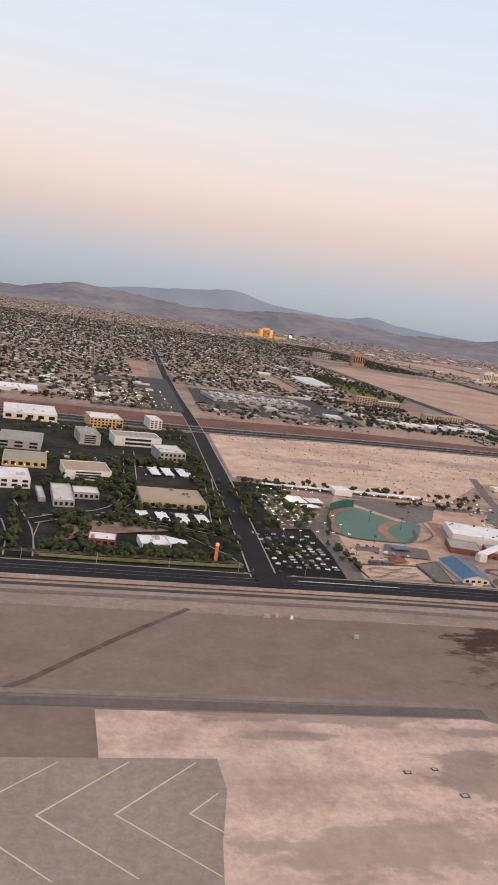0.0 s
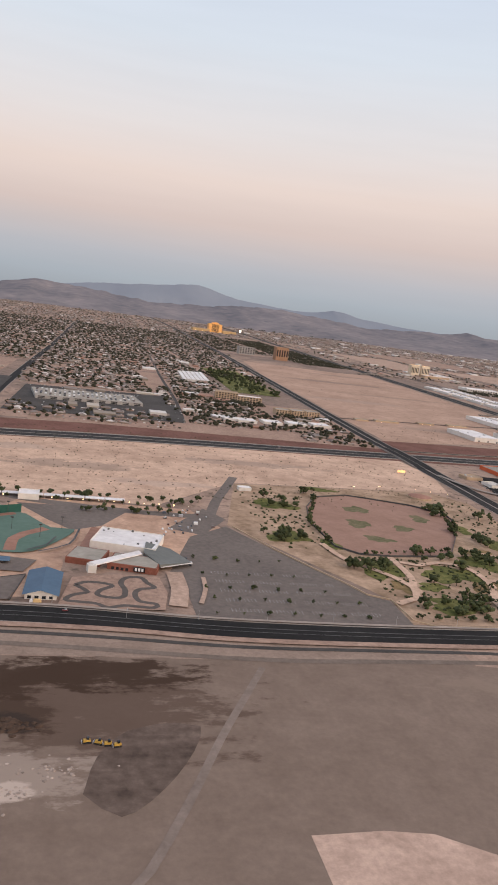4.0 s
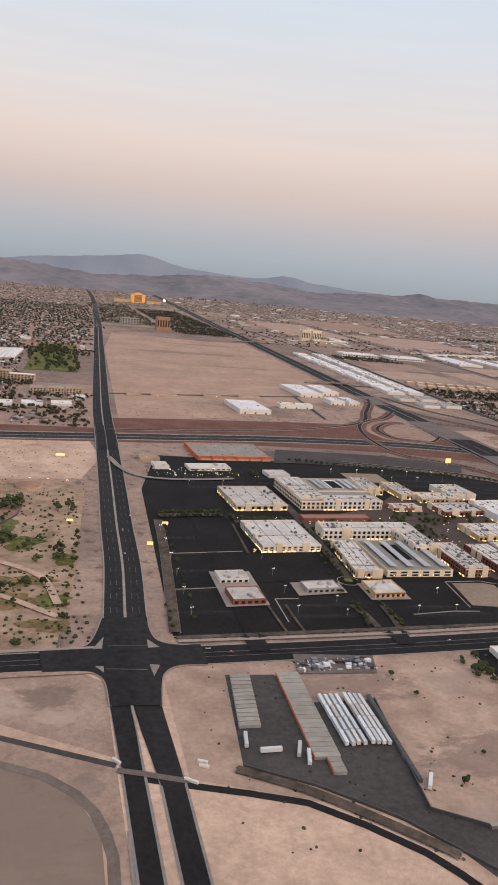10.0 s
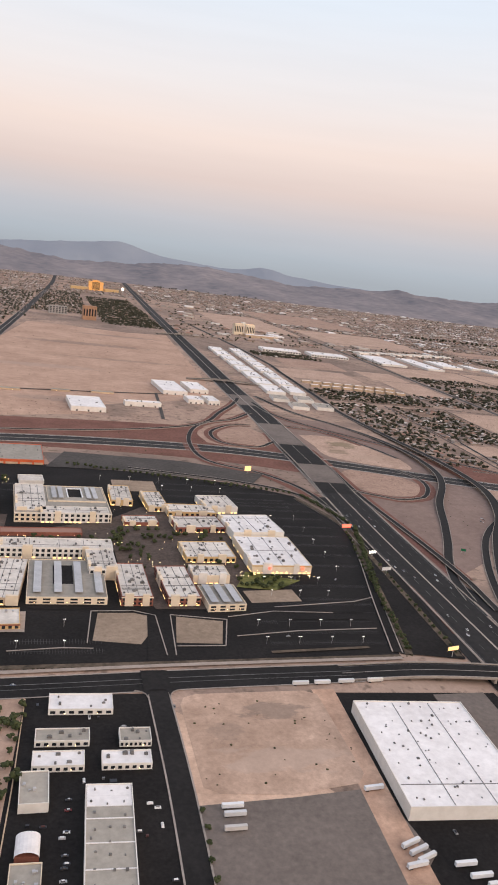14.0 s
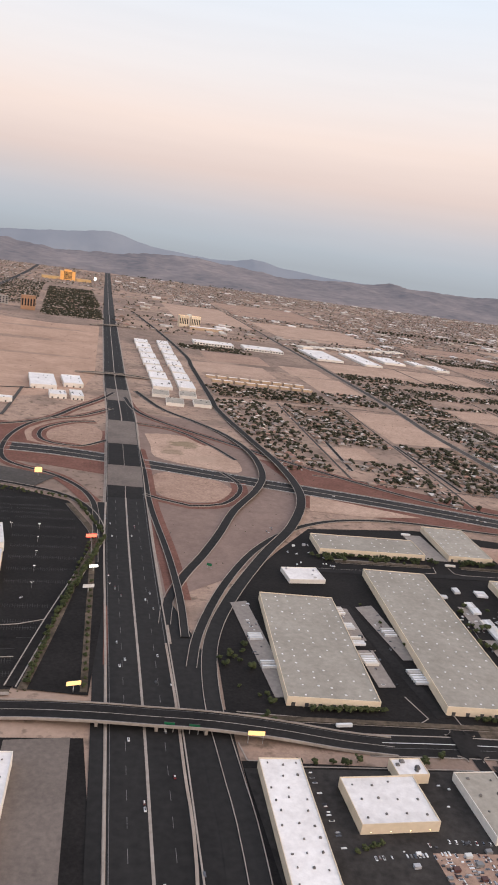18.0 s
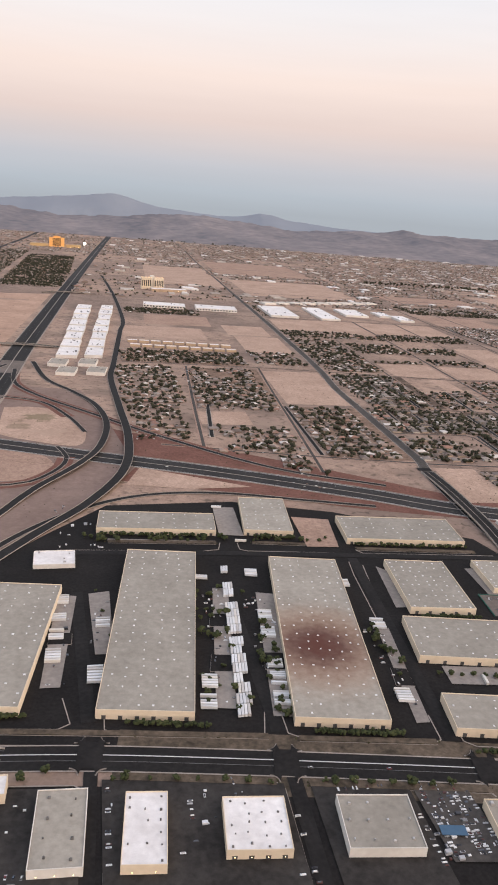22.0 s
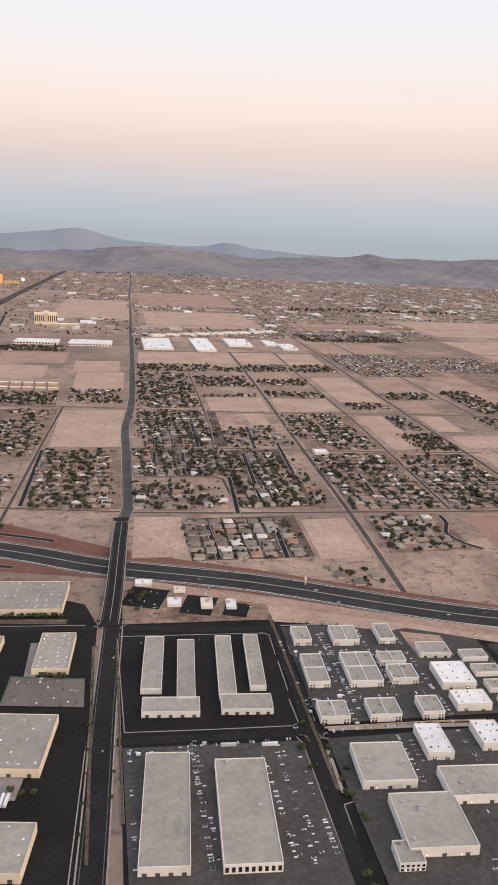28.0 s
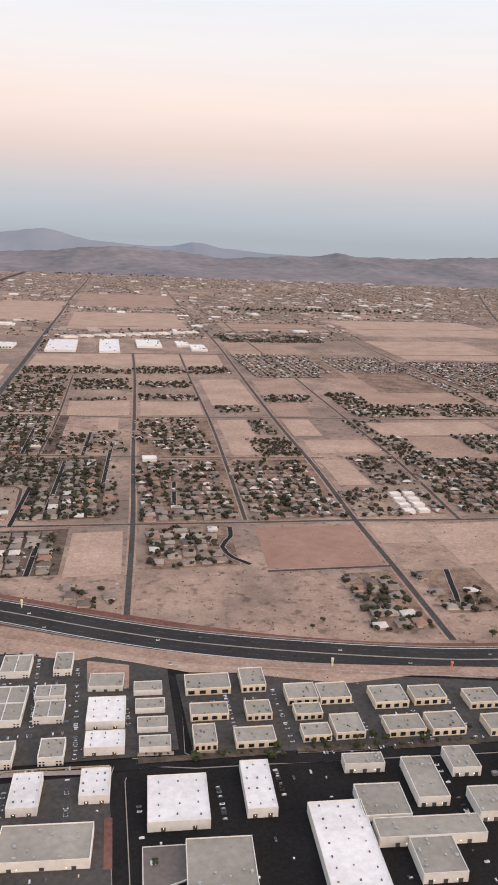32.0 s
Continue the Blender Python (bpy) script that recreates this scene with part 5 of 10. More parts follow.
for p in ([(376.2, 215.6), (379.2, 215.8), (380.2, 224)], [(394, 221.4), (393.6, 215.4), (397.4, 215.6)], [(392.8, 204.8), (396, 204.2), (393.4, 197.6)], [(376.4, 204.8), (379, 204.8), (378.9, 200.8)]):
    sheet("traffic_island", "pale concrete triangle island beside the turning lane", p, 0.42, CONCRETE, "island")
for a, b in (((381, 217.4), (396, 217)), ((379.6, 203), (392, 201.6))):
    strip("pavement_marking", "worn white crossing line at the junction", [a, b], 0.3, 0.44, PAINT_LINE, "marking")
for a, b in (((378.2, 159.6), (380, 157.4)), ((394.6, 150), (397.6, 147.8)), ((399, 154.6), (401.4, 153.6)), ((399, 156.4), (401.4, 155.4))):
    wall_line("pale concrete headwall of the culvert", [a, b], 0.7, PALE_WALL, 0.7)
for q in ((68, 217.6, 4.4, 6, 4, 0, (1,)), (545, 215.5, 3.6, 6, 4, 0, (-1,)), (1003.5, 161, 4.6, 6, 4, -8), (1012, 331, 4.6, 2.6, 3), (853, 185, 2.6, 5.8, 3, -8), (917, 176, 2.6, 5.8, 3, -8), (792.5, 194, 2.6, 5.8, 3, -6), (483, 218, 2.5, 3, 3, 0, (1,)), (430, 217, 2.5, 4, 3, 0, (1,)), (1086, 239, 3, 2.4, 2.4)):
    rounded_corners(*q)
strip("sidewalk", "tan sidewalk along the shopping centre", [(404, 219.5), (480, 220.8), (560, 225), (640, 227.5)], 2.0, 0.2, SIDEWALK)
strip("sidewalk", "tan sidewalk along the airfield avenue", [(100, 224.5), (150, 222.5), (205, 216), (300, 214.6), (378, 217)], 1.4, 0.2, SIDEWALK)
strip("shoulder", "sandy shoulder of the airfield avenue", [(-300, 208.6), (100, 209.4), (160, 207), (205, 201.4), (280, 200.4), (376, 202.6)], 3.0, 0.1, FIELD_B, "verge")

# the office park
for pts, w in (([(-9, 226), (-10, 245), (-13, 262), (-20, 288)], 8), ([(-8, 262), (4, 272), (16, 279), (26, 296), (30, 330), (33, 400)], 5), ([(16, 277), (40, 272), (58, 262)], 3.4), ([(58, 262), (62, 300), (68, 352)], 3)):
    road("inner drive of the office park", pts, w, ASPHALT, 0.09, 1, True)
strip("lawn", "green lawn strip before the restaurants", [(-3, 228), (20, 227.6), (60, 228.4)], 3.0, 0.2, LAWN, "grass")
kerb_line("pale kerb round the restaurant lot", [(-4, 231), (-6, 242), (-4, 272), (15, 275), (40, 268), (57, 241), (61, 231), (36, 229.6), (-1, 229)], 0.4, True)
sheet("ground", "brown planted ground of the restaurant lot", [(0, 240), (14, 252), (40, 262), (30, 268), (4, 268)], 0.09, YARD_SOIL)

# the shopping centre
PLAZA = surface("brown paved shopping street", (0.05, 0.036, 0.029), (0.11, 0.082, 0.066), 0.85, fine=0.8, coarse=0.12, spec=0.2, grain=0.3)
sheet("pavement", "brown paved plaza between the shop blocks", [(541, 306), (552, 268), (572, 268), (600, 302), (600, 345), (603, 386), (560, 395), (540, 372), (486, 345), (486, 336), (540, 334)], 0.085, PLAZA, "pavement")
for pts in ([(484, 270), (485.5, 300), (487, 340), (488, 375)], [(452, 344), (500, 346), (545, 348)]):
    strip("pavement", "brown paved shopping street", pts, 4.2, 0.13, PLAZA)
sheet("lawn", "green garden beside the department store", [(590, 290), (598, 307), (622, 298), (607, 287)], 0.1, LAWN, "grass")
for pts in ([(457, 254), (457, 267), (478, 267), (478, 256)], [(426, 245), (426, 279), (443, 279), (443, 246)], [(485.4, 249), (485.4, 265.4), (502.4, 265.4), (502.4, 249)]):
    sheet("pavement", "tan paved apron round a restaurant", pts, 0.1, SIDEWALK, "pavement")
g = [(483 + 4.6 * math.cos(k), 268.5 + 4.6 * math.sin(k)) for k in np.linspace(0, 6.0, 16)]
kerb_line("round kerb of the shopping centre roundabout", g, 0.5, True)
sheet("lawn", "planted round island of the roundabout", [(483 + 2 * math.cos(k), 268.5 + 2 * math.sin(k)) for k in np.linspace(0, 6.0, 12)], 0.2, LAWN, "grass")
for pts, w in (([(475, 245), (477.5, 236), (478, 226)], 2.6), ([(487.5, 244), (487, 234), (486, 225)], 2.6), ([(449, 246), (449, 236), (449.5, 222)], 1.0), ([(442, 246), (442.5, 232), (443, 222)], 1.0), ([(415, 352), (430, 353.5), (448, 355)], 5), ([(448, 300), (450, 340)], 1.2), ([(455, 345), (480, 346)], 3), ([(590, 233), (630, 236)], 1.6)):
    strip("verge", "strip of olive planting in the car park", pts, w, 0.14, VERGE_SOIL, "planting")
for pts in ([(524, 241), (526.6, 266.6), (543, 267), (551, 263), (551.4, 232)], [(554.6, 232), (557, 263.6), (579, 259.6), (574, 238.6), (556, 238.6)], [(580, 262), (600, 267), (626, 266)], [(497, 236), (515, 238), (526, 237.4)], [(602, 271), (640, 277), (652, 282)], [(446, 232), (446.6, 252), (456, 252)], [(580, 246), (606, 250), (640, 252)], [(408, 262), (436, 264)], [(410, 300), (446, 303)]):
    kerb_line("pale kerb in the shopping centre car park", pts, 0.55)
road("access road along the highway edge", [(640, 232), (652, 280), (668, 340), (677, 385), (664, 432), (628, 456), (560, 476)], 3.4, ASPHALT, 0.1, 1, True)
strip("ramp", "pale curved slip road off the boulevard", [(399, 470), (404, 444), (413, 426), (430, 419.5), (455, 421), (470, 424)], 3.4, 0.5, CONCRETE, "ramp")
sheet("lot", "grey gravel overflow lot", [(508, 468), (560, 470), (640, 454), (652, 476), (600, 500), (520, 508)], 0.07, GREY_DARK, "pavement")

# storage yard by the airfield avenue
wall_line("dark fence wall round the storage yard", [(456.6, 180), (450.5, 132), (463, 124), (498, 123)], 0.9, DARK_METAL)
wall_line("dark fence wall before the storage yard", [(410, 153), (426, 143.5), (442, 130), (456, 112)], 0.8, DARK_METAL)
wall_line("tan wall beside the business park", [(499, 122), (502, 165), (504, 206)], 0.5, TAN_WALL)
sheet("parking_lot", "gravel yard for parked trucks", [(438, 196), (440, 208.5), (467, 205.5), (464, 194.5)], 0.065, GREY_LOT, "pavement")
for x, w in ((466, 9), (476, 9), (486, 9), (493, 4)):
    b = thing("container", x, 124.2, 0, -2, "grey container along the yard fence", "container", "fence containers")
    part("body", Geo().box(-w / 2 + 0.3, w / 2 - 0.3, -0.6, 0.6, 0, 1.0), UNIT_METAL, b)
    part("roof", Geo().box(-w / 2 + 0.25, w / 2 - 0.25, -0.65, 0.65, 1.0, 1.06), GREY_ROOF, b)

# the park
wall_line("dark net fence round the ball field", [(263, 334), (270, 361), (281, 383), (302, 392), (314, 388), (336, 379), (350, 365), (348, 350), (333, 320), (319, 297), (308, 290), (285, 287), (271, 288), (263, 297), (263, 334)], 0.9, DARK_METAL, 0.25)
wall_line("low tan wall at the park edge", [(222, 318), (234, 288), (245, 266), (252, 253), (256.5, 242), (264, 238), (264.5, 220), (271, 215.5), (365, 217)], 0.5, TAN_WALL)
for pts in ([(284, 286), (283, 263), (275, 240), (265, 234)], [(286, 280), (293, 277), (305, 282), (316, 275), (315, 255), (307, 240), (306, 222)], [(316, 262), (340, 262), (366, 240)], [(330, 300), (345, 290), (360, 275), (366, 250)], [(258, 300), (262, 280), (275, 262), (280, 245)]):
    strip("path", "pale sandy path through the park", pts, 3.0, 0.13, PALE_SAND, "path")

# warehouse yards
for p in ([(835, 214), (842, 213), (853, 300), (846, 301)], [(854, 208), (862, 207), (873.5, 294), (865, 296)], [(903, 200), (908, 200), (916, 262), (911, 264)], [(926, 279), (931, 279), (935.5, 315), (931, 320)], [(732, 224), (740, 224), (739, 302), (731, 300)], [(775, 230), (782, 230), (786, 296), (778, 298)],
          [(927, 233), (982, 226), (980, 215), (926, 221)], [(858, 360), (871, 358), (872, 398), (860, 399)], [(794, 250), (801, 250), (800, 300), (791, 298)], [(976, 282), (981, 282), (982, 316), (977, 316)], [(800, 356), (855, 352), (855, 349), (800, 353)]):
    sheet("pavement", "pale concrete dock apron beside the warehouse", p, 0.075, CONCRETE, "pavement")
for p in ([(836, 236), (846, 235), (847, 246), (838, 247)], [(840, 268), (851, 267), (852, 277), (842, 278)], [(857, 236), (866, 235), (868, 246), (859, 247)], [(904, 222), (911, 221), (912, 232), (906, 233)], [(776, 258), (785, 258), (785, 266), (777, 266)]):
    sheet("parking_lot", "small dark car park between dock aprons", p, 0.12, ASPHALT, "pavement")
    kerb_line("pale kerb round the small car park", p, 0.4, True)
sheet("ground", "brown gravel storage yard", [(969, 269), (971, 289), (1001, 284), (1001, 264)], 0.08, GREY_LOT)
wall_line("dark hedge fence round the gravel yard", [(969, 269), (971, 289), (1001, 284)], 0.7, FENCE_GREEN)
sheet("parking_lot", "grey car yard with parked cars", [(889, 171.5), (906, 169.5), (907, 140), (890, 142)], 0.07, GREY_DARK, "pavement")
for p in ([(712, 186), (790, 180), (790, 130), (712, 130)], [(796, 183), (850, 176), (849, 120), (796, 124)], [(858, 175), (888, 171), (888, 120), (857, 124)], [(930, 166), (996, 155), (996, 110), (930, 116)]):
    sheet("parking_lot", "weathered dark yard between roadside warehouses", p, 0.06, YARD_ASPHALT, "pavement")
sheet("ground", "brown dirt yard behind the grey warehouse", [(757, 148), (777, 146), (777, 132), (757, 134)], 0.08, FIELD_B)
for pts in ([(713, 199), (714, 190), (722, 189), (726, 186.5), (788, 181.5), (790, 180), (789, 130)], [(796, 130), (796.5, 181), (800, 183), (848, 176.8), (850, 174), (849, 130)], [(857.5, 130), (858.5, 173), (862, 175), (912, 167.5), (914, 164)], [(924, 130), (923, 163), (927, 166), (996, 155.6), (997, 152)],
            [(716, 216), (742, 211.5), (782, 207.5), (786, 210), (783, 224)], [(797, 222), (797, 206), (802, 203.6), (846, 197.4), (849, 199), (852, 214)], [(857, 212), (857, 199), (862, 195.8), (904, 189.6), (908, 191), (909, 204)], [(916, 204), (915.5, 189.6), (919, 186.6), (994, 175.2), (998, 178), (1002, 240)],
            [(776, 343.5), (847, 340.5), (855, 342), (857, 350)], [(866, 350), (866, 342), (870, 340), (915, 336.4)], [(927, 340), (930, 335.6), (1000, 330.5), (1004, 326)], [(919, 326), (917, 312), (913, 262), (907, 214)], [(925, 322), (919, 280), (913, 232)]):
    kerb_line("pale kerb along the industrial street", pts, 0.5)
wall_line("low pale wall along the avenue", [(926, 174), (996, 163.5)], 0.3, PALE_WALL)

# business units
sheet("parking_lot", "weathered lots between the flex buildings", [(1092, 318), (1140, 316), (1182, 300), (1181, 242), (1163, 240), (1090, 242)], 0.055, GREY_DARK, "pavement")
sheet("parking_lot", "weathered lots between the cream flex buildings", [(1185, 292), (1240, 286), (1330, 266), (1480, 262), (1480, 222), (1300, 229), (1186, 238)], 0.055, GREY_DARK, "pavement")
sheet("parking_lot", "broad grey car park beside the long warehouse", [(1015, 237), (1080, 233), (1079, 140), (1015, 140)], 0.06, GREY_DARK, "pavement")
sheet("parking_lot", "weathered yard between the workshops", [(1090, 233), (1156, 232), (1154, 120), (1088, 120)], 0.057, GREY_DARK, "pavement")
sheet("ground", "graded sandy strip below the freeway bank", [(1090, 324), (1090, 348), (1112, 340), (1140, 327), (1166, 314), (1200, 303), (1257, 287), (1300, 278), (1255, 275), (1211, 289.6), (1191, 292.6), (1170, 303), (1152, 311), (1143, 309), (1114, 318.4), (1098, 322)], 0.066, FIELD_A)
sheet("ground", "brown yard round the bridge shops", [(1018, 329), (1018, 364), (1060, 360), (1092, 347), (1093, 326)], 0.05, YARD_SOIL)
sheet("ground", "bare brown plot beside the flex buildings", [(1148, 308), (1166, 302), (1165, 284), (1148, 284)], 0.064, FIELD_B)
sheet("pavement", "tan concrete forecourt of the workshop", [(1123, 193.6), (1141, 191.8), (1143, 201), (1126, 199)], 0.07, CONCRETE, "pavement")
sheet("ground", "bare gravel plot between the warehouses", [(903, 384), (924, 380), (919, 343), (902, 344)], 0.066, FIELD_B)
sheet("parking_lot", "pale fenced yard before the grey hall", [(1165, 197), (1179, 196), (1178, 183), (1164, 179)], 0.08, GREY_LOT, "pavement")
wall_line("white wall round the pale yard", [(1165, 197), (1179, 196), (1178, 183), (1164, 179), (1165, 197)], 0.6, PALE_WALL)
for pts in ([(1016, 318), (1083, 314), (1085, 312), (1084, 294)], [(1084, 289), (1083, 266)], [(1082, 260), (1082, 244), (1079, 242.6), (1052, 244), (1016, 246.4), (1015, 316)], [(1096, 316), (1092.5, 313), (1091, 294), (1095, 293)], [(1094, 288), (1090.5, 288), (1089, 260), (1094, 259)], [(1094, 254), (1089, 254), (1088, 234), (1092, 233)], [(1091, 227), (1088, 227), (1086, 206), (1090, 205)],
            [(1079, 236), (1080.5, 232), (1079.5, 181), (1078, 150)], [(1090, 200), (1086, 199), (1085, 180)], [(1016, 236), (1050, 233.5), (1079, 232.4)],
            [(1186, 231), (1172, 234), (1163, 234), (1161, 228), (1160.6, 190), (1160, 150)], [(1164, 239), (1158, 238), (1155.6, 229), (1155.4, 190), (1155, 150)], [(1164, 239.6), (1179.5, 238.2), (1181, 240), (1183, 264)], [(1184.5, 262), (1183, 240), (1185, 238), (1194, 237.4), (1196, 239)], [(1198, 239), (1200, 237), (1219, 235.2), (1220.5, 238)], [(1223, 238), (1224.5, 235.5), (1254, 232.6), (1255.5, 235)], [(1259, 234.6), (1261, 232), (1293, 229.4), (1295, 232)],
            [(1186, 231), (1218, 229), (1300, 223), (1420, 213)]):
    kerb_line("pale kerb along the business street", pts, 0.45)
for pts, w in (([(1087.2, 204), (1088.6, 226)], 1.2), ([(1154.4, 190), (1155, 211)], 2.6), ([(1150, 234), (1130, 236), (1092, 238.5)], 2.4), ([(1166, 241), (1179, 240)], 2), ([(1186, 240), (1194, 239)], 2)):
    strip("verge", "red-brown gravel planting strip", pts, w, 0.14, TERRACOTTA if w > 2.5 else SIDEWALK, "planting")
wall_line("tan wall between the lots", [(1091, 239.6), (1135, 238), (1156, 236.4)], 0.7, TAN_WALL)
wall_line("low wall before the freeway bank", [(1092, 320), (1140, 317), (1184, 300), (1240, 289), (1332, 268), (1480, 264)], 0.5, GREY_WALL)
strip("ground", "bare strip below the freeway bank", [(1030, 372), (1090, 346), (1140, 325), (1190, 305), (1250, 288), (1340, 272)], 8, 0.09, FIELD_B, "ground")
for p in (rect(1030, 356, 20, 22, -20), rect(1056, 345, 16, 20, -20), rect(1074, 338, 12, 14, -20)):
    sheet("parking_lot", "small dark lot beside the freeway bank", p, 0.12, ASPHALT, "pavement")
# beyond the freeway
sheet("lawn", "dark green park beside the boulevard", [(335, 860), (392, 858), (400, 1150), (345, 1150)], 0.08, LAWN, "grass")
sheet("parking_lot", "grey car lots beyond the freeway", [(100, 590), (240, 600), (250, 760), (110, 750)], 0.07, GREY_DARK, "pavement")
sheet("parking_lot", "lit car park beyond the freeway", [(14, 565), (84, 568), (94, 800), (18, 800)], 0.07, GREY_DARK, "pavement")
sheet("parking_lot", "lit grey car park beside the avenue", [(85, 275), (98.5, 278), (101, 333), (86, 331)], 0.08, GREY_DARK, "pavement")
sheet("pavement", "dark access road strip between the car park and the highway", [(641, 231), (666, 226), (674, 292), (679, 372), (674, 384), (666, 340), (652, 282)], 0.06, ASPHALT, "pavement")

# ---- buildings ----
M_VENT = Geo().box(-0.5, 0.5, -0.5, 0.5, 0, 0.7).box(-0.38, 0.38, -0.38, 0.38, 0.7, 0.85).mesh("roof_vent", METAL)
M_VENT_DARK = Geo().box(-0.5, 0.5, -0.5, 0.5, 0, 0.6).box(-0.3, 0.3, -0.3, 0.3, 0.6, 0.9).mesh("roof_unit", UNIT_METAL)
M_SKYLIGHT = Geo().box(-0.55, 0.55, -0.55, 0.55, 0, 0.16).box(-0.48, 0.48, -0.48, 0.48, 0.16, 0.3, 0.12).mesh("skylight", WHITE_PAINT)
M_WINDOW = Geo().box(-0.5, 0.5, -0.06, 0.02, 0, 1).mesh("window", DARK_GLASS)
M_DOOR = Geo().box(-0.5, 0.5, -0.05, 0.02, 0, 1).box(-0.56, 0.56, -0.09, 0.0, 1.0, 1.06).mesh("dock_door", DARK_METAL)
M_LAMP = Geo().box(-0.12, 0.12, -0.14, 0, 0, 0.16, 0.02).mesh("wall_lamp", LAMP_WARM)
RNG = random.Random(11)


def building(name, label, x, y, w, d, h, rot, wall, roof, category="building", units=0, unit=M_VENT, size=0.9, doors=0, rows=0, cols=0, cornice=None, lamps=0, trim=None, grid=None, group="", sides=False, shop=False, seams=0, towers=0):
    """A flat-roofed building: parapet walls, a sunk roof, rooftop pieces, doors and windows."""
    b = thing(name, x, y, 0, rot, label, category, group)
    t, p = 0.22, 0.32
    cs, sn = math.cos(radians(rot)), math.sin(radians(rot))
    for i in range(int(w // 4) + 2):
        for j in range(int(d // 4) + 2):
            a, c = -w / 2 - 1 + i * 4, -d / 2 - 1 + j * 4
            take(x + cs * a - sn * c, y + sn * a + cs * c)
    g = Geo()
    ring = ((-w / 2, -d / 2), (w / 2, -d / 2), (w / 2, d / 2), (-w / 2, d / 2))
    inner = ((-w / 2 + t, -d / 2 + t), (w / 2 - t, -d / 2 + t), (w / 2 - t, d / 2 - t), (-w / 2 + t, d / 2 - t))
    g.v = [(*q, 0) for q in ring] + [(*q, h + p) for q in ring] + [(*q, h + p) for q in inner] + [(*q, 0) for q in inner]
    for i in range(4):
        j = (i + 1) % 4
        g.f += [(i, j, 4 + j, 4 + i), (4 + i, 4 + j, 8 + j, 8 + i), (8 + i, 8 + j, 12 + j, 12 + i)]
    wl_ = part("wall", g, wall, b)
    part("roof", Geo().box(-w / 2 + t, w / 2 - t, -d / 2 + t, d / 2 - t, h - 0.3, h), roof, b)
    if trim:
        e = 0.05
        g = Geo()
        g.box(-w / 2 - e, w / 2 + e, -d / 2 - e, -d / 2 + t, h + p, h + p + 0.1).box(-w / 2 - e, w / 2 + e, d / 2 - t, d / 2 + e, h + p, h + p + 0.1)
        g.box(-w / 2 - e, -w / 2 + t, -d / 2 + t, d / 2 - t, h + p, h + p + 0.1).box(w / 2 - t, w / 2 + e, -d / 2 + t, d / 2 - t, h + p, h + p + 0.1)
        part("coping", g, trim, b)
    if cornice:
        part("cornice", Geo().box(-w / 2 - 0.12, w / 2 + 0.12, -d / 2 - 0.12, -d / 2 - 0.003, h - 0.4, h + 0.1), cornice, b)
    if grid:
        nx, ny = grid
        for i in range(nx):
            for j in range(ny):
                if RNG.random() < (0.7 if unit is M_SKYLIGHT else 0.88):
                    part(unit.name, unit, None, b, at=place(-w / 2 + w * (i + 0.5) / nx + RNG.uniform(-.7, .7), -d / 2 + d * (j + 0.5) / ny + RNG.uniform(-.9, .9), h, RNG.choice((0, 0, 90)), size * RNG.uniform(.5, 1.2), size * RNG.uniform(.6, 1.2), size * RNG.uniform(0.5, 1.2)))
    joined = Geo() if y > 560 else None
    for _ in range(units):
        if joined:
            a, c, q = RNG.uniform(-w / 2 + 1, w / 2 - 1), RNG.uniform(-d / 2 + 1, d / 2 - 1), size * RNG.uniform(0.4, 0.8)
            joined.box(a - q, a + q, c - q, c + q, h, h + q)
            continue
        s = size * RNG.uniform(0.6, 1.5)
        part(unit.name, unit, None, b, at=place(RNG.uniform(-w / 2 + 1, w / 2 - 1), RNG.uniform(-d / 2 + 1, d / 2 - 1), h, RNG.choice((0, 90)), s, s * RNG.uniform(0.7, 1.6), s * RNG.uniform(.7, 1.1)))
    if joined and units:
        tagged(part("roof_units", joined, UNIT_METAL, b), "small grey rooftop units", kind="stuff")
    for i in range(doors):
        part("dock_door", M_DOOR, None, b, at=place(-w / 2 + w * (i + 0.5) / doors, -d / 2, 0, 0, min(1.4, w / doors * 0.55), 1, min(1.5, h * 0.5)))
    for j in range(rows):
        zz = h * (0.12 + 0.86 * j / rows)
        hh = h * 0.5 / rows
        for i in range(cols):
            part("window", M_WINDOW, None, b, at=place(-w / 2 + w * (i + 0.5) / cols, -d / 2, zz + hh * 0.35, 0, w / cols * 0.55, 1, hh))
        if sides:
            n = max(2, int(cols * d / w))
            for i in range(n):
                part("window", M_WINDOW, None, b, at=place(-w / 2, -d / 2 + d * (i + 0.5) / n, zz + hh * 0.35, -90, d / n * 0.55, 1, hh))
    if shop:
        g = Geo()
        n = max(3, int(w / 2.2))
        for i in range(n):
            if RNG.random() < 0.7:
                a = -w / 2 + w * (i + 0.2) / n
                g.box(a, a + w / n * 0.6, -d / 2 - 0.1, -d / 2 - 0.03, 0.1, 0.85)
        n = max(3, int(d / 2.6))
        for i in range(n):
            if RNG.random() < 0.55:
                a = -d / 2 + d * (i + 0.2) / n
                g.box(-w / 2 - 0.1, -w / 2 - 0.03, a, a + d / n * 0.6, 0.1, 0.85)
        part("shop_window", g, SHOP_GLOW, b, "warm lit shop windows")
    if seams:
        g = Geo()
        for i in range(seams):
            a = -w / 2 + w * (i + 1) / (seams + 1) + RNG.uniform(-0.8, 0.8)
            g.box(a, a + 0.22, -d / 2 + 0.8, d / 2 - 0.8, h, h + 0.1)
        for i in range(max(1, seams * int(d) // int(w) // 2)):
            a = -d / 2 + d * RNG.uniform(0.15, 0.85)
            g.box(-w / 2 + 0.8, w / 2 - 0.8, a, a + 0.22, h, h + 0.12)
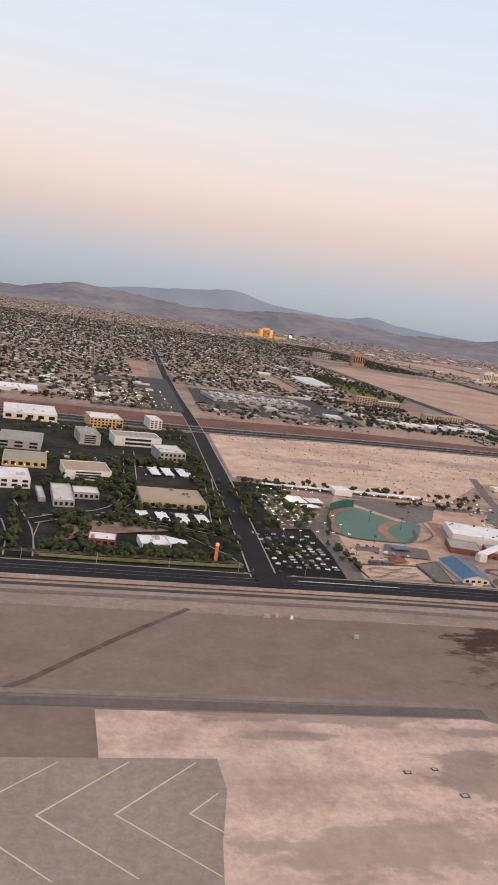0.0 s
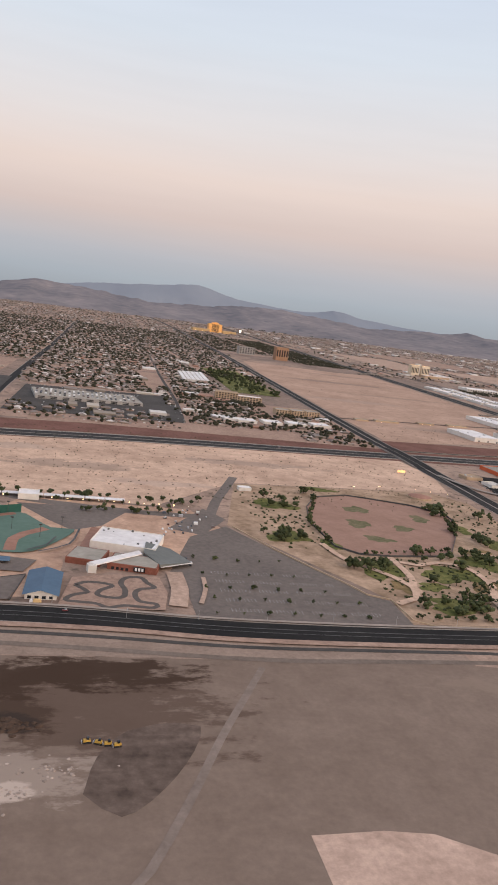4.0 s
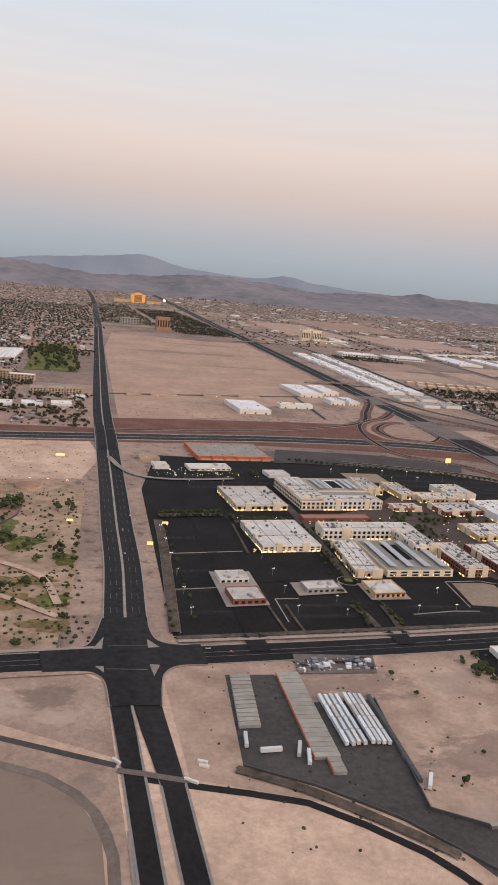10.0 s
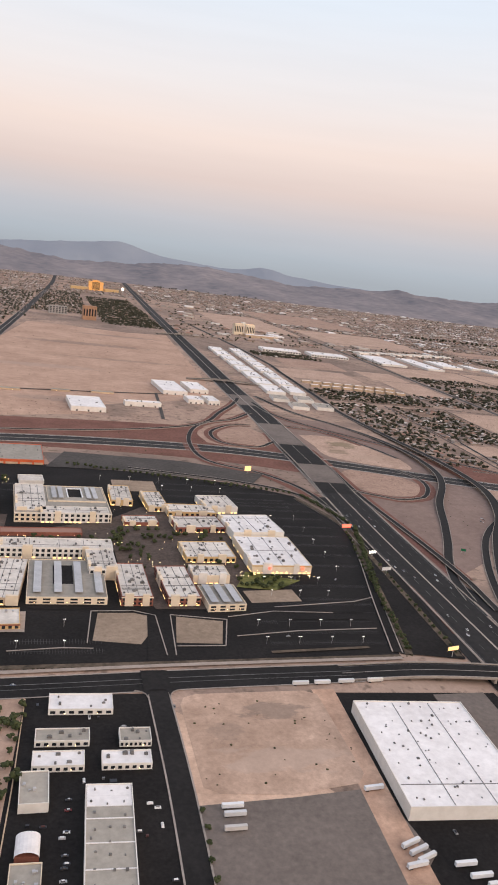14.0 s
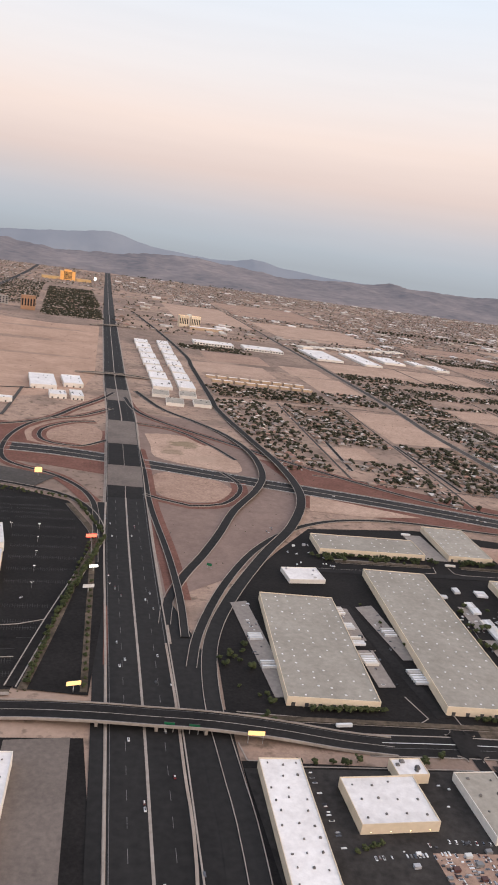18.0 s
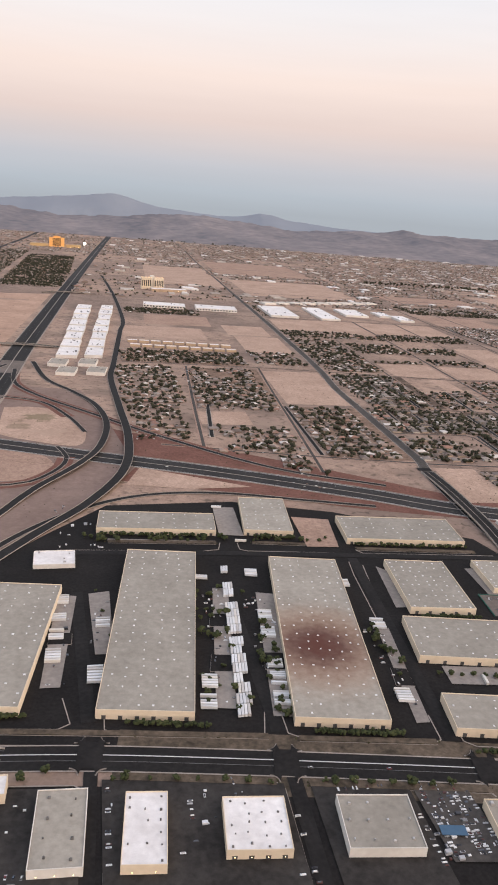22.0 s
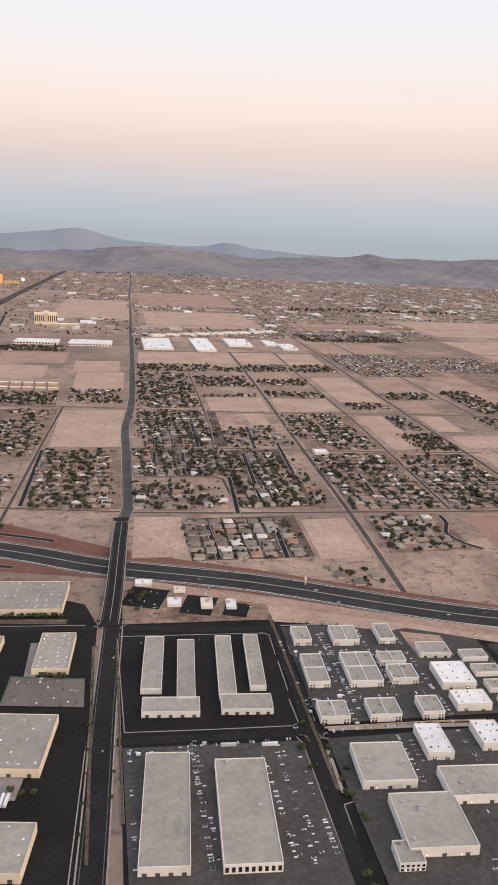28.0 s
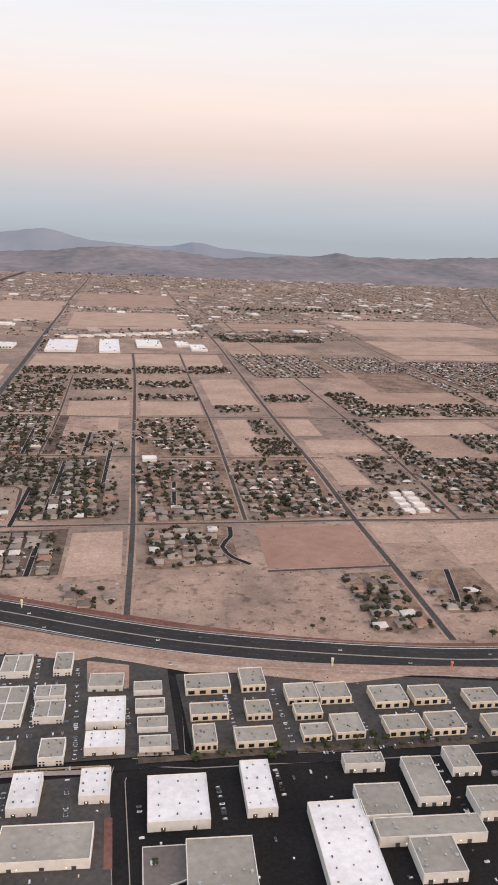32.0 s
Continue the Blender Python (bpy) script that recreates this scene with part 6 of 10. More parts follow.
        for i in range(seams * 3):
            a, c, r = RNG.uniform(-w / 2 + 1.5, w / 2 - 1.5), RNG.uniform(-d / 2 + 1.5, d / 2 - 1.5), RNG.uniform(0.15, 0.4)
            g.box(a - r, a + r, c - r, c + r, h, h + r * 1.2)
        part("roof_duct", g, UNIT_METAL, b, "grey ducts and pipe runs on the roof")
    for i in range(towers):
        a, k, e = -w / 2 + w * (i + 0.5) / towers + RNG.uniform(-1, 1), RNG.uniform(1.2, 2.4), RNG.uniform(0.5, 1.2)
        c = -d / 2 + d * RNG.uniform(0.15, 0.9)
        m = CREAM if wall is not CREAM else PALE_WALL
        part("parapet", Geo().box(a - k, a + k, -d / 2 - 0.25, -d / 2 + 1.0, 0, h + p + e), m, b)
        part("parapet", Geo().box(-w / 2 - 0.2, -w / 2 + 1.0, c - k, c + k, 0, h + p + e * 0.8), m, b)
    for i in range(lamps):
        part("wall_lamp", M_LAMP, None, b, at=place(-w / 2 + w * (i + 0.5) / lamps, -d / 2 - 0.005, h * 0.32))
    return b

# the office park beside the avenue
building("office_building", "tan-roofed low office building with dark windows", 44.9, 304, 26, 22, 2.6, 2, TAN_WALL, TAN_ROOF, rows=1, cols=9, units=4, unit=M_VENT_DARK, size=1.2)
building("office_building", "three-storey office with white window bands and tan roof", 10.5, 338, 20, 19, 4, 8, PALE_WALL, TAN_ROOF, rows=3, cols=1, units=2)
building("office_building", "low grey office wing with a beige roof", 1.7, 296, 7.8, 25, 2.5, 5, GREY_WALL, MALL_ROOF, rows=1, cols=4, units=3)
building("office_building", "low grey office with a beige roof", 10.6, 302, 10, 10, 2.5, 5, GREY_WALL, MALL_ROOF, rows=1, cols=5)
building("shed", "long narrow grey shed with a beige roof", -6.5, 297, 2.5, 17, 1.5, 8, GREY_WALL, MALL_ROOF)
building("office_building", "dark glass office block with a pale roof edge", 37.7, 424, 26, 17, 5, 8, PALE_WALL, GREY_ROOF, rows=2, cols=1, units=4, trim=WHITE_PAINT)
building("office_building", "grey banded multi-storey office", 11.5, 419, 11, 22, 5.5, 8, GREY_WALL, GREY_ROOF, rows=4, cols=1, units=3)
building("office_building", "cube-shaped grey office with banded windows", 52.9, 392, 13.6, 20, 5, 8, GREY_WALL, MALL_ROOF, rows=2, cols=6, units=4)
for x, y, d in ((42.5, 355, 15), (48.9, 356, 15), (56.1, 357, 16), (31.7, 279, 10), (39.1, 278, 11), (46.8, 277, 14), (54.5, 277, 14)):
    c = thing("carport", x, y, 0, 5, "white-roofed steel carport on the office parking", "carport", "office carports")
    part("roof", Geo().box(-2.2, 2.2, -d / 2, d / 2, 0.95, 1.05), WHITE_ROOF, c)
    for sx in (-1.8, 1.8):
        for sy in (-0.4, 0.4):
            part("post", Geo().tube(sx, sy * d, 0, 0.95, 0.07, 0.07, 6), METAL, c)
building("restaurant", "white-roofed restaurant with red trim", 16.1, 245.4, 9, 8, 2, -4, BRICK_WALL, WHITE_ROOF, units=4, rows=1, cols=4)
r = building("restaurant", "white free-form restaurant with a teal entrance", 33, 245, 10, 9, 2, 6, PALE_WALL, WHITE_ROOF, units=3)
part("roof_wing", Geo().face((4.6, -4.4, 2.4), (11, -2.4, 2.0), (11.4, 0.6, 2.0), (4.6, 4.2, 2.4)).box(9.8, 10.2, -2, -1.6, 0, 2.0), WHITE_ROOF, r)
part("glazing", Geo().box(1.2, 4.4, -4.9, -4.53, 0.1, 1.9), FENCE_GREEN, r, "teal glazed entrance")
building("hotel", "tan stucco hotel with a stepped front", 21.5, 475, 20, 22, 6, 8, OCHRE_WALL, WHITE_ROOF, "hotel", rows=3, cols=9, units=5)
building("hotel", "slim white hotel slab", 53, 487, 7.7, 18, 6, 8, PALE_WALL, WHITE_ROOF, "hotel", rows=4, cols=3)
building("warehouse", "long cream warehouse with a pale roof", -23, 484, 31, 36, 4, 5, CREAM, WHITE_ROOF, rows=1, cols=5, units=6)
building("parking_structure", "grey parking structure with open decks", -21.4, 394, 21, 25, 4, 0, GREY_WALL, GREY_ROOF, "parking structure", rows=2, cols=3)
building("office_building", "yellow-lit low office with a curved front", -16.3, 353, 19, 20, 3, 3, OCHRE_WALL, GREY_ROOF, rows=1, cols=6, lamps=5)
building("office_building", "bright white office building", -18, 314, 12, 18, 4, 8, PALE_WALL, WHITE_ROOF, rows=2, cols=3, units=3)
building("store", "white row of shops beyond the freeway", -45, 600, 40, 30, 2.4, 4, PALE_WALL, WHITE_ROOF, units=6)

# the sports ground
for k in range(9):
    c = thing("canopy", 98 + 9.2 * k, 348 - 0.1 * k, 0, -1, "long white shade canopy along the field edge", "canopy", "field canopies")
    part("roof", Geo().box(-4.4, 4.4, -2.0, 2.0, 1.3, 1.45), WHITE_ROOF, c)
    for sx in (-4, 4):
        part("post", Geo().tube(sx, -1.7, 0, 1.3, 0.08, 0.08, 6), METAL, c)
        part("post", Geo().tube(sx, 1.7, 0, 1.3, 0.08, 0.08, 6), METAL, c)
building("pavilion", "white-roofed pavilion amid the canopies", 133, 346, 9, 9, 2.4, 0, PALE_WALL, WHITE_ROOF)
for x, y, w, d in ((103, 322, 9, 12), (112, 322, 7, 8), (107, 311, 9, 4)):
    t = thing("tent", x, y, 0, 6, "white event tent with open sides", "tent", "event tents")
    part("canopy", Geo().face((-w / 2, -d / 2, 1.3), (w / 2, -d / 2, 1.3), (0, 0, 2.4)).face((w / 2, -d / 2, 1.3), (w / 2, d / 2, 1.3), (0, 0, 2.4)).face((w / 2, d / 2, 1.3), (-w / 2, d / 2, 1.3), (0, 0, 2.4)).face((-w / 2, d / 2, 1.3), (-w / 2, -d / 2, 1.3), (0, 0, 2.4)), WHITE_ROOF, t)
    for sx in (-1, 1):
        for sy in (-1, 1):
            part("pole", Geo().tube(sx * w / 2.05, sy * d / 2.05, 0, 1.32, 0.06, 0.06, 6), METAL, t)
def prism(geo, pts, z0, z1):
    """An upright block over an outline; z1 may differ from corner to corner."""
    tops = z1 if isinstance(z1, (list, tuple)) else [z1] * len(pts)
    geo.face(*[(q[0], q[1], z) for q, z in zip(pts, tops)])
    for k in range(len(pts)):
        n = (k + 1) % len(pts)
        geo.face((*pts[k], z0), (*pts[n], z0), (*pts[n], tops[n]), (*pts[k], tops[k]))
    return geo


HALL = (173, 283.5, -16)


def in_hall(*pts):
    c, sn = math.cos(radians(HALL[2])), math.sin(radians(HALL[2]))
    return [(c * (x - HALL[0]) + sn * (y - HALL[1]), -sn * (x - HALL[0]) + c * (y - HALL[1])) for x, y in pts]


s = building("sports_hall", "brick sports hall with a broad white roof", HALL[0], HALL[1], 25, 19.5, 3.2, HALL[2], PALE_WALL, WHITE_ROOF, "hall", units=9, unit=M_VENT_DARK, size=0.6)
part("brick_wing", prism(Geo(), in_hall((149.6, 262), (161.5, 258.6), (165.4, 271), (153.6, 274.6)), 0, 2.2), BRICK_WALL, s, "low red brick wing")
part("wing_roof", prism(Geo(), in_hall((150, 262.4), (161.2, 259.2), (164.8, 270.6), (153.8, 274)), 2.2, 2.26), GREY_ROOF, s)
part("brick_wing", prism(Geo(), in_hall((164, 257.4), (181, 252.8), (184, 264), (167, 268.6)), 0, 2.4), BRICK_WALL, s, "front red brick wing")
part("wing_roof", prism(Geo(), in_hall((164.5, 257.8), (180.7, 253.4), (183.4, 263.6), (167.3, 268)), 2.4, 2.46), GREY_ROOF, s)
part("sloped_roof", prism(Geo(), in_hall((177.6, 268), (182.6, 257), (195, 263.6), (188.4, 275.4), (179.4, 279.4)), 1.6, (3.2, 2.5, 1.7, 2.6, 3.6)), surface("dark grey-green metal roof", (0.11, 0.115, 0.105), (0.16, 0.165, 0.15), 0.6, fine=0.6, coarse=0.1), s, "dark sloped metal roof")
part("eave", prism(Geo(), in_hall((183, 257), (195.4, 263.4), (195, 264.4), (182.6, 258)), 1.35, 1.62), WHITE_PAINT, s)
part("entrance_canopy", prism(Geo(), in_hall((157.4, 255), (160, 252.8), (177, 266.4), (176, 270)), 2.7, 3.1), WHITE_ROOF, s, "long angled white entrance canopy")
part("canopy_leg", prism(Geo(), in_hall((156.8, 255.2), (157.4, 252.6), (160.2, 252.4), (160, 254.6)), 0, 2.7), PALE_WALL, s)
part("sign_panel", prism(Geo(), in_hall((173, 254.5), (177, 253.5), (177.03, 253.7), (173.03, 254.7)), 0.5, 2.2), DARK_GLASS, s, "dark sign panel on the brick front")
for k in range(3):
    part("sign_bar", prism(Geo(), in_hall((173.5 + 1.1 * k, 254.3 - 0.28 * k), (174.2 + 1.1 * k, 254.12 - 0.28 * k), (174.2 + 1.1 * k, 254.2 - 0.28 * k), (173.5 + 1.1 * k, 254.4 - 0.28 * k)), 0.8, 1.9), WHITE_PAINT, s)
for k in range(4):
    part("window", M_WINDOW, None, s, at=place(*in_hall((166 + 1.6 * k, 256.8 - 0.43 * k))[0], 0.2, 1, 1, 1, 1))
b = thing("pavilion", 143, 237.6, 0, -3, "small white hall with a blue metal gable roof", "building")
part("wall", Geo().box(-4.8, 4.8, -10, 10, 0, 1.7), PALE_WALL, b)
part("roof", Geo().face((-5.6, -10.8, 1.6), (0, -10.8, 3.2), (0, 10.8, 3.2), (-5.6, 10.8, 1.6)).face((0, -10.8, 3.2), (5.6, -10.8, 1.6), (5.6, 10.8, 1.6), (0, 10.8, 3.2)), BLUE_ROOF, b, "blue standing-seam gable roof")
part("gable", Geo().face((-4.8, -10.02, 1.7), (4.8, -10.02, 1.7), (0, -10.02, 3.0)), PALE_WALL, b)
for i in range(4):
    part("window", M_WINDOW, None, b, at=place(-3.4 + 2.2 * i, -10.01, 0.25, 0, 1.2, 1, 0.9))
sheet("ball_field", "green artificial turf ball field", [(107, 277), (108, 289), (116, 310), (130, 320), (138, 310), (144, 301), (153, 300), (149, 288), (138, 271), (126, 269), (112, 271)], 0.10, TURF, "field", round_off=4)
strip("ball_field", "clay infield corner on the artificial turf", [(130, 271), (130.5, 284), (134, 291), (142, 299)], 4.2, 0.14, CLAY, "field")
strip("ball_field", "red warning track round the artificial turf", [(108.5, 277), (110, 290), (117.5, 309), (129, 317.5)], 3.2, 0.14, CLAY, "field")
strip("fence", "dark curved backstop beside the turf", [(136, 271), (143, 278), (146, 288)], 0.8, 0.6, DARK_METAL, "fence")
strip("fence", "dark curved backstop beside the turf", [(140, 270), (151, 280), (155, 300)], 0.8, 0.6, DARK_METAL, "fence")
f = thing("fence", 106, 277, 0, 0, "tall dark green windscreen fence round the ball field", "fence")
for a, b2 in (((0, 2), (2, 13)), ((2, 13), (10, 33.5)), ((10, 33.5), (16, 40)), ((16, 40), (25, 44.5))):
    part("screen", Geo().face((*a, 0), (*b2, 0), (*b2, 3.6), (*a, 3.6)).face((a[0] + .15, a[1] - .1, 0), (a[0] + .15, a[1] - .1, 3.6), (b2[0] + .15, b2[1] - .1, 3.6), (b2[0] + .15, b2[1] - .1, 0)), FENCE_GREEN, f)
    part("post", Geo().tube(a[0], a[1], 0, 3.8, 0.1, 0.1, 6), DARK_METAL, f)
sheet("ground", "brown infield of the kart circuit", [(147.5, 222.5), (163, 221), (180.5, 221.5), (183, 236), (181.5, 251), (168, 251.4), (152, 247)], 0.07, FIELD_B)
kart = [(153, 240), (157, 243), (163, 242), (165, 240), (161, 236), (160, 232), (164, 230), (168, 231), (169, 237), (168, 243), (170, 248), (175, 249), (177, 244), (179, 240), (174, 238), (172, 234), (173, 228), (178, 226), (177, 223), (168, 224), (163, 222), (159, 225), (153, 226), (150, 227), (152, 231), (157, 234), (156, 236)]
kart.append(kart[0])
road("winding kart track", kart, 1.9, surface("worn kart asphalt", (0.085, 0.073, 0.064), (0.125, 0.107, 0.095), 0.9, fine=0.5, coarse=0.05, spec=0.15, grain=0.15), 0.12, 1, False, step=1.2)
for s in (-1.05, 1.05):
    tagged(new("kerb", ribbon(kart, 0.34, 0.26, 1.2, s, 0.12).mesh("kerb", DARK_METAL)), "dark tyre kerb of the kart track", "kerb", kind="structure")
sheet("pavement", "grey paved square in the sports yard", [(127, 243), (137, 247.6), (133, 226), (127.4, 226)], 0.075, GREY_LOT, "pavement")
sheet("pavement", "grey paved yard behind the blue canopy", [(118, 252), (136, 250), (140, 262), (124, 266)], 0.072, GREY_LOT, "pavement")
for a in (-2.0, 1.6, 5.2):
    strip("track", "wavy wheel track raked in the sand pit", [(105 + 3 * k, 227.5 + a + 1.2 * math.sin(k * 1.7 + a) + 0.35 * k + 2.6) for k in range(7)], 0.7, 0.12, TRACK, "track")
for pts in ([(102, 239.6), (126.4, 241.6), (126.6, 225), (103, 221.6), (102, 239.6)], [(127, 243.4), (137, 248), (133.4, 226)]):
    wall_line("low dark fence round the sand pit", pts, 0.5, DARK_METAL, 0.18)
t = thing("tent", 121, 245.6, 0, 10, "brown peaked shade tent in the sports yard", "tent")
part("canopy", Geo().face((-3.4, -2.6, 0.9), (3.4, -2.6, 0.9), (0, 0.6, 2.3)).face((3.4, -2.6, 0.9), (3, 3, 0.9), (0, 0.6, 2.3)).face((3, 3, 0.9), (-3, 3, 0.9), (0, 0.6, 2.3)).face((-3, 3, 0.9), (-3.4, -2.6, 0.9), (0, 0.6, 2.3)), BRICK_WALL, t)
for sx in (-3, 3):
    for sy in (-2.4, 2.8):
        part("pole", Geo().tube(sx, sy, 0, 1.0, 0.07, 0.07, 6), METAL, t)
for x in (110.6, 115.4):
    b = thing("container", x, 241.8, 0.05, 2, "dark grey storage container beside the sand pit", "container", "yard containers")
    part("body", Geo().box(-2.2, 2.2, -0.8, 0.8, 0, 1.1), DARK_METAL, b)
    part("roof", Geo().box(-2.25, 2.25, -0.85, 0.85, 1.1, 1.16), UNIT_METAL, b)
b = thing("bleachers", 113.6, 257, 0.05, 2, "stepped grey bleachers facing the sand pit", "bleachers")
for k in range(4):
    part("bench", Geo().box(-4.6, 4.6, -1.2 + 0.65 * k, -0.6 + 0.65 * k, 0.25 * k, 0.25 * k + 0.25), UNIT_METAL, b)
b = thing("canopy", 127.6, 259, 0.05, 4, "blue shade canopy over parked carts", "canopy")
part("roof", Geo().box(-3.6, 3.6, -2.2, 2.2, 1.3, 1.42), BLUE_ROOF, b)
for sx in (-3.3, 3.3):
    for sy in (-1.9, 1.9):
        part("post", Geo().tube(sx, sy, 0, 1.3, 0.08, 0.08, 6), METAL, b)
b = thing("tank_truck", 141, 224.6, 0.05, 2, "yellow tank truck beside the blue-roofed hall", "truck")
part("tank", Geo().box(-0.6, 1.9, -0.55, 0.55, 0.4, 1.3, 0.15), OCHRE_WALL, b, "yellow tank")
part("cab", Geo().box(-1.7, -0.7, -0.5, 0.5, 0.3, 1.2, 0.1), WHITE_PAINT, b)
for a in (-1.2, 0.2, 1.4):
    for c in (-0.5, 0.5):
        part("wheel", Geo().box(a - 0.25, a + 0.25, c - 0.08, c + 0.08, 0, 0.45, 0.1), RUBBER, b)
for pts, w in (([(187.6, 256), (187.6, 240), (185, 225)], 6), ([(197.6, 252), (196.4, 240), (193, 228)], 1.6)):
    strip("ground", "sandy strip beside the kart circuit", pts, w, 0.09, FIELD_A, "ground")
building("hut", "small white hut at the park corner", 243, 389, 7, 5, 1.6, 0, PALE_WALL, WHITE_ROOF)
pav = thing("pavilion", 352, 400, 0, 5, "round brown park pavilion", "pavilion")
part("roof", Geo().tube(0, 0, 1.2, 2.2, 7, 2, 14), CLAY, pav)
part("wall", Geo().tube(0, 0, 0, 1.2, 7, 7, 14), TAN_WALL, pav)

# beyond the freeway, towards the hotels
rr = random.Random(31)
g = Geo()
for i in range(330):
    x, y = rr.uniform(-380, 410), rr.uniform(575, 1300)
    if (80 < x < 100 + y * 0.03) or (110 < x < 220 and 650 < y < 730) or (330 < x < 405 and 700 < y < 1160) or not is_free(x, y):
        continue
    w, d, h = rr.uniform(2.5, 9), rr.uniform(2.5, 8), rr.uniform(1.2, 2.6)
    g.box(x - w, x + w, y - d, y + d, 0, h)
tagged(new("low_buildings", g.mesh("low_buildings", hues("low commercial roofs", ((0.62, 0.58, 0.54), (0.3, 0.25, 0.2), (0.5, 0.44, 0.37), (0.4, 0.33, 0.27), (0.7, 0.67, 0.64), (0.24, 0.2, 0.17), (0.36, 0.2, 0.14)), 0.9))), "low flat-roofed shops and workshops beyond the freeway", "buildings", kind="stuff")

building("parking_structure", "long low parking structure with rows of cars", 165, 690, 92, 50, 3, 6, GREY_WALL, GREY_ROOF, "parking structure", rows=2, cols=9)
for k in range(6):
    building("store", "long white storage roof", 292 + 6 * k, 985 + 2 * k, 5, 110, 2.5, -4, PALE_WALL, WHITE_ROOF, group="storage roofs")
building("hotel", "long tan apartment hotel", 312, 790, 24, 14, 8, -6, TAN_WALL, TAN_ROOF, "hotel", rows=4, cols=8)
building("hotel", "long tan apartment hotel wing", 335, 782, 26, 12, 6, -6, TAN_WALL, WHITE_ROOF, "hotel", rows=3, cols=8)
for k in range(3):
    building("apartment_building", "pale apartment block beside the boulevard", 352 + 16 * k, 712 + 3 * k, 14, 14, 5, 0, TAN_WALL, GREY_ROOF, "building", rows=3, cols=5, group="boulevard apartments")
for k in range(4):
    building("store", "white roadside store beyond the freeway", 300 + 24 * k, 640 + 4 * k, 17, 16, 2.0, 2, PALE_WALL, WHITE_ROOF, units=3, group="roadside stores")
g = Geo()
for i in range(420):
    y = 1500 + 2600 * rr.random() ** 1.3
    x = rr.uniform(850, 900 + 0.62 * y)
    if is_free(x, y) and not any(a < x < b and c < y < d for a, b, c, d, _ in FIELDS):
        w, d, h = rr.uniform(3, 14), rr.uniform(4, 16), rr.uniform(1.5, 4)
        g.box(x - w, x + w, y - d, y + d, 0, h)
tagged(new("far_buildings", g.mesh("far_buildings", hues("far commercial roofs", ((0.7, 0.66, 0.62), (0.5, 0.45, 0.4), (0.36, 0.3, 0.25), (0.76, 0.73, 0.7), (0.45, 0.36, 0.29)), 0.9))), "pale flat-roofed buildings far out on the plain", "buildings", kind="stuff")
c = building("casino_hotel", "golden glass casino hotel slab", 661, 2780, 50, 22, 30, 4, GOLD_TOWER, GOLD_TOWER, "hotel", rows=9, cols=1, trim=GOLD_TOWER)
part("crown", Geo().box(-12, 12, -8, 8, 30.4, 35).face((-12, -8.05, 35), (12, -8.05, 35), (0, -8.05, 37)), GOLD_TOWER, c)
building("casino", "low lit casino halls below the golden hotel", 605, 2760, 60, 40, 10, 4, OCHRE_WALL, TAN_ROOF, "building", lamps=8)
building("casino", "low lit casino halls below the golden hotel", 715, 2790, 50, 40, 9, 4, OCHRE_WALL, TAN_ROOF, "building", lamps=8)
ball = thing("lit_globe", 754, 2770, 0, 0, "white lit globe on a mast beside the casino", "lamp")
part("mast", Geo().tube(0, 0, 0, 12, 1.2, 1.0, 8), METAL, ball)
part("globe", Geo().tube(0, 0, 12, 16, 3.2, 4.4, 12).tube(0, 0, 16, 20, 4.4, 3.0, 12), LAMP_WHITE, ball, "white lit globe")
building("hotel", "dark glass hotel block at the far end of the boulevard", 541, 4420, 62, 24, 26, 4, DARK_METAL, DARK_METAL, "hotel", rows=3, cols=1)
t = building("tower", "brown slab tower on the desert edge", 584, 1572, 27, 18, 27, 5, BROWN_TOWER, BROWN_TOWER, "tower", rows=1, cols=5)
building("hotel", "grey hotel block near the boulevard", 524, 1640, 36, 18, 16, 5, GREY_WALL, GREY_ROOF, "hotel", rows=4, cols=6)
for x, h in ((892, 23), (917, 23)):
    building("casino_hotel", "pale hotel slab with dark bays and a lit crown", x, 1575, 19, 14, h, 6, CREAM, CREAM, "hotel", rows=1, cols=5, trim=SIGN_AMBER, group="twin hotel slabs")
building("casino_hotel", "pale core between the hotel slabs", 904.5, 1581, 7, 14, 26, 6, PALE_WALL, PALE_WALL, "hotel")
building("casino", "low casino halls round the hotel slabs", 935, 1548, 70, 24, 5, 4, TAN_WALL, WHITE_ROOF, "building", lamps=6)
for k in range(8):
    for a, b, w, l in ((753, 766, 22, 0), (781, 802, 19, 6)):
        building("warehouse", "white-roofed warehouse beside the highway", a + 10 + (b - a) * (k + 0.5) / 8, 850 + l + 54.5 * k, w - (k % 3), 49 - 4 * (k % 2), 3, -3, PALE_WALL, WHITE_ROOF, units=5, unit=M_VENT_DARK, size=1.2, group="highway warehouses")
for x, y in ((756, 792), (786, 797), (766, 752), (795, 757)):
    building("warehouse", "grey-roofed small warehouse beside the highway", x, y, 18, 28, 3, -6, PALE_WALL, GREY_ROOF, units=4, group="small highway warehouses")
for x, y, w, d in ((634, 802, 26, 66), (664, 815, 20, 50), (650, 738, 16, 22), (668, 742, 12, 30), (541, 676, 30, 50), (594, 696, 34, 10)):
    building("warehouse", "white warehouse on the desert plain", x, y, w, d, 4.0, 4, PALE_WALL, WHITE_ROOF, units=5, doors=3, group="plain warehouses")
strip("road", "dusty road across the desert tract", [(412, 722), (470, 734), (560, 752), (625, 768)], 3.2, 0.1, GREY_DARK, "road")
strip("road", "dusty lane between the plain warehouses", [(606, 640), (611, 700), (616, 770)], 3.0, 0.1, GREY_DARK, "road")
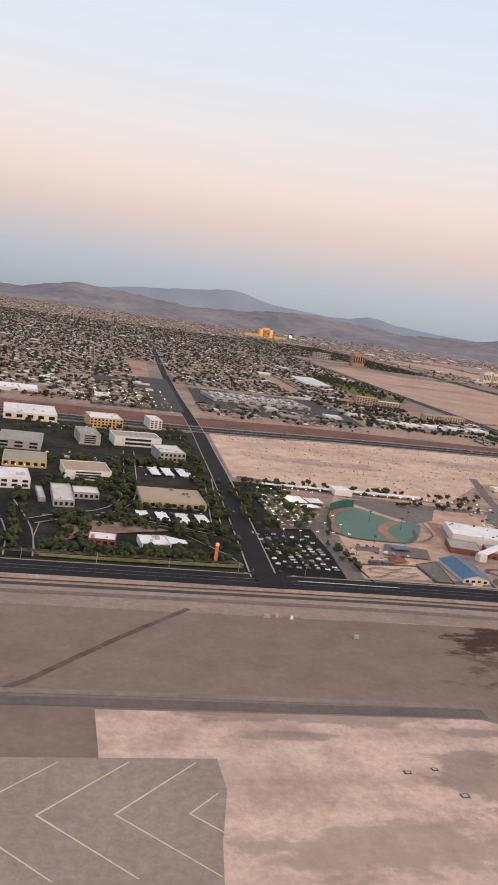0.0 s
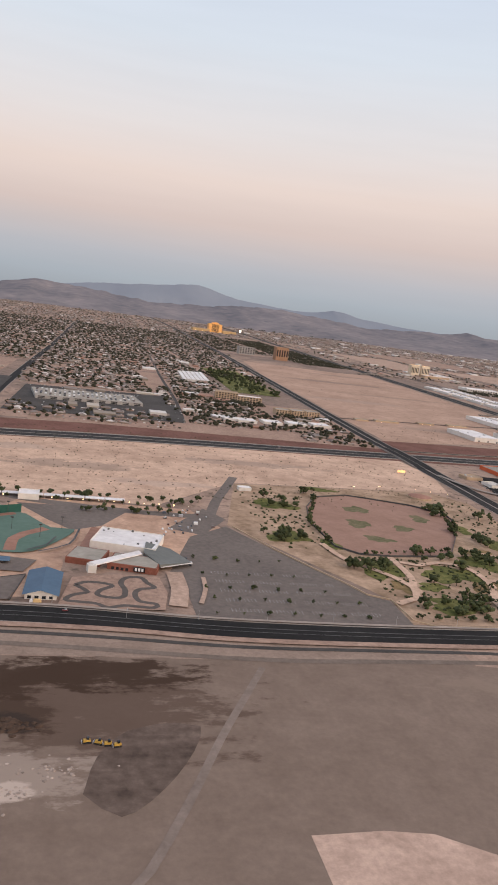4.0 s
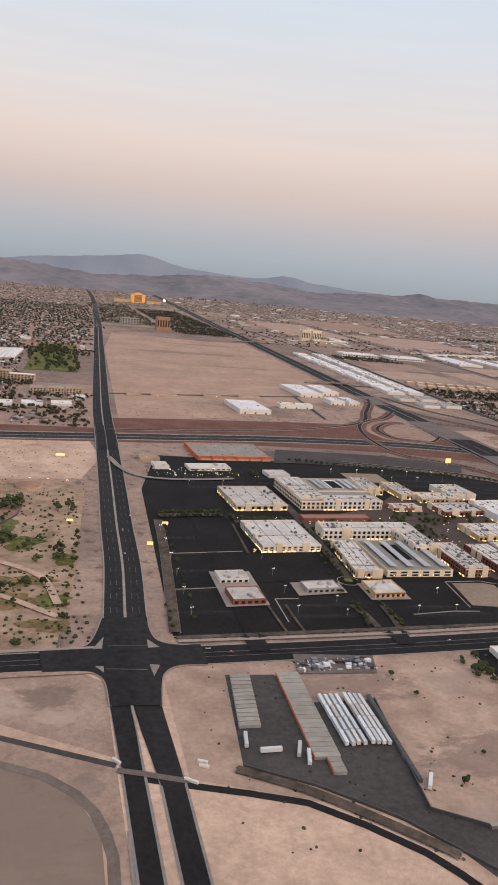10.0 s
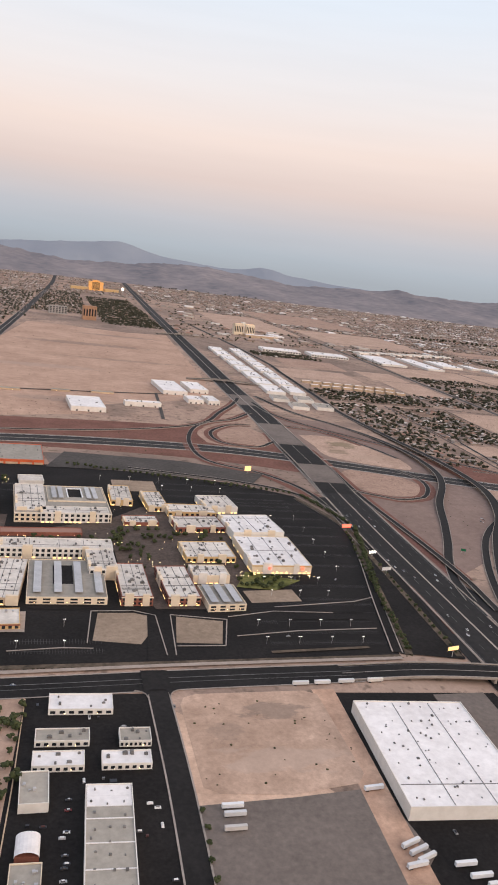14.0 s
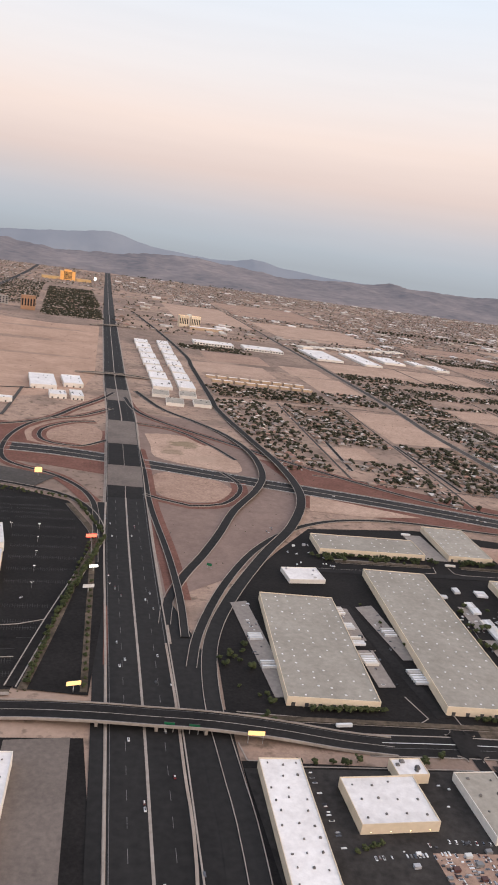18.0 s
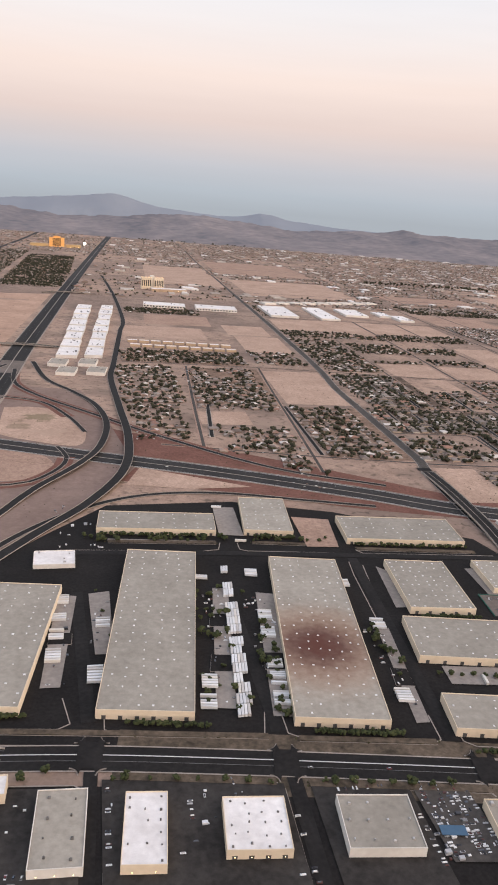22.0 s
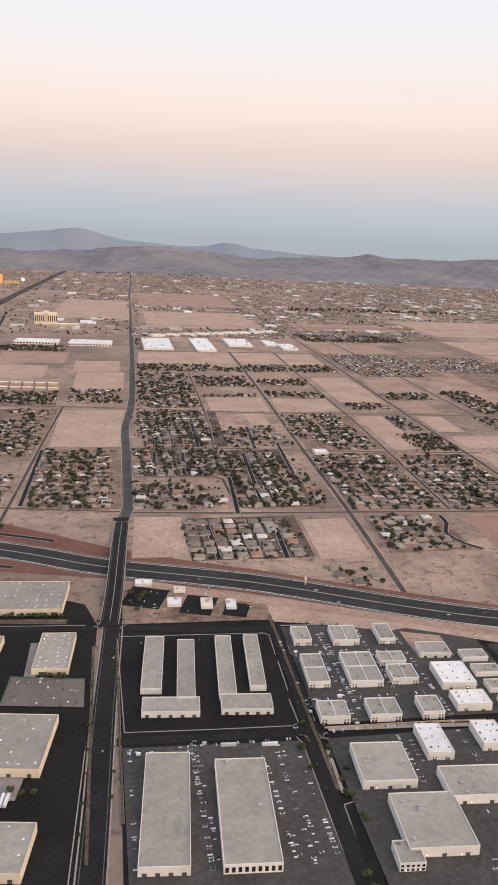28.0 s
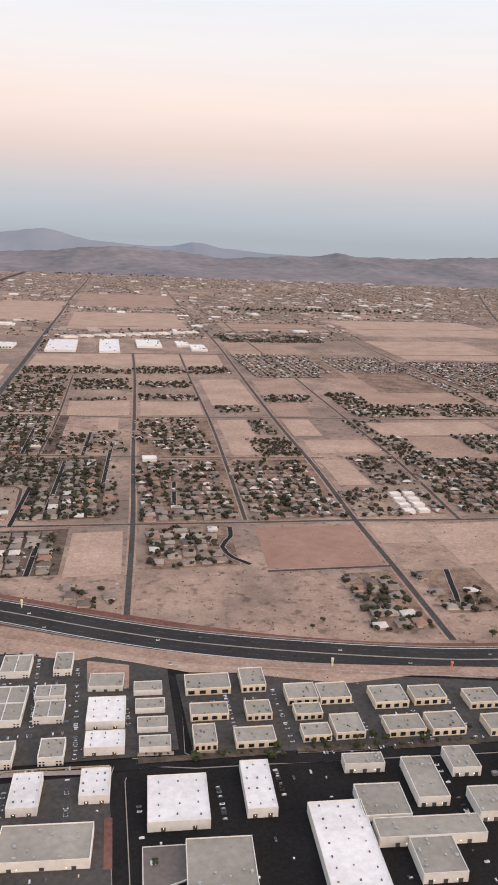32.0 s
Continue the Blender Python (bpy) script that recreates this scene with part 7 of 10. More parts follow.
for x, y, w, d in ((470, 730, 26, 8), (520, 742, 18, 8), (560, 748, 22, 8), (440, 724, 14, 8)):
    building("store", "low roadside building on the desert plain", x, y, w, d, 1.4, 2, TAN_WALL, GREY_ROOF, lamps=2, group="plain stores")
for x0, y0, w, d in ((1104, 1305, 48, 128), (1181, 1304, 33, 146), (1248, 1336, 42, 84), (1306, 1335, 22, 56), (1328, 1290, 26, 60)):
    building("warehouse", "broad white distribution warehouse", x0, y0, w, d, 3.2, -1, PALE_WALL, WHITE_ROOF, units=6, unit=M_VENT_DARK, size=1.6, group="distribution warehouses")
for x, y, w, d in ((907, 1308, 70, 42), (994, 1300, 69, 50)):
    building("warehouse", "long white warehouse with a stepped front", x, y, w, d, 4, -4, PALE_WALL, WHITE_ROOF, rows=1, cols=14, units=5, unit=M_VENT_DARK, size=1.4, group="long white warehouses")
for k in range(9):
    building("warehouse", "long pale warehouse roof", 1112 + 29 * k, 1424 + 11 * k, 25, 22, 3, 20, PALE_WALL, MALL_ROOF, units=0, group="far pale warehouses")
for k in range(9):
    building("apartment_building", "long low white-roofed apartment row", 838 + 14.4 * k, 946 - 1.5 * k, 12, 8, 2.6, -2, TAN_WALL, WHITE_ROOF, units=0, group="apartment rows")
    building("apartment_building", "long low white-roofed apartment row", 840 + 14.4 * k, 916 - 1.5 * k, 12, 8, 2.6, -2, TAN_WALL, WHITE_ROOF, units=0, group="apartment rows")
for k in range(4):
    for j in range(2):
        building("apartment_building", "small white-roofed apartment block", 1369 + 11 * j + 1.2 * k, 478 + 12 * k, 8, 6, 2.0, 0, PALE_WALL, WHITE_ROOF, units=0, group="white apartment blocks")
building("house_large", "large white-roofed house among trees", 1198, 622, 12, 10, 2.4, 0, PALE_WALL, WHITE_ROOF, category="house")

# the shopping centre
st = building("store", "home improvement store with an orange-red fascia", 480.5, 492, 51, 40, 2.6, 3, RED_FASCIA, GREY_ROOF, "store", grid=(7, 4), unit=M_VENT_DARK, size=0.7)
part("storefront", Geo().box(-25, 25, -20.9, -20.1, 0, 1.2), TAN_WALL, st, "tan lower storefront wall")
for i in range(6):
    part("pier", Geo().box(-24.6 + 8.6 * i, -23.4 + 8.6 * i, -21.2, -20.15, 0, 2.9), RED_FASCIA, st)
building("store", "white row of shops before the store", 459, 449, 27, 12, 1.6, 6, PALE_WALL, MALL_ROOF, units=4, rows=1, cols=8)
building("store", "small pad building with a tan roof", 424, 470, 13, 10, 1.8, 5, TAN_WALL, TAN_ROOF, units=3)
building("store", "small white pad building", 429, 450, 9, 12, 1.8, 5, PALE_WALL, MALL_ROOF, units=3)
MALL = dict(category="shop", unit=M_VENT_DARK, shop=True, seams=3, towers=2)
mall = "shopping centre block with a white roof and stucco front"
building("shopping_block", mall, 470, 381, 29, 36, 3, 4, TAN_WALL, MALL_ROOF, units=14, rows=1, cols=8, cornice=CREAM, lamps=4, **MALL)
building("shopping_block", mall, 468, 320, 28, 36, 3, 3, PALE_WALL, MALL_ROOF, units=12, rows=2, cols=10, cornice=CREAM, lamps=5, sides=True, **MALL)
building("parking_structure", "parking structure with arched cream facade", 516.4, 389, 48, 46, 5, 3, CREAM, GREY_ROOF, "parking structure", rows=2, cols=18, cornice=PALE_WALL, lamps=8, sides=True)
building("shopping_block", "white-roofed wing along the parking structure", 500.5, 391, 15, 44, 5.3, 3, PALE_WALL, MALL_ROOF, units=10, rows=1, cols=4, **MALL)
building("shopping_block", "white-roofed front wing of the parking structure", 523, 371, 34, 10, 5.3, 3, PALE_WALL, MALL_ROOF, units=8, rows=2, cols=12, **MALL)
building("store", "small white store at the lot edge", 500, 436, 14, 12, 2, 6, PALE_WALL, MALL_ROOF, units=3)
building("shopping_block", mall, 549.4, 411, 12, 28, 3, 0, OCHRE_WALL, MALL_ROOF, units=6, rows=1, cols=4, lamps=2, **MALL)
building("shopping_block", mall, 567.6, 402, 11.5, 28, 3, 4, OCHRE_WALL, MALL_ROOF, units=6, rows=1, cols=4, lamps=3, **MALL)
building("shopping_block", mall, 586, 388, 27, 14, 3, 2, OCHRE_WALL, MALL_ROOF, units=7, rows=1, cols=9, lamps=5, **MALL)
building("shopping_block", mall, 603.4, 401, 19, 22, 3.5, 6, PALE_WALL, MALL_ROOF, units=6, **MALL)
building("shopping_block", mall, 556.5, 370, 18, 11, 2, 4, BRICK_WALL, MALL_ROOF, units=5, lamps=4, **MALL)
building("shopping_block", mall, 586, 366, 26, 18, 3, 6, BRICK_WALL, MALL_ROOF, units=8, rows=1, cols=8, lamps=4, **MALL)
building("shopping_block", "long white upper-storey block with small windows", 514, 324.6, 49, 12, 5, 1, PALE_WALL, MALL_ROOF, units=14, rows=2, cols=20, **MALL)
building("shopping_block", "white corner block with a terrace", 532.5, 307, 12, 22, 5, 2, PALE_WALL, MALL_ROOF, units=8, rows=2, cols=5, sides=True, **MALL)
building("shopping_block", "low tan shop wing with a white roof", 494.6, 291, 12, 40, 3, -4, TAN_WALL, MALL_ROOF, units=10, rows=1, cols=5, lamps=4, sides=True, **MALL)
pk = building("parking_structure", "parking deck behind the arched facade", 524, 398, 30, 26, 5.4, 3, CREAM, GREY_ROOF, "parking structure")
# A dark slab on the deck gives the shade of the open well.
part("light_well", Geo().box(-4, 3, -6, 8, 5.4, 5.46), ASPHALT, pk, "dark slab standing in for a shaded light well")
part("well_rim", Geo().box(-4.6, -4, -6.6, 8.6, 5.4, 5.9).box(3, 3.6, -6.6, 8.6, 5.4, 5.9).box(-4, 3, 8, 8.6, 5.4, 5.9), WHITE_PAINT, pk)
for o in (-11.5, -8, 6.5, 10):
    part("shade_canopy", Geo().box(o - 1.2, o + 1.2, -10, 10, 6.3, 6.42).box(o - 0.1, o + 0.1, -9, -8.8, 5.4, 6.3).box(o - 0.1, o + 0.1, 8.8, 9, 5.4, 6.3), METAL, pk, "pale metal shade canopy")
pk = building("parking_structure", "open-deck parking structure with shade strips", 517.6, 291, 31, 38, 3, 0, CREAM, GREY_ROOF, "parking structure", rows=2, cols=6, lamps=5)
for i in range(4):
    part("shade_canopy", Geo().box(-13 + 8 * i, -10 + 8 * i, -16, 15, 4.0, 4.12).box(-11.6 + 8 * i, -11.4 + 8 * i, -14, -13.8, 3, 4).box(-11.6 + 8 * i, -11.4 + 8 * i, 13, 13.2, 3, 4), METAL, pk, "pale metal shade canopy")
# No opening here: the well's shade is laid on as a dark slab.
part("light_well", Geo().box(-5.4, 2.6, -6, 13, 3.0, 3.06), ASPHALT, pk, "dark slab standing in for a shaded light well")
building("shopping_block", "red brick shop block with a white roof", 544.4, 288, 12.5, 34, 4, 1, BRICK_WALL, MALL_ROOF, units=14, rows=2, cols=6, cornice=CREAM, lamps=4, sides=True, **MALL)
building("restaurant", "orange stucco restaurant with a white roof", 493.7, 257.4, 13.5, 13, 2.2, 3, OCHRE_WALL, MALL_ROOF, units=7, rows=1, cols=6, cornice=BRICK_WALL)
building("restaurant", "white-roofed restaurant pad building", 468, 261, 14.5, 8, 1.8, 4, GREY_WALL, MALL_ROOF, units=7, rows=1, cols=6)
building("restaurant", "red-fronted restaurant with a white roof", 435, 253, 13, 12, 2.2, 3, BRICK_WALL, MALL_ROOF, units=6, rows=1, cols=5)
building("restaurant", "white-roofed restaurant pad building", 434, 272, 12, 9, 1.8, 3, PALE_WALL, MALL_ROOF, units=5, rows=1, cols=5)
building("shopping_block", "red brick corner block with a white roof", 562.9, 287, 13.5, 32, 4, 3, BRICK_WALL, MALL_ROOF, units=10, rows=2, cols=6, cornice=CREAM, lamps=4, sides=True, **MALL)
building("shopping_block", mall, 579, 299, 16.5, 12, 4, 2, CREAM, MALL_ROOF, units=6, **MALL)
pk = building("parking_structure", "small parking deck with metal shade strips", 580, 276, 16, 19, 3, 4, CREAM, GREY_ROOF, "parking structure", rows=2, cols=4, lamps=3)
for i in range(3):
    part("shade_canopy", Geo().box(-6.6 + 5 * i, -3.6 + 5 * i, -8.5, 8.5, 3.9, 4.02).box(-5.2 + 5 * i, -5 + 5 * i, -7, -6.8, 3, 3.9).box(-5.2 + 5 * i, -5 + 5 * i, 7, 7.2, 3, 3.9), METAL, pk, "pale metal shade canopy")
building("department_store", "large white-roofed department store", 614, 362, 28, 27, 4.5, 6, PALE_WALL, WHITE_ROOF, units=10, **MALL)
dp = building("department_store", "large white-roofed store with a cream front", 615, 325, 29, 38, 4, 1, CREAM, WHITE_ROOF, units=16, cornice=OCHRE_WALL, lamps=6, **MALL)
for sx in (-6, 10):
    part("sign", Geo().tube(sx, -19.25, 2.4, 3.6, 0.7, 0.7, 12), SIGN_RED, dp, "round red lit sign")
building("shopping_block", mall, 583.5, 327, 24, 20, 3, 3, OCHRE_WALL, MALL_ROOF, units=10, rows=1, cols=9, lamps=5, **MALL)
building("shopping_block", "low terracotta-roofed shopping arcade", 507, 349, 38, 7, 2, 3, BRICK_WALL, TILE_ROOFS, lamps=5, category="shop")

# the business park south of the avenue
for x, y, w, d, roof in ((520.4, 201.5, 19, 8.5, WHITE_ROOF), (514.7, 185, 15, 6, GREY_ROOF), (513.5, 174.5, 13.8, 6.5, WHITE_ROOF), (535, 184, 9, 6.5, GREY_ROOF), (531.7, 173.8, 13.5, 6, WHITE_ROOF)):
    building("shop_unit", "small flat-roofed business unit", x, y, w, d, 1.8, -2, PALE_WALL, roof, units=5, unit=M_VENT_DARK, size=0.7, rows=1, cols=7, lamps=2, group="business units")
building("workshop", "grey-roofed workshop with cream walls", 507.4, 162.4, 7.3, 12.5, 2.5, 0, PALE_WALL, GREY_ROOF, units=3)
l7 = building("workshop", "long stepped workshop with grey roof panels", 525, 144, 11.7, 35, 3, -3, PALE_WALL, GREY_ROOF, grid=(3, 8), unit=M_VENT_DARK, size=0.6, rows=1, cols=3)
for k in range(4):
    part("roof_joint", Geo().box(-5.6, 5.6, -11 + 8 * k, -10.7 + 8 * k, 3.0, 3.12), WHITE_ROOF, l7)
part("white_roof", Geo().box(-5.5, 5.5, 9.4, 17.2, 2.9, 3.1), WHITE_ROOF, l7, "white coated end of the roof")
building("workshop", "grey-roofed workshop with cream walls", 506, 131, 7, 12.5, 2.5, -2, CREAM, GREY_ROOF, units=5)
bar = thing("barrel_shed", 506.4, 143.5, 0, -2, "white barrel-vaulted shed between workshops", "shed")
g = Geo()
for k in range(10):
    a0, a1 = math.pi * k / 10, math.pi * (k + 1) / 10
    g.face((-2.8 * math.cos(a0), -3.4, 1.4 + 1.5 * math.sin(a0)), (-2.8 * math.cos(a0), 3.4, 1.4 + 1.5 * math.sin(a0)), (-2.8 * math.cos(a1), 3.4, 1.4 + 1.5 * math.sin(a1)), (-2.8 * math.cos(a1), -3.4, 1.4 + 1.5 * math.sin(a1)))
part("roof", g, WHITE_ROOF, bar)
part("wall", Geo().box(-2.7, 2.7, -3.2, 3.2, 0, 1.5), BRICK_WALL, bar)

# warehouses beside the highway
building("warehouse", "huge white-roofed warehouse beside the highway", 623, 168, 37.5, 50, 4, -4, PALE_WALL, WHITE_ROOF, grid=(6, 7), unit=M_VENT_DARK, size=0.42, doors=0, units=24, seams=2)
building("warehouse", "narrow white-roofed warehouse with cream walls", 721, 160, 13.3, 52, 3.5, -4, CREAM, WHITE_ROOF, grid=(3, 10), unit=M_VENT_DARK, size=0.6)
building("warehouse", "white-roofed warehouse with lit cream front", 751, 166, 24, 20, 3.5, -1, CREAM, WHITE_ROOF, grid=(4, 3), unit=M_VENT_DARK, size=0.6, lamps=4)
building("warehouse", "white-roofed annex with cream walls", 764, 180, 10.5, 8, 3.5, -1, CREAM, WHITE_ROOF, units=4, unit=M_VENT_DARK)
building("warehouse", "grey-roofed warehouse with pale walls", 784.6, 163, 14, 28, 3, -2, PALE_WALL, GREY_ROOF, grid=(2, 4), unit=M_VENT_DARK, size=0.8, lamps=3)
building("warehouse", "white-roofed warehouse dotted with dark vents", 807.5, 160.5, 12, 26, 3.2, -5, CREAM, WHITE_ROOF, grid=(3, 6), unit=M_VENT_DARK, size=0.6, lamps=2)
building("warehouse", "square white-roofed warehouse with cream walls", 838, 158.7, 18, 19.5, 3.2, -5, CREAM, WHITE_ROOF, grid=(4, 5), unit=M_VENT_DARK, size=0.55, doors=4, lamps=4)
building("warehouse", "grey-roofed warehouse with pale walls", 873, 155.6, 21.5, 20, 3.2, -6, PALE_WALL, GREY_ROOF, grid=(4, 3), unit=M_VENT, size=0.7)
building("warehouse", "grey-roofed warehouse with cream walls", 911, 147, 10.5, 26, 3, -7, CREAM, GREY_ROOF, units=5)
building("warehouse", "small grey-roofed warehouse with cream walls", 940, 153, 12, 12, 2.6, -6, CREAM, GREY_ROOF, rows=1, cols=4)
cp = thing("carport", 894, 152, 0, -8, "blue-roofed carport over parked cars", "carport")
part("roof", Geo().box(-3.8, 3.8, -1.8, 1.8, 1.1, 1.25), BLUE_ROOF, cp)
for sx in (-3.4, 3.4):
    part("post", Geo().box(sx - 0.1, sx + 0.1, -0.1, 0.1, 0, 1.1), METAL, cp)

BIG = dict(unit=M_SKYLIGHT, size=0.68)
big = "large grey-roofed distribution warehouse with cream walls"
building("warehouse", big, 757.3, 260, 34.5, 86, 3.5, -7, CREAM, GREY_ROOF, grid=(7, 16), doors=7, **BIG)
building("warehouse", big, 818, 272, 33, 125, 3.5, -7, CREAM, GREY_ROOF, grid=(6, 22), doors=6, **BIG)
building("warehouse", "large grey-roofed warehouse with a rust-stained roof", 885, 262, 33, 125, 3.5, -8, CREAM, STAINED_ROOF, grid=(8, 22), doors=6, **BIG)
building("warehouse", "small white-roofed office by the ramp", 775, 331, 19, 15, 2, 2, PALE_WALL, WHITE_ROOF, units=4)
mid = "long grey-roofed warehouse with cream walls"
building("warehouse", mid, 826, 372.5, 62, 23, 3.2, -4, CREAM, GREY_ROOF, grid=(10, 4), doors=12, **BIG)
building("warehouse", mid, 887, 382, 26.5, 48, 3.2, -6, CREAM, GREY_ROOF, grid=(5, 8), doors=6, **BIG)
building("warehouse", mid, 958.4, 360, 65, 31, 3.2, -5, CREAM, GREY_ROOF, grid=(12, 5), doors=12, **BIG)
building("warehouse", mid, 948, 296, 30, 48, 3.2, -6, CREAM, GREY_ROOF, grid=(7, 10), doors=5, **BIG)
building("warehouse", mid, 988, 304, 15, 30, 3, -5, CREAM, GREY_ROOF, grid=(4, 8), doors=2, **BIG)
building("warehouse", mid, 955.4, 246, 69, 31, 3.2, -9, CREAM, GREY_ROOF, grid=(14, 5), doors=10, **BIG)
building("warehouse", mid, 951, 196.5, 72, 20, 3.2, -9, CREAM, GREY_ROOF, grid=(14, 4), doors=12, **BIG)
unit_label = "low grey-roofed business unit row with pale walls"
for x, y, w, d in ((1029.5, 291, 8.5, 42), (1043, 285, 7.5, 46), (1034.3, 258.6, 22.5, 10), (1060, 286, 7.2, 47), (1073, 288, 6.6, 42), (1064, 257, 20.3, 10.5)):
    building("business_row", unit_label, x, y, w, d, 2.4, -6, PALE_WALL, GREY_ROOF, "building", grid=(2, max(2, int(d / 4))), unit=M_VENT_DARK, size=0.35, doors=5 if w > 15 else 0, group="business rows")
building("warehouse", "long grey-roofed warehouse with ribbed walls", 1027.8, 203, 15.3, 51, 3.5, -6, PALE_WALL, GREY_ROOF, grid=(3, 10), unit=M_VENT, size=0.5, doors=4, rows=0)
building("warehouse", "long plain grey-roofed warehouse", 1052.9, 198.5, 17.5, 47, 3.5, -5, PALE_WALL, GREY_ROOF, rows=1, cols=9, units=3)
building("office_wing", "two-storey white office wing of the workshop", 1098, 173.5, 8, 9, 3.2, -5, PALE_WALL, GREY_ROOF, rows=2, cols=5, units=3, unit=M_VENT_DARK, size=0.5, lamps=2)
small = "grey-roofed flex building with white walls"
FLEX = ((1098.6, 306, 8, 12.5, 2.6), (1118.8, 304.5, 12, 13.5, 2.6), (1138.3, 304, 7.5, 14, 2.6), (1097.2, 276.7, 9, 22, 2.6), (1117.4, 275.4, 13.9, 23, 2.6), (1133.7, 282.2, 11.6, 8, 2.4), (1133.9, 269.5, 11.4, 11, 2.6),
        (1096.4, 246.8, 11.6, 10.5, 2.6), (1116.6, 246, 12.4, 11, 2.6), (1136, 245.3, 8.8, 11, 2.6))
for x, y, w, d, h in FLEX:
    f = building("flex_building", small, x, y, w, d, h * 1.25, -4, PALE_WALL, GREY_ROOF, "building", units=8, unit=M_VENT_DARK, size=0.4, trim=WHITE_PAINT, group="flex buildings")
    if w > 10:
        part("party_wall", Geo().box(-0.14, 0.14, -d / 2 + 0.25, d / 2 - 0.25, h * 1.25, h * 1.25 + 0.4), WHITE_PAINT, f)
    if d > 15:
        part("party_wall", Geo().box(-w / 2 + 0.25, w / 2 - 0.25, -0.14, 0.14, h * 1.25, h * 1.25 + 0.43), WHITE_PAINT, f)
    for o in (-w / 2 + 0.9, -w / 2 + 2.1, w / 2 - 2.1, w / 2 - 0.9):
        part("window", M_WINDOW, None, f, at=place(o, -d / 2, 0.15, 0, 0.75, 1, 0.8))
        part("window", M_WINDOW, None, f, at=place(o, -d / 2, 1.5, 0, 0.7, 1, 0.5))
FLEX_TAN = ((1233.8, 268, 12.6, 11, 2.8), (1247.2, 266.6, 13, 11, 2.8), (1269, 261, 14.2, 12, 2.8), (1285.7, 260, 13.8, 9.6, 2.8), (1307, 254.5, 13, 10, 2.8), (1233.5, 256, 10.9, 7.4, 2.6), (1246, 244.3, 11.5, 12, 2.8),
            (1268, 241.6, 15, 9.7, 2.8), (1284.5, 240.6, 13.5, 11, 2.8), (1233, 242.5, 10.9, 7.5, 2.6), (1305, 237, 10, 10, 2.8), (1197, 280.3, 18.5, 11, 2.8), (1195, 261.4, 14.9, 8, 2.6), (1191, 245.5, 8.6, 12, 2.8),
            (1209.5, 243, 15, 9, 2.6), (1214.2, 259.5, 10.1, 9.5, 2.6), (1216, 280.8, 10.2, 13.5, 3), (1326, 250, 13, 10, 2.8), (1324, 233, 12, 10, 2.8), (1345, 246, 13, 10, 2.8))
for x, y, w, d, h in FLEX_TAN:
    building("flex_building", "grey-roofed flex building with cream walls", x, y, w, d, h * 1.15, -3, CREAM, GREY_ROOF, "building", units=6, unit=M_VENT_DARK, size=0.5, trim=PALE_WALL, group="cream flex buildings", rows=1, cols=4)
for y in (281.4, 269, 256.7, 245):
    building("flex_building", "narrow grey-roofed unit with pale walls", 1172.6, y, 11.6, 7, 2.4, -4, PALE_WALL, GREY_ROOF, "building", units=3, unit=M_VENT_DARK, size=0.5, group="narrow units")
building("flex_building", small, 1156, 288, 14, 10, 2.6, -6, PALE_WALL, GREY_ROOF, "building", units=4, unit=M_VENT_DARK, size=0.5, doors=3)
for x, y, w, d in ((1155.5, 266, 14.6, 16.5), (1154.6, 247.5, 14.4, 10), (1128.3, 224.2, 9.8, 17), (1151, 225, 10, 13.8), (1177.6, 213.5, 20, 22), (1205, 216, 10, 24), (1226.7, 184, 18, 40)):
    building("warehouse", "white-roofed warehouse dotted with vents", x, y, w, d, 3.5, -4, PALE_WALL, WHITE_ROOF, grid=(3, max(3, int(d / 5))), unit=M_VENT_DARK, size=0.55, doors=2, lamps=2, group="white vent warehouses")
for x, y, w, d in ((1104.7, 214, 19, 20.5), (1110.5, 185, 22, 24), (1136, 200, 28, 15), (1187.2, 184, 20.4, 20), (1244.9, 223, 14.5, 6), (1244.2, 202.3, 16, 15), (1255, 188.5, 35, 8.5), (1252.5, 177, 13.8, 14.5), (1263, 210.8, 11, 21), (1280.6, 218.7, 10.5, 12), (1280, 197, 10.8, 12.4), (1304, 212, 16, 14), (1310, 190, 20, 18)):
    building("warehouse", "grey-roofed workshop building with pale walls", x, y, w, d, 3.6, -5, PALE_WALL, GREY_ROOF, units=9, unit=M_VENT, size=0.6, doors=3, lamps=2, group="cream workshops")
for x, y, w, d, roof in ((1030, 372, 9, 6, WHITE_ROOF), (1044, 348, 7, 8, WHITE_ROOF), (1060, 345, 6, 10, CREAM), (1048, 362, 6, 5, CREAM), (1072, 343, 5, 9, WHITE_ROOF)):
    building("store", "small white-roofed shop beside the bridge", x, y, w, d, 1.6, -5, PALE_WALL, roof, units=2, group="bridge shops")

# ---- trees ----


def crown_mesh(seed, h, spread, n):
    rng = random.Random(seed)
    g = Geo()
    for _ in range(n):
        a, r = rng.uniform(0, 6.283), spread * math.sqrt(rng.random())
        g.clump(r * math.cos(a), r * math.sin(a), h * rng.uniform(0.42, 0.95) * (1.02 - 0.25 * r / spread), spread * rng.uniform(0.38, 0.6), rng)
    return g.mesh("crown", LEAVES)


def trunk_mesh(seed, h):
    rng = random.Random(seed)
    g = Geo().tube(0, 0, 0, h * 0.5, h * 0.045, h * 0.03, 6)
    for _ in range(3):
        a, k = rng.uniform(0, 6.283), h * 0.25
        g.tube(k * 0.4 * math.cos(a), k * 0.4 * math.sin(a), h * 0.4, h * 0.7, h * 0.02, h * 0.01, 5)
    return g.mesh("trunk", TRUNK)


CROWNS = [crown_mesh(20 + i, 2.0, s, n) for i, (s, n) in enumerate(((0.95, 11), (0.8, 9), (1.15, 13), (0.7, 8)))]
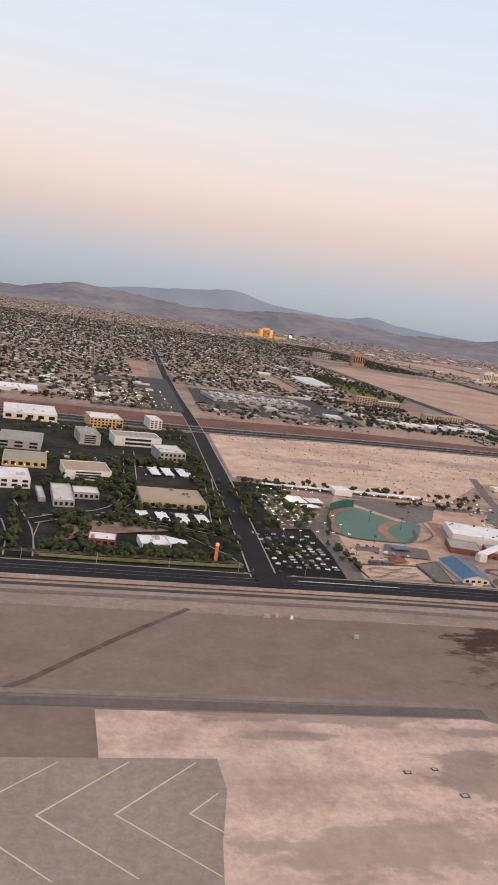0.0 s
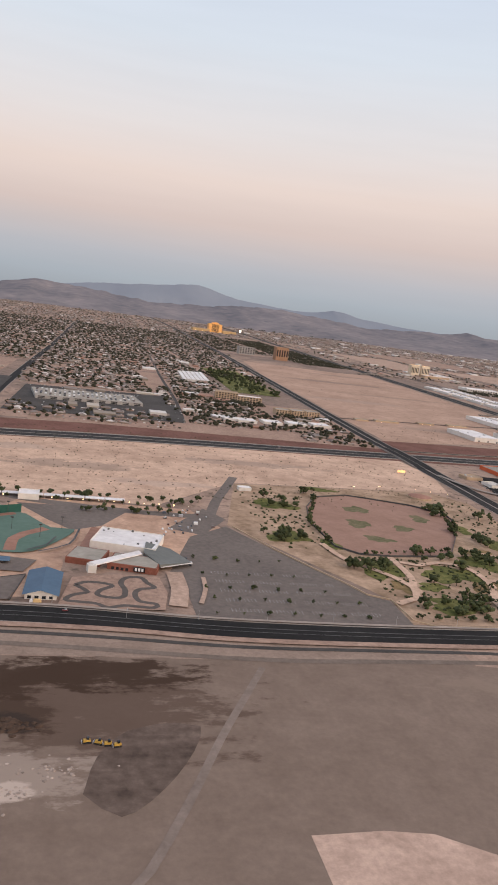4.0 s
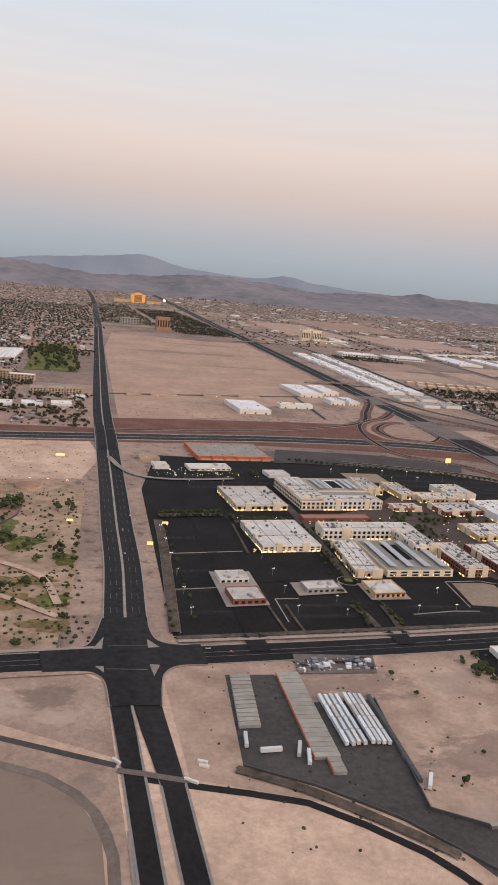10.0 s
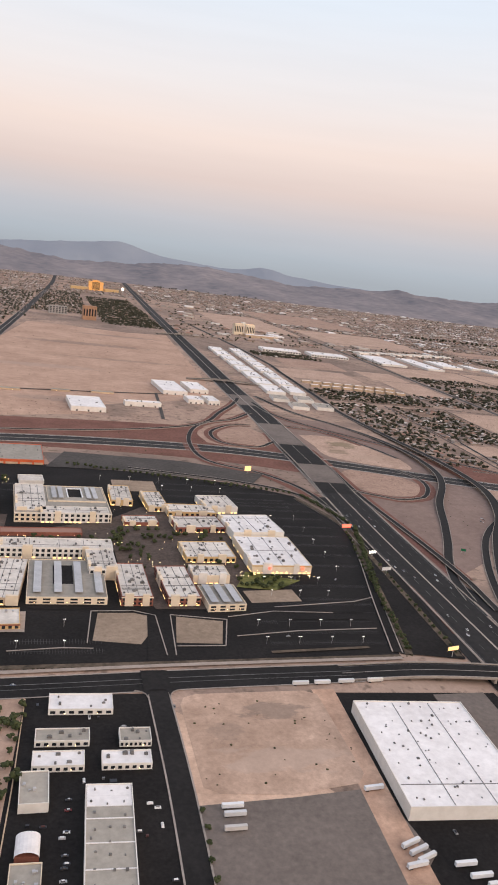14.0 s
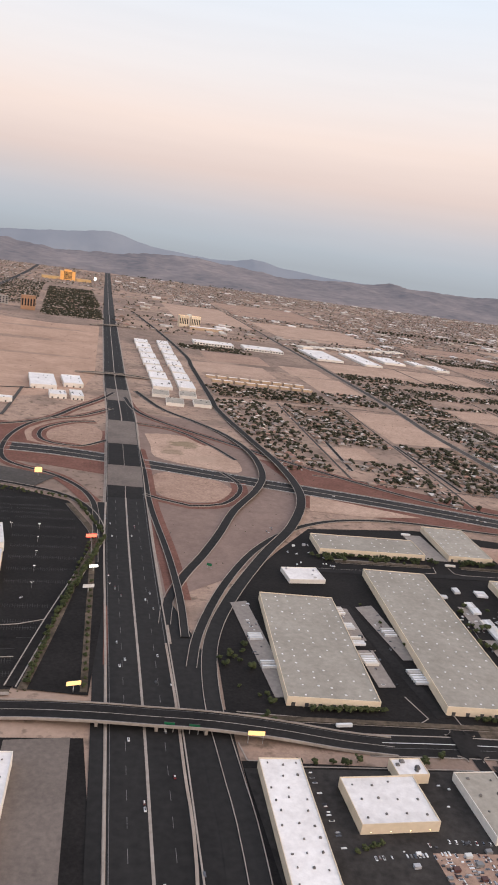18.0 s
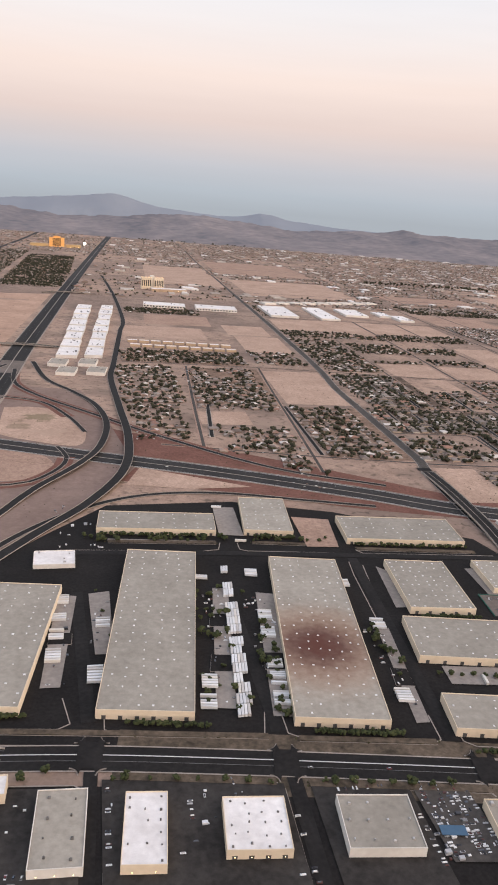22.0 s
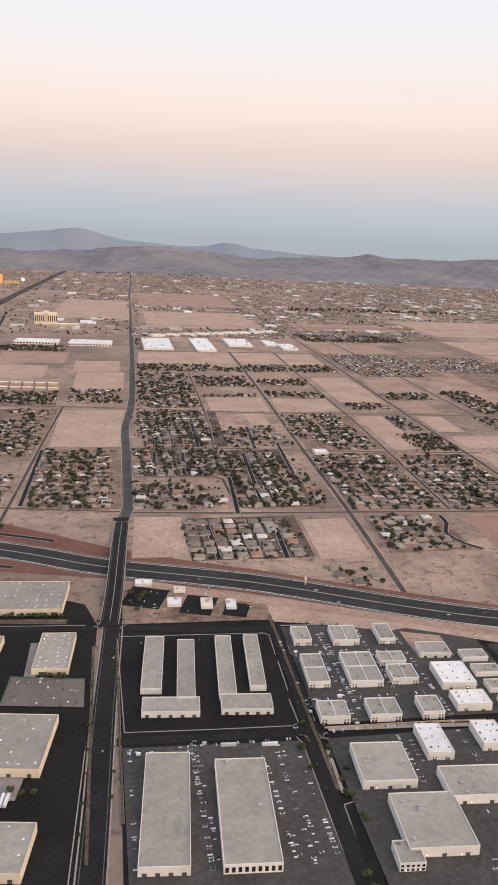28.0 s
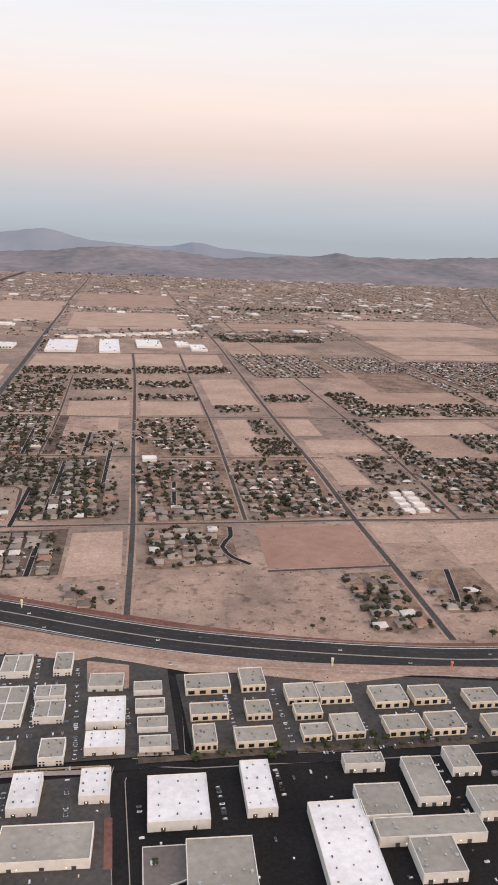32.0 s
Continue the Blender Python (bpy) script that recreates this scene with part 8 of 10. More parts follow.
TRUNKS = [trunk_mesh(40 + i, 2.0) for i in range(4)]
CROWN_TALL = crown_mesh(61, 2.6, 0.42, 9)
TREE_RNG = random.Random(5)
TREE_COUNT, NEAR_TREES = [0], Geo()


def tree(x, y, size=1.0, tall=False, label="small dusty green tree beside the pavement"):
    if TREE_COUNT[0] >= 296:
        k = size * TREE_RNG.uniform(0.8, 1.2)
        NEAR_TREES.tube(x, y, 0, 1.0 * k, 0.09 * k, 0.06 * k, 5)
        for _ in range(8):
            a, r = TREE_RNG.uniform(0, 6.283), 0.75 * k * math.sqrt(TREE_RNG.random())
            NEAR_TREES.clump(x + r * math.cos(a), y + r * math.sin(a), 2.0 * k * TREE_RNG.uniform(0.4, 0.85), k * TREE_RNG.uniform(0.42, 0.64), TREE_RNG)
        return
    TREE_COUNT[0] += 1
    t = thing("tree", x, y, 0, TREE_RNG.uniform(0, 360), label, "tree", "trees")
    k = TREE_RNG.randrange(4)
    s = size * TREE_RNG.uniform(0.8, 1.2)
    part("trunk", TRUNKS[k], None, t, at=place(0, 0, 0, 0, s, s, s))
    part("crown", CROWN_TALL if tall else CROWNS[k], None, t, at=place(0, 0, 0, 0, s, s, s))
    take(x, y)


def row_of_trees(a, b, n, size=1.0, tall=False, label="small dusty green tree beside the pavement"):
    for i in range(n):
        f = (i + 0.5) / n
        tree(a[0] + (b[0] - a[0]) * f + TREE_RNG.uniform(-.6, .6), a[1] + (b[1] - a[1]) * f + TREE_RNG.uniform(-.5, .5), size, tall, label)


row_of_trees((-14, 231.5), (56, 232.5), 22, 0.95, label="leafy tree in the hedge before the restaurants")
row_of_trees((-30, 262), (20, 262), 6, 1.0)
row_of_trees((28, 291), (58, 292), 7, 1.1, label="bushy tree before the office building")
row_of_trees((62, 240), (72, 352), 10, 1.0)
row_of_trees((24, 270), (28, 345), 6, 1.0)
row_of_trees((84, 348), (200, 343), 16, 0.9, label="bushy tree along the field canopies")
row_of_trees((74, 236), (80, 330), 8, 1.1)
row_of_trees((84, 258), (104, 258), 5, 1.0)
PARK_LABEL = "dark green tree in the dry park"
for cx, cy, r, n in ((258, 366, 12, 8), (245, 310, 11, 9), (268, 270, 10, 10), (303, 262, 14, 5), (328, 289, 11, 10), (350, 314, 10, 8), (326, 243, 9, 8), (286, 233, 12, 12), (302, 234, 8, 6), (314, 231, 7, 7), (366, 292, 8, 5), (352, 258, 14, 8), (300, 285, 16, 8), (278, 394, 6, 5), (345, 366, 8, 8), (338, 330, 4, 5), (372, 360, 6, 5)):
    for _ in range(n):
        a, q = TREE_RNG.uniform(0, 6.28), r * math.sqrt(TREE_RNG.random())
        tree(cx + q * math.cos(a), cy + q * math.sin(a), TREE_RNG.uniform(1.3, 2.5), label=PARK_LABEL)
for j, (y, x1) in enumerate(((221, 258), (232, 254), (243, 248), (256, 240), (272, 232))):
    for i in range(7):
        x = 197 + 8.6 * i + 1.2 * (j % 2)
        if x < x1:
            tree(x, y + TREE_RNG.uniform(-1, 1), 0.7, label="small tree in the empty parking lot")
for a, b, n in (((263, 300), (263, 334), 9), ((263, 334), (281, 384), 10), ((349, 366), (334, 322), 9), ((320, 299), (272, 287), 12), ((266, 222), (362, 220), 16), ((366, 226), (376, 330), 12)):
    row_of_trees(a, b, n, 1.1, label=PARK_LABEL)
row_of_trees((412.5, 232), (416, 340), 12, 0.9)
row_of_trees((404, 227), (404, 250), 4, 0.8)
row_of_trees((644, 232), (672, 372), 26, 1.0, label="bushy tree between the car park and the highway")
row_of_trees((640, 438), (520, 476), 10, 0.9)
row_of_trees((474, 232), (480, 300), 7, 0.8)
row_of_trees((488, 232), (486, 300), 7, 0.8)
row_of_trees((592, 292), (606, 292), 6, 1.1, label="leafy tree beside the department store")
row_of_trees((500, 160), (503, 205), 8, 1.1, label="dark shrubby tree at the vacant plot edge")
row_of_trees((548, 122), (549, 155), 6, 0.9)
for a, b, n in (((742, 216), (772, 214), 9), ((804, 208), (832, 204), 9), ((866, 198), (896, 194), 10), ((916, 183.5), (980, 173.5), 14), ((922, 228), (988, 217), 8), ((928, 345), (990, 340), 14), ((796, 361), (852, 357), 12), ((876, 357), (898, 354), 6),
                ((934, 270), (962, 267), 7), ((982, 288), (994, 286), 3)):
    row_of_trees(a, b, n * 2, 1.1, label="bushy tree before the cream warehouse wall")
for x, y in ((800, 224), (803, 244), (800, 262), (797, 282), (794, 300), (868, 214), (870, 250), (906, 214), (907, 248), (845, 232), (847, 262), (838, 226)):
    tree(x, y, 0.8)
row_of_trees((722, 188), (750, 186), 5, 0.9)
row_of_trees((800, 183), (850, 176.5), 7, 1.0)
row_of_trees((862, 175), (905, 170), 7, 1.2, label="full green tree beside the avenue")
row_of_trees((735, 150), (745, 152), 6, 0.9)
row_of_trees((1011, 205), (1012, 310), 8, 0.7)
row_of_trees((1001, 190), (1004, 300), 8, 0.7)
row_of_trees((1086, 300), (1082, 200), 8, 0.8)
row_of_trees((1084, 172), (1083, 150), 4, 1.5)
for a, b, n in (((1232, 236), (1300, 231), 14), ((1188, 238), (1214, 236), 6), ((1168, 240.5), (1178, 240), 4), ((1095, 322), (1130, 314), 5)):
    row_of_trees(a, b, n, 0.6)

row_of_trees((645, 232), (655, 285), 16, 1.0)
row_of_trees((664.8, 229), (670, 320), 18, 0.8)
row_of_trees((655, 285), (678, 372), 40, 1.25)
row_of_trees((678, 378), (664, 430), 22, 1.2)
row_of_trees((660, 434), (520, 478), 40, 1.1)
row_of_trees((415, 350), (448, 353), 16, 1.0)
row_of_trees((415, 356), (448, 358), 16, 1.0)
row_of_trees((455, 345), (482, 346.5), 12, 1.2)
row_of_trees((482, 272), (486, 340), 16, 0.9)
row_of_trees((488.6, 274), (489.6, 336), 12, 0.9)
row_of_trees((475, 226), (477.5, 245), 8, 0.9)
row_of_trees((488, 226), (488, 245), 8, 0.9)
for x0, x1, y0, y1, n in ((541, 556, 318, 362, 30), (556, 600, 338, 358, 24), (550, 556, 270, 310, 12), (570, 602, 310, 316, 10), (592, 612, 289, 303, 14), (489, 545, 340, 346, 16), (448, 486, 344, 348, 12), (440, 500, 424, 442, 16), (-4, 58, 233, 237, 110), (0, 62, 262, 274, 80), (18, 32, 280, 352, 80), (58, 66, 262, 350, 60), (-16, -10, 232, 300, 40), (28, 62, 366, 380, 80), (-10, 28, 350, 374, 60), (-6, 34, 310, 328, 60), (60, 70, 360, 480, 70), (-30, 60, 432, 466, 60), (-60, -26, 232, 470, 120), (2, 12, 236, 262, 30), (40, 60, 236, 262, 20),
                          (72, 100, 276, 340, 70), (72, 84, 230, 275, 20), (98, 104, 232, 350, 26), (84, 216, 350, 356, 50), (150, 200, 328, 336, 16), (1086, 1092, 180, 232, 14), (1079, 1081, 150, 236, 16), (1184, 1300, 232, 240, 30), (832, 850, 212, 300, 30), (856, 864, 206, 296, 30), (906, 916, 200, 270, 24), (796, 850, 182, 186, 16), (860, 912, 170, 176, 18), (716, 788, 184, 189, 18), (928, 996, 160, 168, 14), (780, 860, 352, 358, 26), (868, 915, 350, 356, 16), (1018, 1030, 340, 376, 8), (496, 505, 150, 205, 20), (716, 730, 206, 262, 18)):
    for _ in range(n):
        x, y = TREE_RNG.uniform(x0, x1), TREE_RNG.uniform(y0, y1)
        if is_free(x, y) or n > 25:
            tree(x, y, TREE_RNG.uniform(0.9, 1.6))
for x, y, s in ((497, 165, 1.6), (503, 168, 1.9), (498, 159, 1.7), (464, 140, 1.1), (489, 129, 1.4), (471, 181, 0.9), (468, 193, 1.0), (497, 190, 0.9), (476, 132, 0.8), (476, 151, 0.7), (1168, 190, 1.4), (1262, 330, 1.8), (1255, 324, 1.6), (1340, 305, 1.6), (1300, 318, 1.4)):
    tree(x, y, s)
for i in range(150):
    x, y = TREE_RNG.uniform(336, 396), TREE_RNG.uniform(860, 1150)
    tree(x, y, 2.2)
tagged(new("trees_near", NEAR_TREES.mesh("trees_near", LEAVES)), "further small dusty trees beside the pavements", "trees", kind="stuff")

# verges, shrubs and stones


def shrubs(label, spots, size, mat=SHRUB, name="shrubs"):
    rng = random.Random(9)
    g = Geo()
    for x, y in spots:
        g.clump(x, y, size * 0.3, size * rng.uniform(0.5, 1.2), rng, 0.7)
    ob = new(name, g.mesh(name, mat))
    return tagged(ob, label, "plants", kind="stuff")


for pts, w in (([(-20, 231), (60, 232.5)], 3), ([(404, 226), (411, 300), (414, 345)], 4), ([(404, 222), (476, 224), (545, 226), (640, 229)], 2.4), ([(644, 230), (655, 280), (673, 372), (660, 425)], 3.2), ([(664.5, 228), (668, 290), (671.5, 350)], 2.6), ([(716, 213), (790, 205), (850, 198)], 2.6), ([(860, 196), (906, 190)], 2.6),
               ([(916, 183), (996, 173.5)], 3.4), ([(800, 184), (848, 177)], 3), ([(858, 175.5), (914, 167)], 3), ([(1014, 200), (1014.5, 310)], 0.9), ([(1003, 185), (1004.5, 310)], 1.1), ([(1166, 237.5), (1216, 235.5)], 3), ([(1224, 235.5), (1254, 233)], 3), ([(1260, 232), (1294, 230)], 3),
               ([(408, 152), (424, 141.5), (439, 128), (450, 117)], 3.0), ([(548, 124), (600, 116)], 2.6), ([(1086, 206), (1089, 330)], 1.4), ([(800, 353), (855, 350)], 3.4), ([(874, 350), (902, 347)], 3.0), ([(928, 341), (992, 335)], 3.4)):
    v = new("verge", ribbon(pts, w, 0.115 + layer(), 6).mesh("verge", VERGE_SOIL))
    tagged(v, "strip of dry planting beside the pavement", "planting", kind="structure")
    part("kerb", ribbon([(q[0], q[1], 0.3) for q in pts], 0.3, 0.16, 6, -w / 2, 0.08), KERB, v)
    part("kerb", ribbon([(q[0], q[1], 0.3) for q in pts], 0.3, 0.16, 6, w / 2, 0.08), KERB, v)
    line = smooth([(p[0], p[1]) for p in pts], 1.6)
    part("bushes", shrubs("low dry shrubs of the planting strip", [(q[0] + TREE_RNG.uniform(-w, w) * 0.4, q[1] + TREE_RNG.uniform(-w, w) * 0.4) for q in line for _ in range(3)], 0.45).data, None, v)
for o in [o for o in scene.objects if o.name.startswith("shrubs")]:
    bpy.data.objects.remove(o)
rng = random.Random(3)
DESERT = ((100, 385, 365, 500, 700), (404, 500, 120, 204, 110), (552, 600, 162, 205, 30), (420, 560, 610, 700, 160), (450, 720, 760, 1400, 260), (1120, 1320, 300, 395, 120), (1250, 1420, 300, 465, 60), (700, 800, 330, 680, 120), (620, 690, 450, 640, 60), (1030, 1060, 405, 475, 30), (963, 1035, 640, 800, 60))
BANK = [(q[0] + rng.uniform(-3, 3), q[1] + rng.choice((-1, 1)) * rng.uniform(13, 32)) for q in smooth(FWY, 2.2) if 60 < q[0] < 1500]
shrubs("scattered desert tufts on bare ground", [q for q in BANK if is_free(*q)] + [(rng.uniform(a, b), rng.uniform(c, d)) for a, b, c, d, n in DESERT for _ in range(n)], 0.42, SHRUB, "desert_tufts")
shrubs("olive bushes of the dry park", [(rng.uniform(266, 376), rng.uniform(220, 284)) for _ in range(520)] + [(rng.uniform(238, 260), rng.uniform(300, 360)) for _ in range(30)] + [(rng.uniform(350, 376), rng.uniform(300, 390)) for _ in range(120)] + [(rng.uniform(236, 262), rng.uniform(290, 395)) for _ in range(90)], 0.75, LEAVES, "bushes")

# ---- houses ----
HOUSE_SHAPES = []
for k, (w, d, wing) in enumerate(((6.6, 5.8, 0), (7.0, 6.0, 2.8), (6.0, 6.8, 2.6), (7.6, 5.6, 0))):
    wall, roof = Geo().box(-w / 2, w / 2, -d / 2, d / 2, 0, 1.25), Geo()

    def hip(x0, x1, y0, y1, z, top):
        r = min(x1 - x0, y1 - y0) / 2
        a, b = ((x0 + r, (y0 + y1) / 2, top), (x1 - r, (y0 + y1) / 2, top)) if x1 - x0 > y1 - y0 else (((x0 + x1) / 2, y0 + r, top), ((x0 + x1) / 2, y1 - r, top))
        p = [(x0, y0, z), (x1, y0, z), (x1, y1, z), (x0, y1, z)]
        if x1 - x0 > y1 - y0:
            roof.face(p[0], p[1], b, a), roof.face(p[1], p[2], b), roof.face(p[2], p[3], a, b), roof.face(p[3], p[0], a)
        else:
            roof.face(p[0], p[1], a), roof.face(p[1], p[2], b, a), roof.face(p[2], p[3], b), roof.face(p[3], p[0], a, b)

    hip(-w / 2 - 0.3, w / 2 + 0.3, -d / 2 - 0.3, d / 2 + 0.3, 1.2, 2.15)
    if wing:
        wall.box(-w / 2, -w / 2 + wing, -d / 2 - 1.6, -d / 2, 0, 1.2)
        hip(-w / 2 - 0.3, -w / 2 + wing + 0.3, -d / 2 - 1.9, -d / 2 + 1.2, 1.17, 1.95)
    HOUSE_SHAPES.append((wall, roof))
HOUSE_MESH = [(a.mesh("wall", HOUSE_WALL_EACH), b.mesh("roof", HOUSE_ROOF_EACH)) for a, b in HOUSE_SHAPES]

# built-up areas: x from, to, y from, to, houses, trees, rows set in order
SUBURBS = ((1059, 1132, 400, 469, 1.0, 0.45, 1), (1134, 1166, 356, 390, 0.57, 0.68, 0), (1183, 1234, 403, 465, 0.86, 0.94, 0), (1286, 1318, 318, 384, 0.92, 1.6, 0), (1330, 1366, 330, 382, 0.8, 1.4, 0), (1030, 1100, 488, 556, 0.52, 0.81, 0), (1033, 1103, 562, 640, 1.0, 0.85, 1), (1103, 1156, 487, 634, 1.0, 0.85, 1),
           (1046, 1120, 646, 792, 1.0, 0.85, 1), (1158, 1176, 490, 630, 0.46, 1.1, 0), (1183, 1250, 476, 622, 0.92, 1.1, 0), (1258, 1330, 474, 615, 0.86, 1.2, 0), (1332, 1398, 470, 536, 0.69, 1.1, 0), (1370, 1408, 540, 628, 0.8, 1.2, 0), (1122, 1184, 646, 724, 0.92, 1.2, 0), (1190, 1264, 632, 774, 0.95, 1.1, 0),
           (960, 1020, 490, 640, 0.86, 1.2, 0), (975, 1040, 830, 1020, 0.6, 1.1, 0), (920, 950, 430, 500, 0.57, 0.94, 0), (880, 950, 500, 574, 0.69, 1.1, 0), (816, 870, 530, 640, 0.57, 0.94, 0), (880, 956, 622, 800, 0.8, 1.2, 0), (815, 876, 640, 806, 0.69, 1.1, 0), (820, 965, 822, 892, 0.4, 1.9, 0), (1308, 1336, 700, 764, 0.57, 1.1, 0), (1292, 1330, 622, 684, 0.23, 2, 0),
           (1410, 1450, 470, 760, 0.69, 1.2, 0), (1450, 1600, 470, 610, 0.57, 1.2, 0), (1500, 1600, 620, 690, 0.69, 1.1, 0), (1600, 2000, 470, 740, 0.69, 1.1, 0), (1052, 1118, 806, 1030, 0.69, 1.2, 0), (1126, 1200, 866, 884, 0.46, 1.6, 0), (1130, 1196, 930, 1000, 0.34, 1.4, 0), (1206, 1275, 862, 900, 0.69, 1.4, 0), (1210, 1280, 940, 980, 0.46, 1.6, 0),
           (1284, 1340, 800, 834, 0.57, 1.4, 0), (1350, 1415, 850, 896, 0.69, 1.4, 0), (1432, 1620, 770, 900, 0.57, 1.4, 0), (840, 960, 1210, 1270, 0.34, 1.6, 0), (1060, 1345, 1040, 1100, 0.29, 1.1, 0), (1372, 1500, 1012, 1224, 1.0, 0.45, 1), (1510, 1630, 905, 1200, 1.0, 0.45, 1), (1640, 1800, 905, 1160, 0.9, 0.6, 1), (1640, 2100, 760, 900, 0.57, 1.1, 0), (1800, 2200, 900, 1160, 0.69, 0.94, 0),
           (-420, 60, 570, 1000, 0.95, 0.8, 0), (100, 240, 770, 1000, 0.95, 0.7, 0), (262, 335, 840, 1500, 0.9, 0.7, 0), (335, 430, 1160, 1500, 0.9, 0.7, 0), (100, 262, 1010, 1500, 0.95, 0.8, 0), (-700, 100, 1010, 1500, 0.95, 0.8, 0), (-900, 470, 1500, 2300, 0.9, 0.7, 0),
           (610, 735, 1520, 2350, 0.15, 1.2, 0), (470, 600, 1680, 2500, 0.4, 0.6, 0), (240, 335, 600, 840, 0.45, 1.0, 0), (100, 240, 568, 650, 0.35, 0.3, 0), (335, 400, 562, 700, 0.35, 0.7, 0))
HOUSE_COUNT, HOUSE_LIMIT = [0], 300
far_v = Geo()
far_mat = []
far_trees = Geo()
hr = random.Random(77)


def far_house(x, y, k, turn, s):
    wall, roof = HOUSE_SHAPES[k]
    c, sn = math.cos(turn) * s, math.sin(turn) * s
    for geo, m in ((wall, 0), (roof, 1)):
        n = len(far_v.v)
        far_v.v += [(x + c * p[0] - sn * p[1], y + sn * p[0] + c * p[1], p[2] * s) for p in geo.v]
        far_v.f += [tuple(n + i for i in f) for f in geo.f]
        far_mat.extend([m] * len(geo.f))


def grow(x, y, r, n=2):
    for _ in range(n):
        far_trees.clump(x + hr.uniform(-r, r) * 0.6, y + hr.uniform(-r, r) * 0.6, r * hr.uniform(0.6, 1.0), r * hr.uniform(0.5, 0.9), hr)


CLUTTER = Geo()


def in_field(x, y):
    return any(a - 2 < x < b + 2 and c - 2 < y < d + 2 for a, b, c, d, _ in FIELDS)


for x0, x1, y0, y1, houses, trees, orderly in SUBURBS:
    sx, sy = (8.6, 9.2) if orderly else (9.4, 9.8)
    ny, nx = int((y1 - y0) / sy), int((x1 - x0) / sx)
    for j in range(ny):
        for i in range(nx):
            jit = 0.5 if orderly else 2.2
            x, y = x0 + (i + 0.5) * sx + hr.uniform(-jit, jit), y0 + (j + 0.5) * sy + hr.uniform(-jit, jit)
            if in_field(x, y):
                continue
            patch = noise.noise((x * 0.018, y * 0.018, 3.0))
            if not orderly and patch < -0.42:
                continue
            if hr.random() < houses and is_free(x, y) :
                k, turn = hr.randrange(4), hr.choice((0, 90, 180, 270)) + hr.uniform(-4, 4) - 3
                if HOUSE_COUNT[0] < HOUSE_LIMIT and y < 700:
                    HOUSE_COUNT[0] += 1
                    h = thing("house", x, y, 0, turn, "single-storey stucco house with a low tiled hip roof", "house", "suburban houses")
                    part("wall", HOUSE_MESH[k][0], None, h)
                    part("roof", HOUSE_MESH[k][1], None, h)
                else:
                    far_house(x, y, k, radians(turn), 1.0)
            for _ in range(4):
                if hr.random() < 0.5:
                    a, b, r = x + hr.uniform(-sx, sx) * 0.5, y + hr.uniform(-sy, sy) * 0.5, hr.uniform(0.3, 0.9)
                    CLUTTER.box(a - r, a + r, b - r * 0.6, b + r * 0.6, 0, r * hr.uniform(0.5, 1.1), 0.05)
                if hr.random() < (trees + 0.75 * orderly) * 0.72:
                    a, b = x + hr.uniform(-sx, sx) * 0.55, y + hr.uniform(-sy, sy) * 0.55
                    if is_free(a, b):
                        grow(a, b, hr.uniform(0.7, 1.8 if orderly and trees < 0.8 else 2.4), 3)
# the far plain: blocks of housing in rows, with open desert and streets between them
for bx in range(-600, 3500, 150):
    for by in range(1420, 4350, 112):
        if bx < 470 and by < 2300 or 440 < bx + 40 < 800 and by < 2500 or bx > 0.95 * by + 300:
            continue
        much = noise.noise((bx * 0.0021, by * 0.0017, 9.0)) + 0.22 * noise.noise((bx * 0.011, by * 0.012, 4.0)) + (0.1 if bx > 1300 else 0.0)
        if much < -0.3:
            continue
        full = 0.92 if much > 0.02 else 0.45
        grown = 1.0 if much > 0.02 else 0.6
        step_x, step_y = hr.choice(((11.0, 17.0), (13.0, 15.0), (12.0, 20.0)))
        for i in range(int(138 / step_x)):
            for j in range(int(100 / step_y)):
                x, y = bx + by * 0.04 + step_x * i + hr.uniform(-1.5, 1.5), by + step_y * j + hr.uniform(-1.5, 1.5)
                if hr.random() > full or in_field(x, y) or not is_free(x, y):
                    continue
                far_house(x, y, hr.choice((0, 3)), hr.choice((0, 1.57)), hr.uniform(1.0, 1.4))
                if hr.random() < grown:
                    grow(x + hr.uniform(-7, 7), y + hr.uniform(-7, 7), hr.uniform(1.0, 2.4), 1)
for i in range(5000):
    y = 1420 + 2700 * hr.random() ** 1.4
    x = -500 + (y * 0.95 + 700) * hr.random()
    if not (440 < x < 735 and y < 2450) and is_free(x, y) and not in_field(x, y):
        if i % 3 == 0:
            far_house(x, y, 0, hr.choice((0, 1.57)), hr.uniform(1.0, 2.2))
        grow(x + hr.uniform(-9, 9), y + hr.uniform(-8, 8), hr.uniform(1.2, 3.0), 2)
for x0, x1, y0, y1, n in ((1034, 1102, 563, 640, 110), (1104, 1158, 488, 636, 170), (1048, 1120, 648, 792, 170), (1060, 1132, 402, 468, 50), (1030, 1100, 488, 556, 70), (1386, 1580, 1376, 1480, 1500), (1292, 1330, 624, 684, 120), (990, 1500, 3700, 4300, 420), (280, 420, 1020, 1090, 400), (300, 345, 748, 776, 200), (345, 410, 690, 704, 90), (620, 735, 1500, 1600, 260), (830, 960, 1215, 1262, 160), (1060, 1090, 1240, 1380, 120), (1500, 2000, 1960, 2060, 160), (1040, 1060, 640, 900, 80)):
    for _ in range(n):
        x, y = hr.uniform(x0, x1), hr.uniform(y0, y1)
        if is_free(x, y):
            r = hr.uniform(1.0, 2.2) * (1.0 if y < 2000 else 3.0)
            grow(x, y, r, 1)
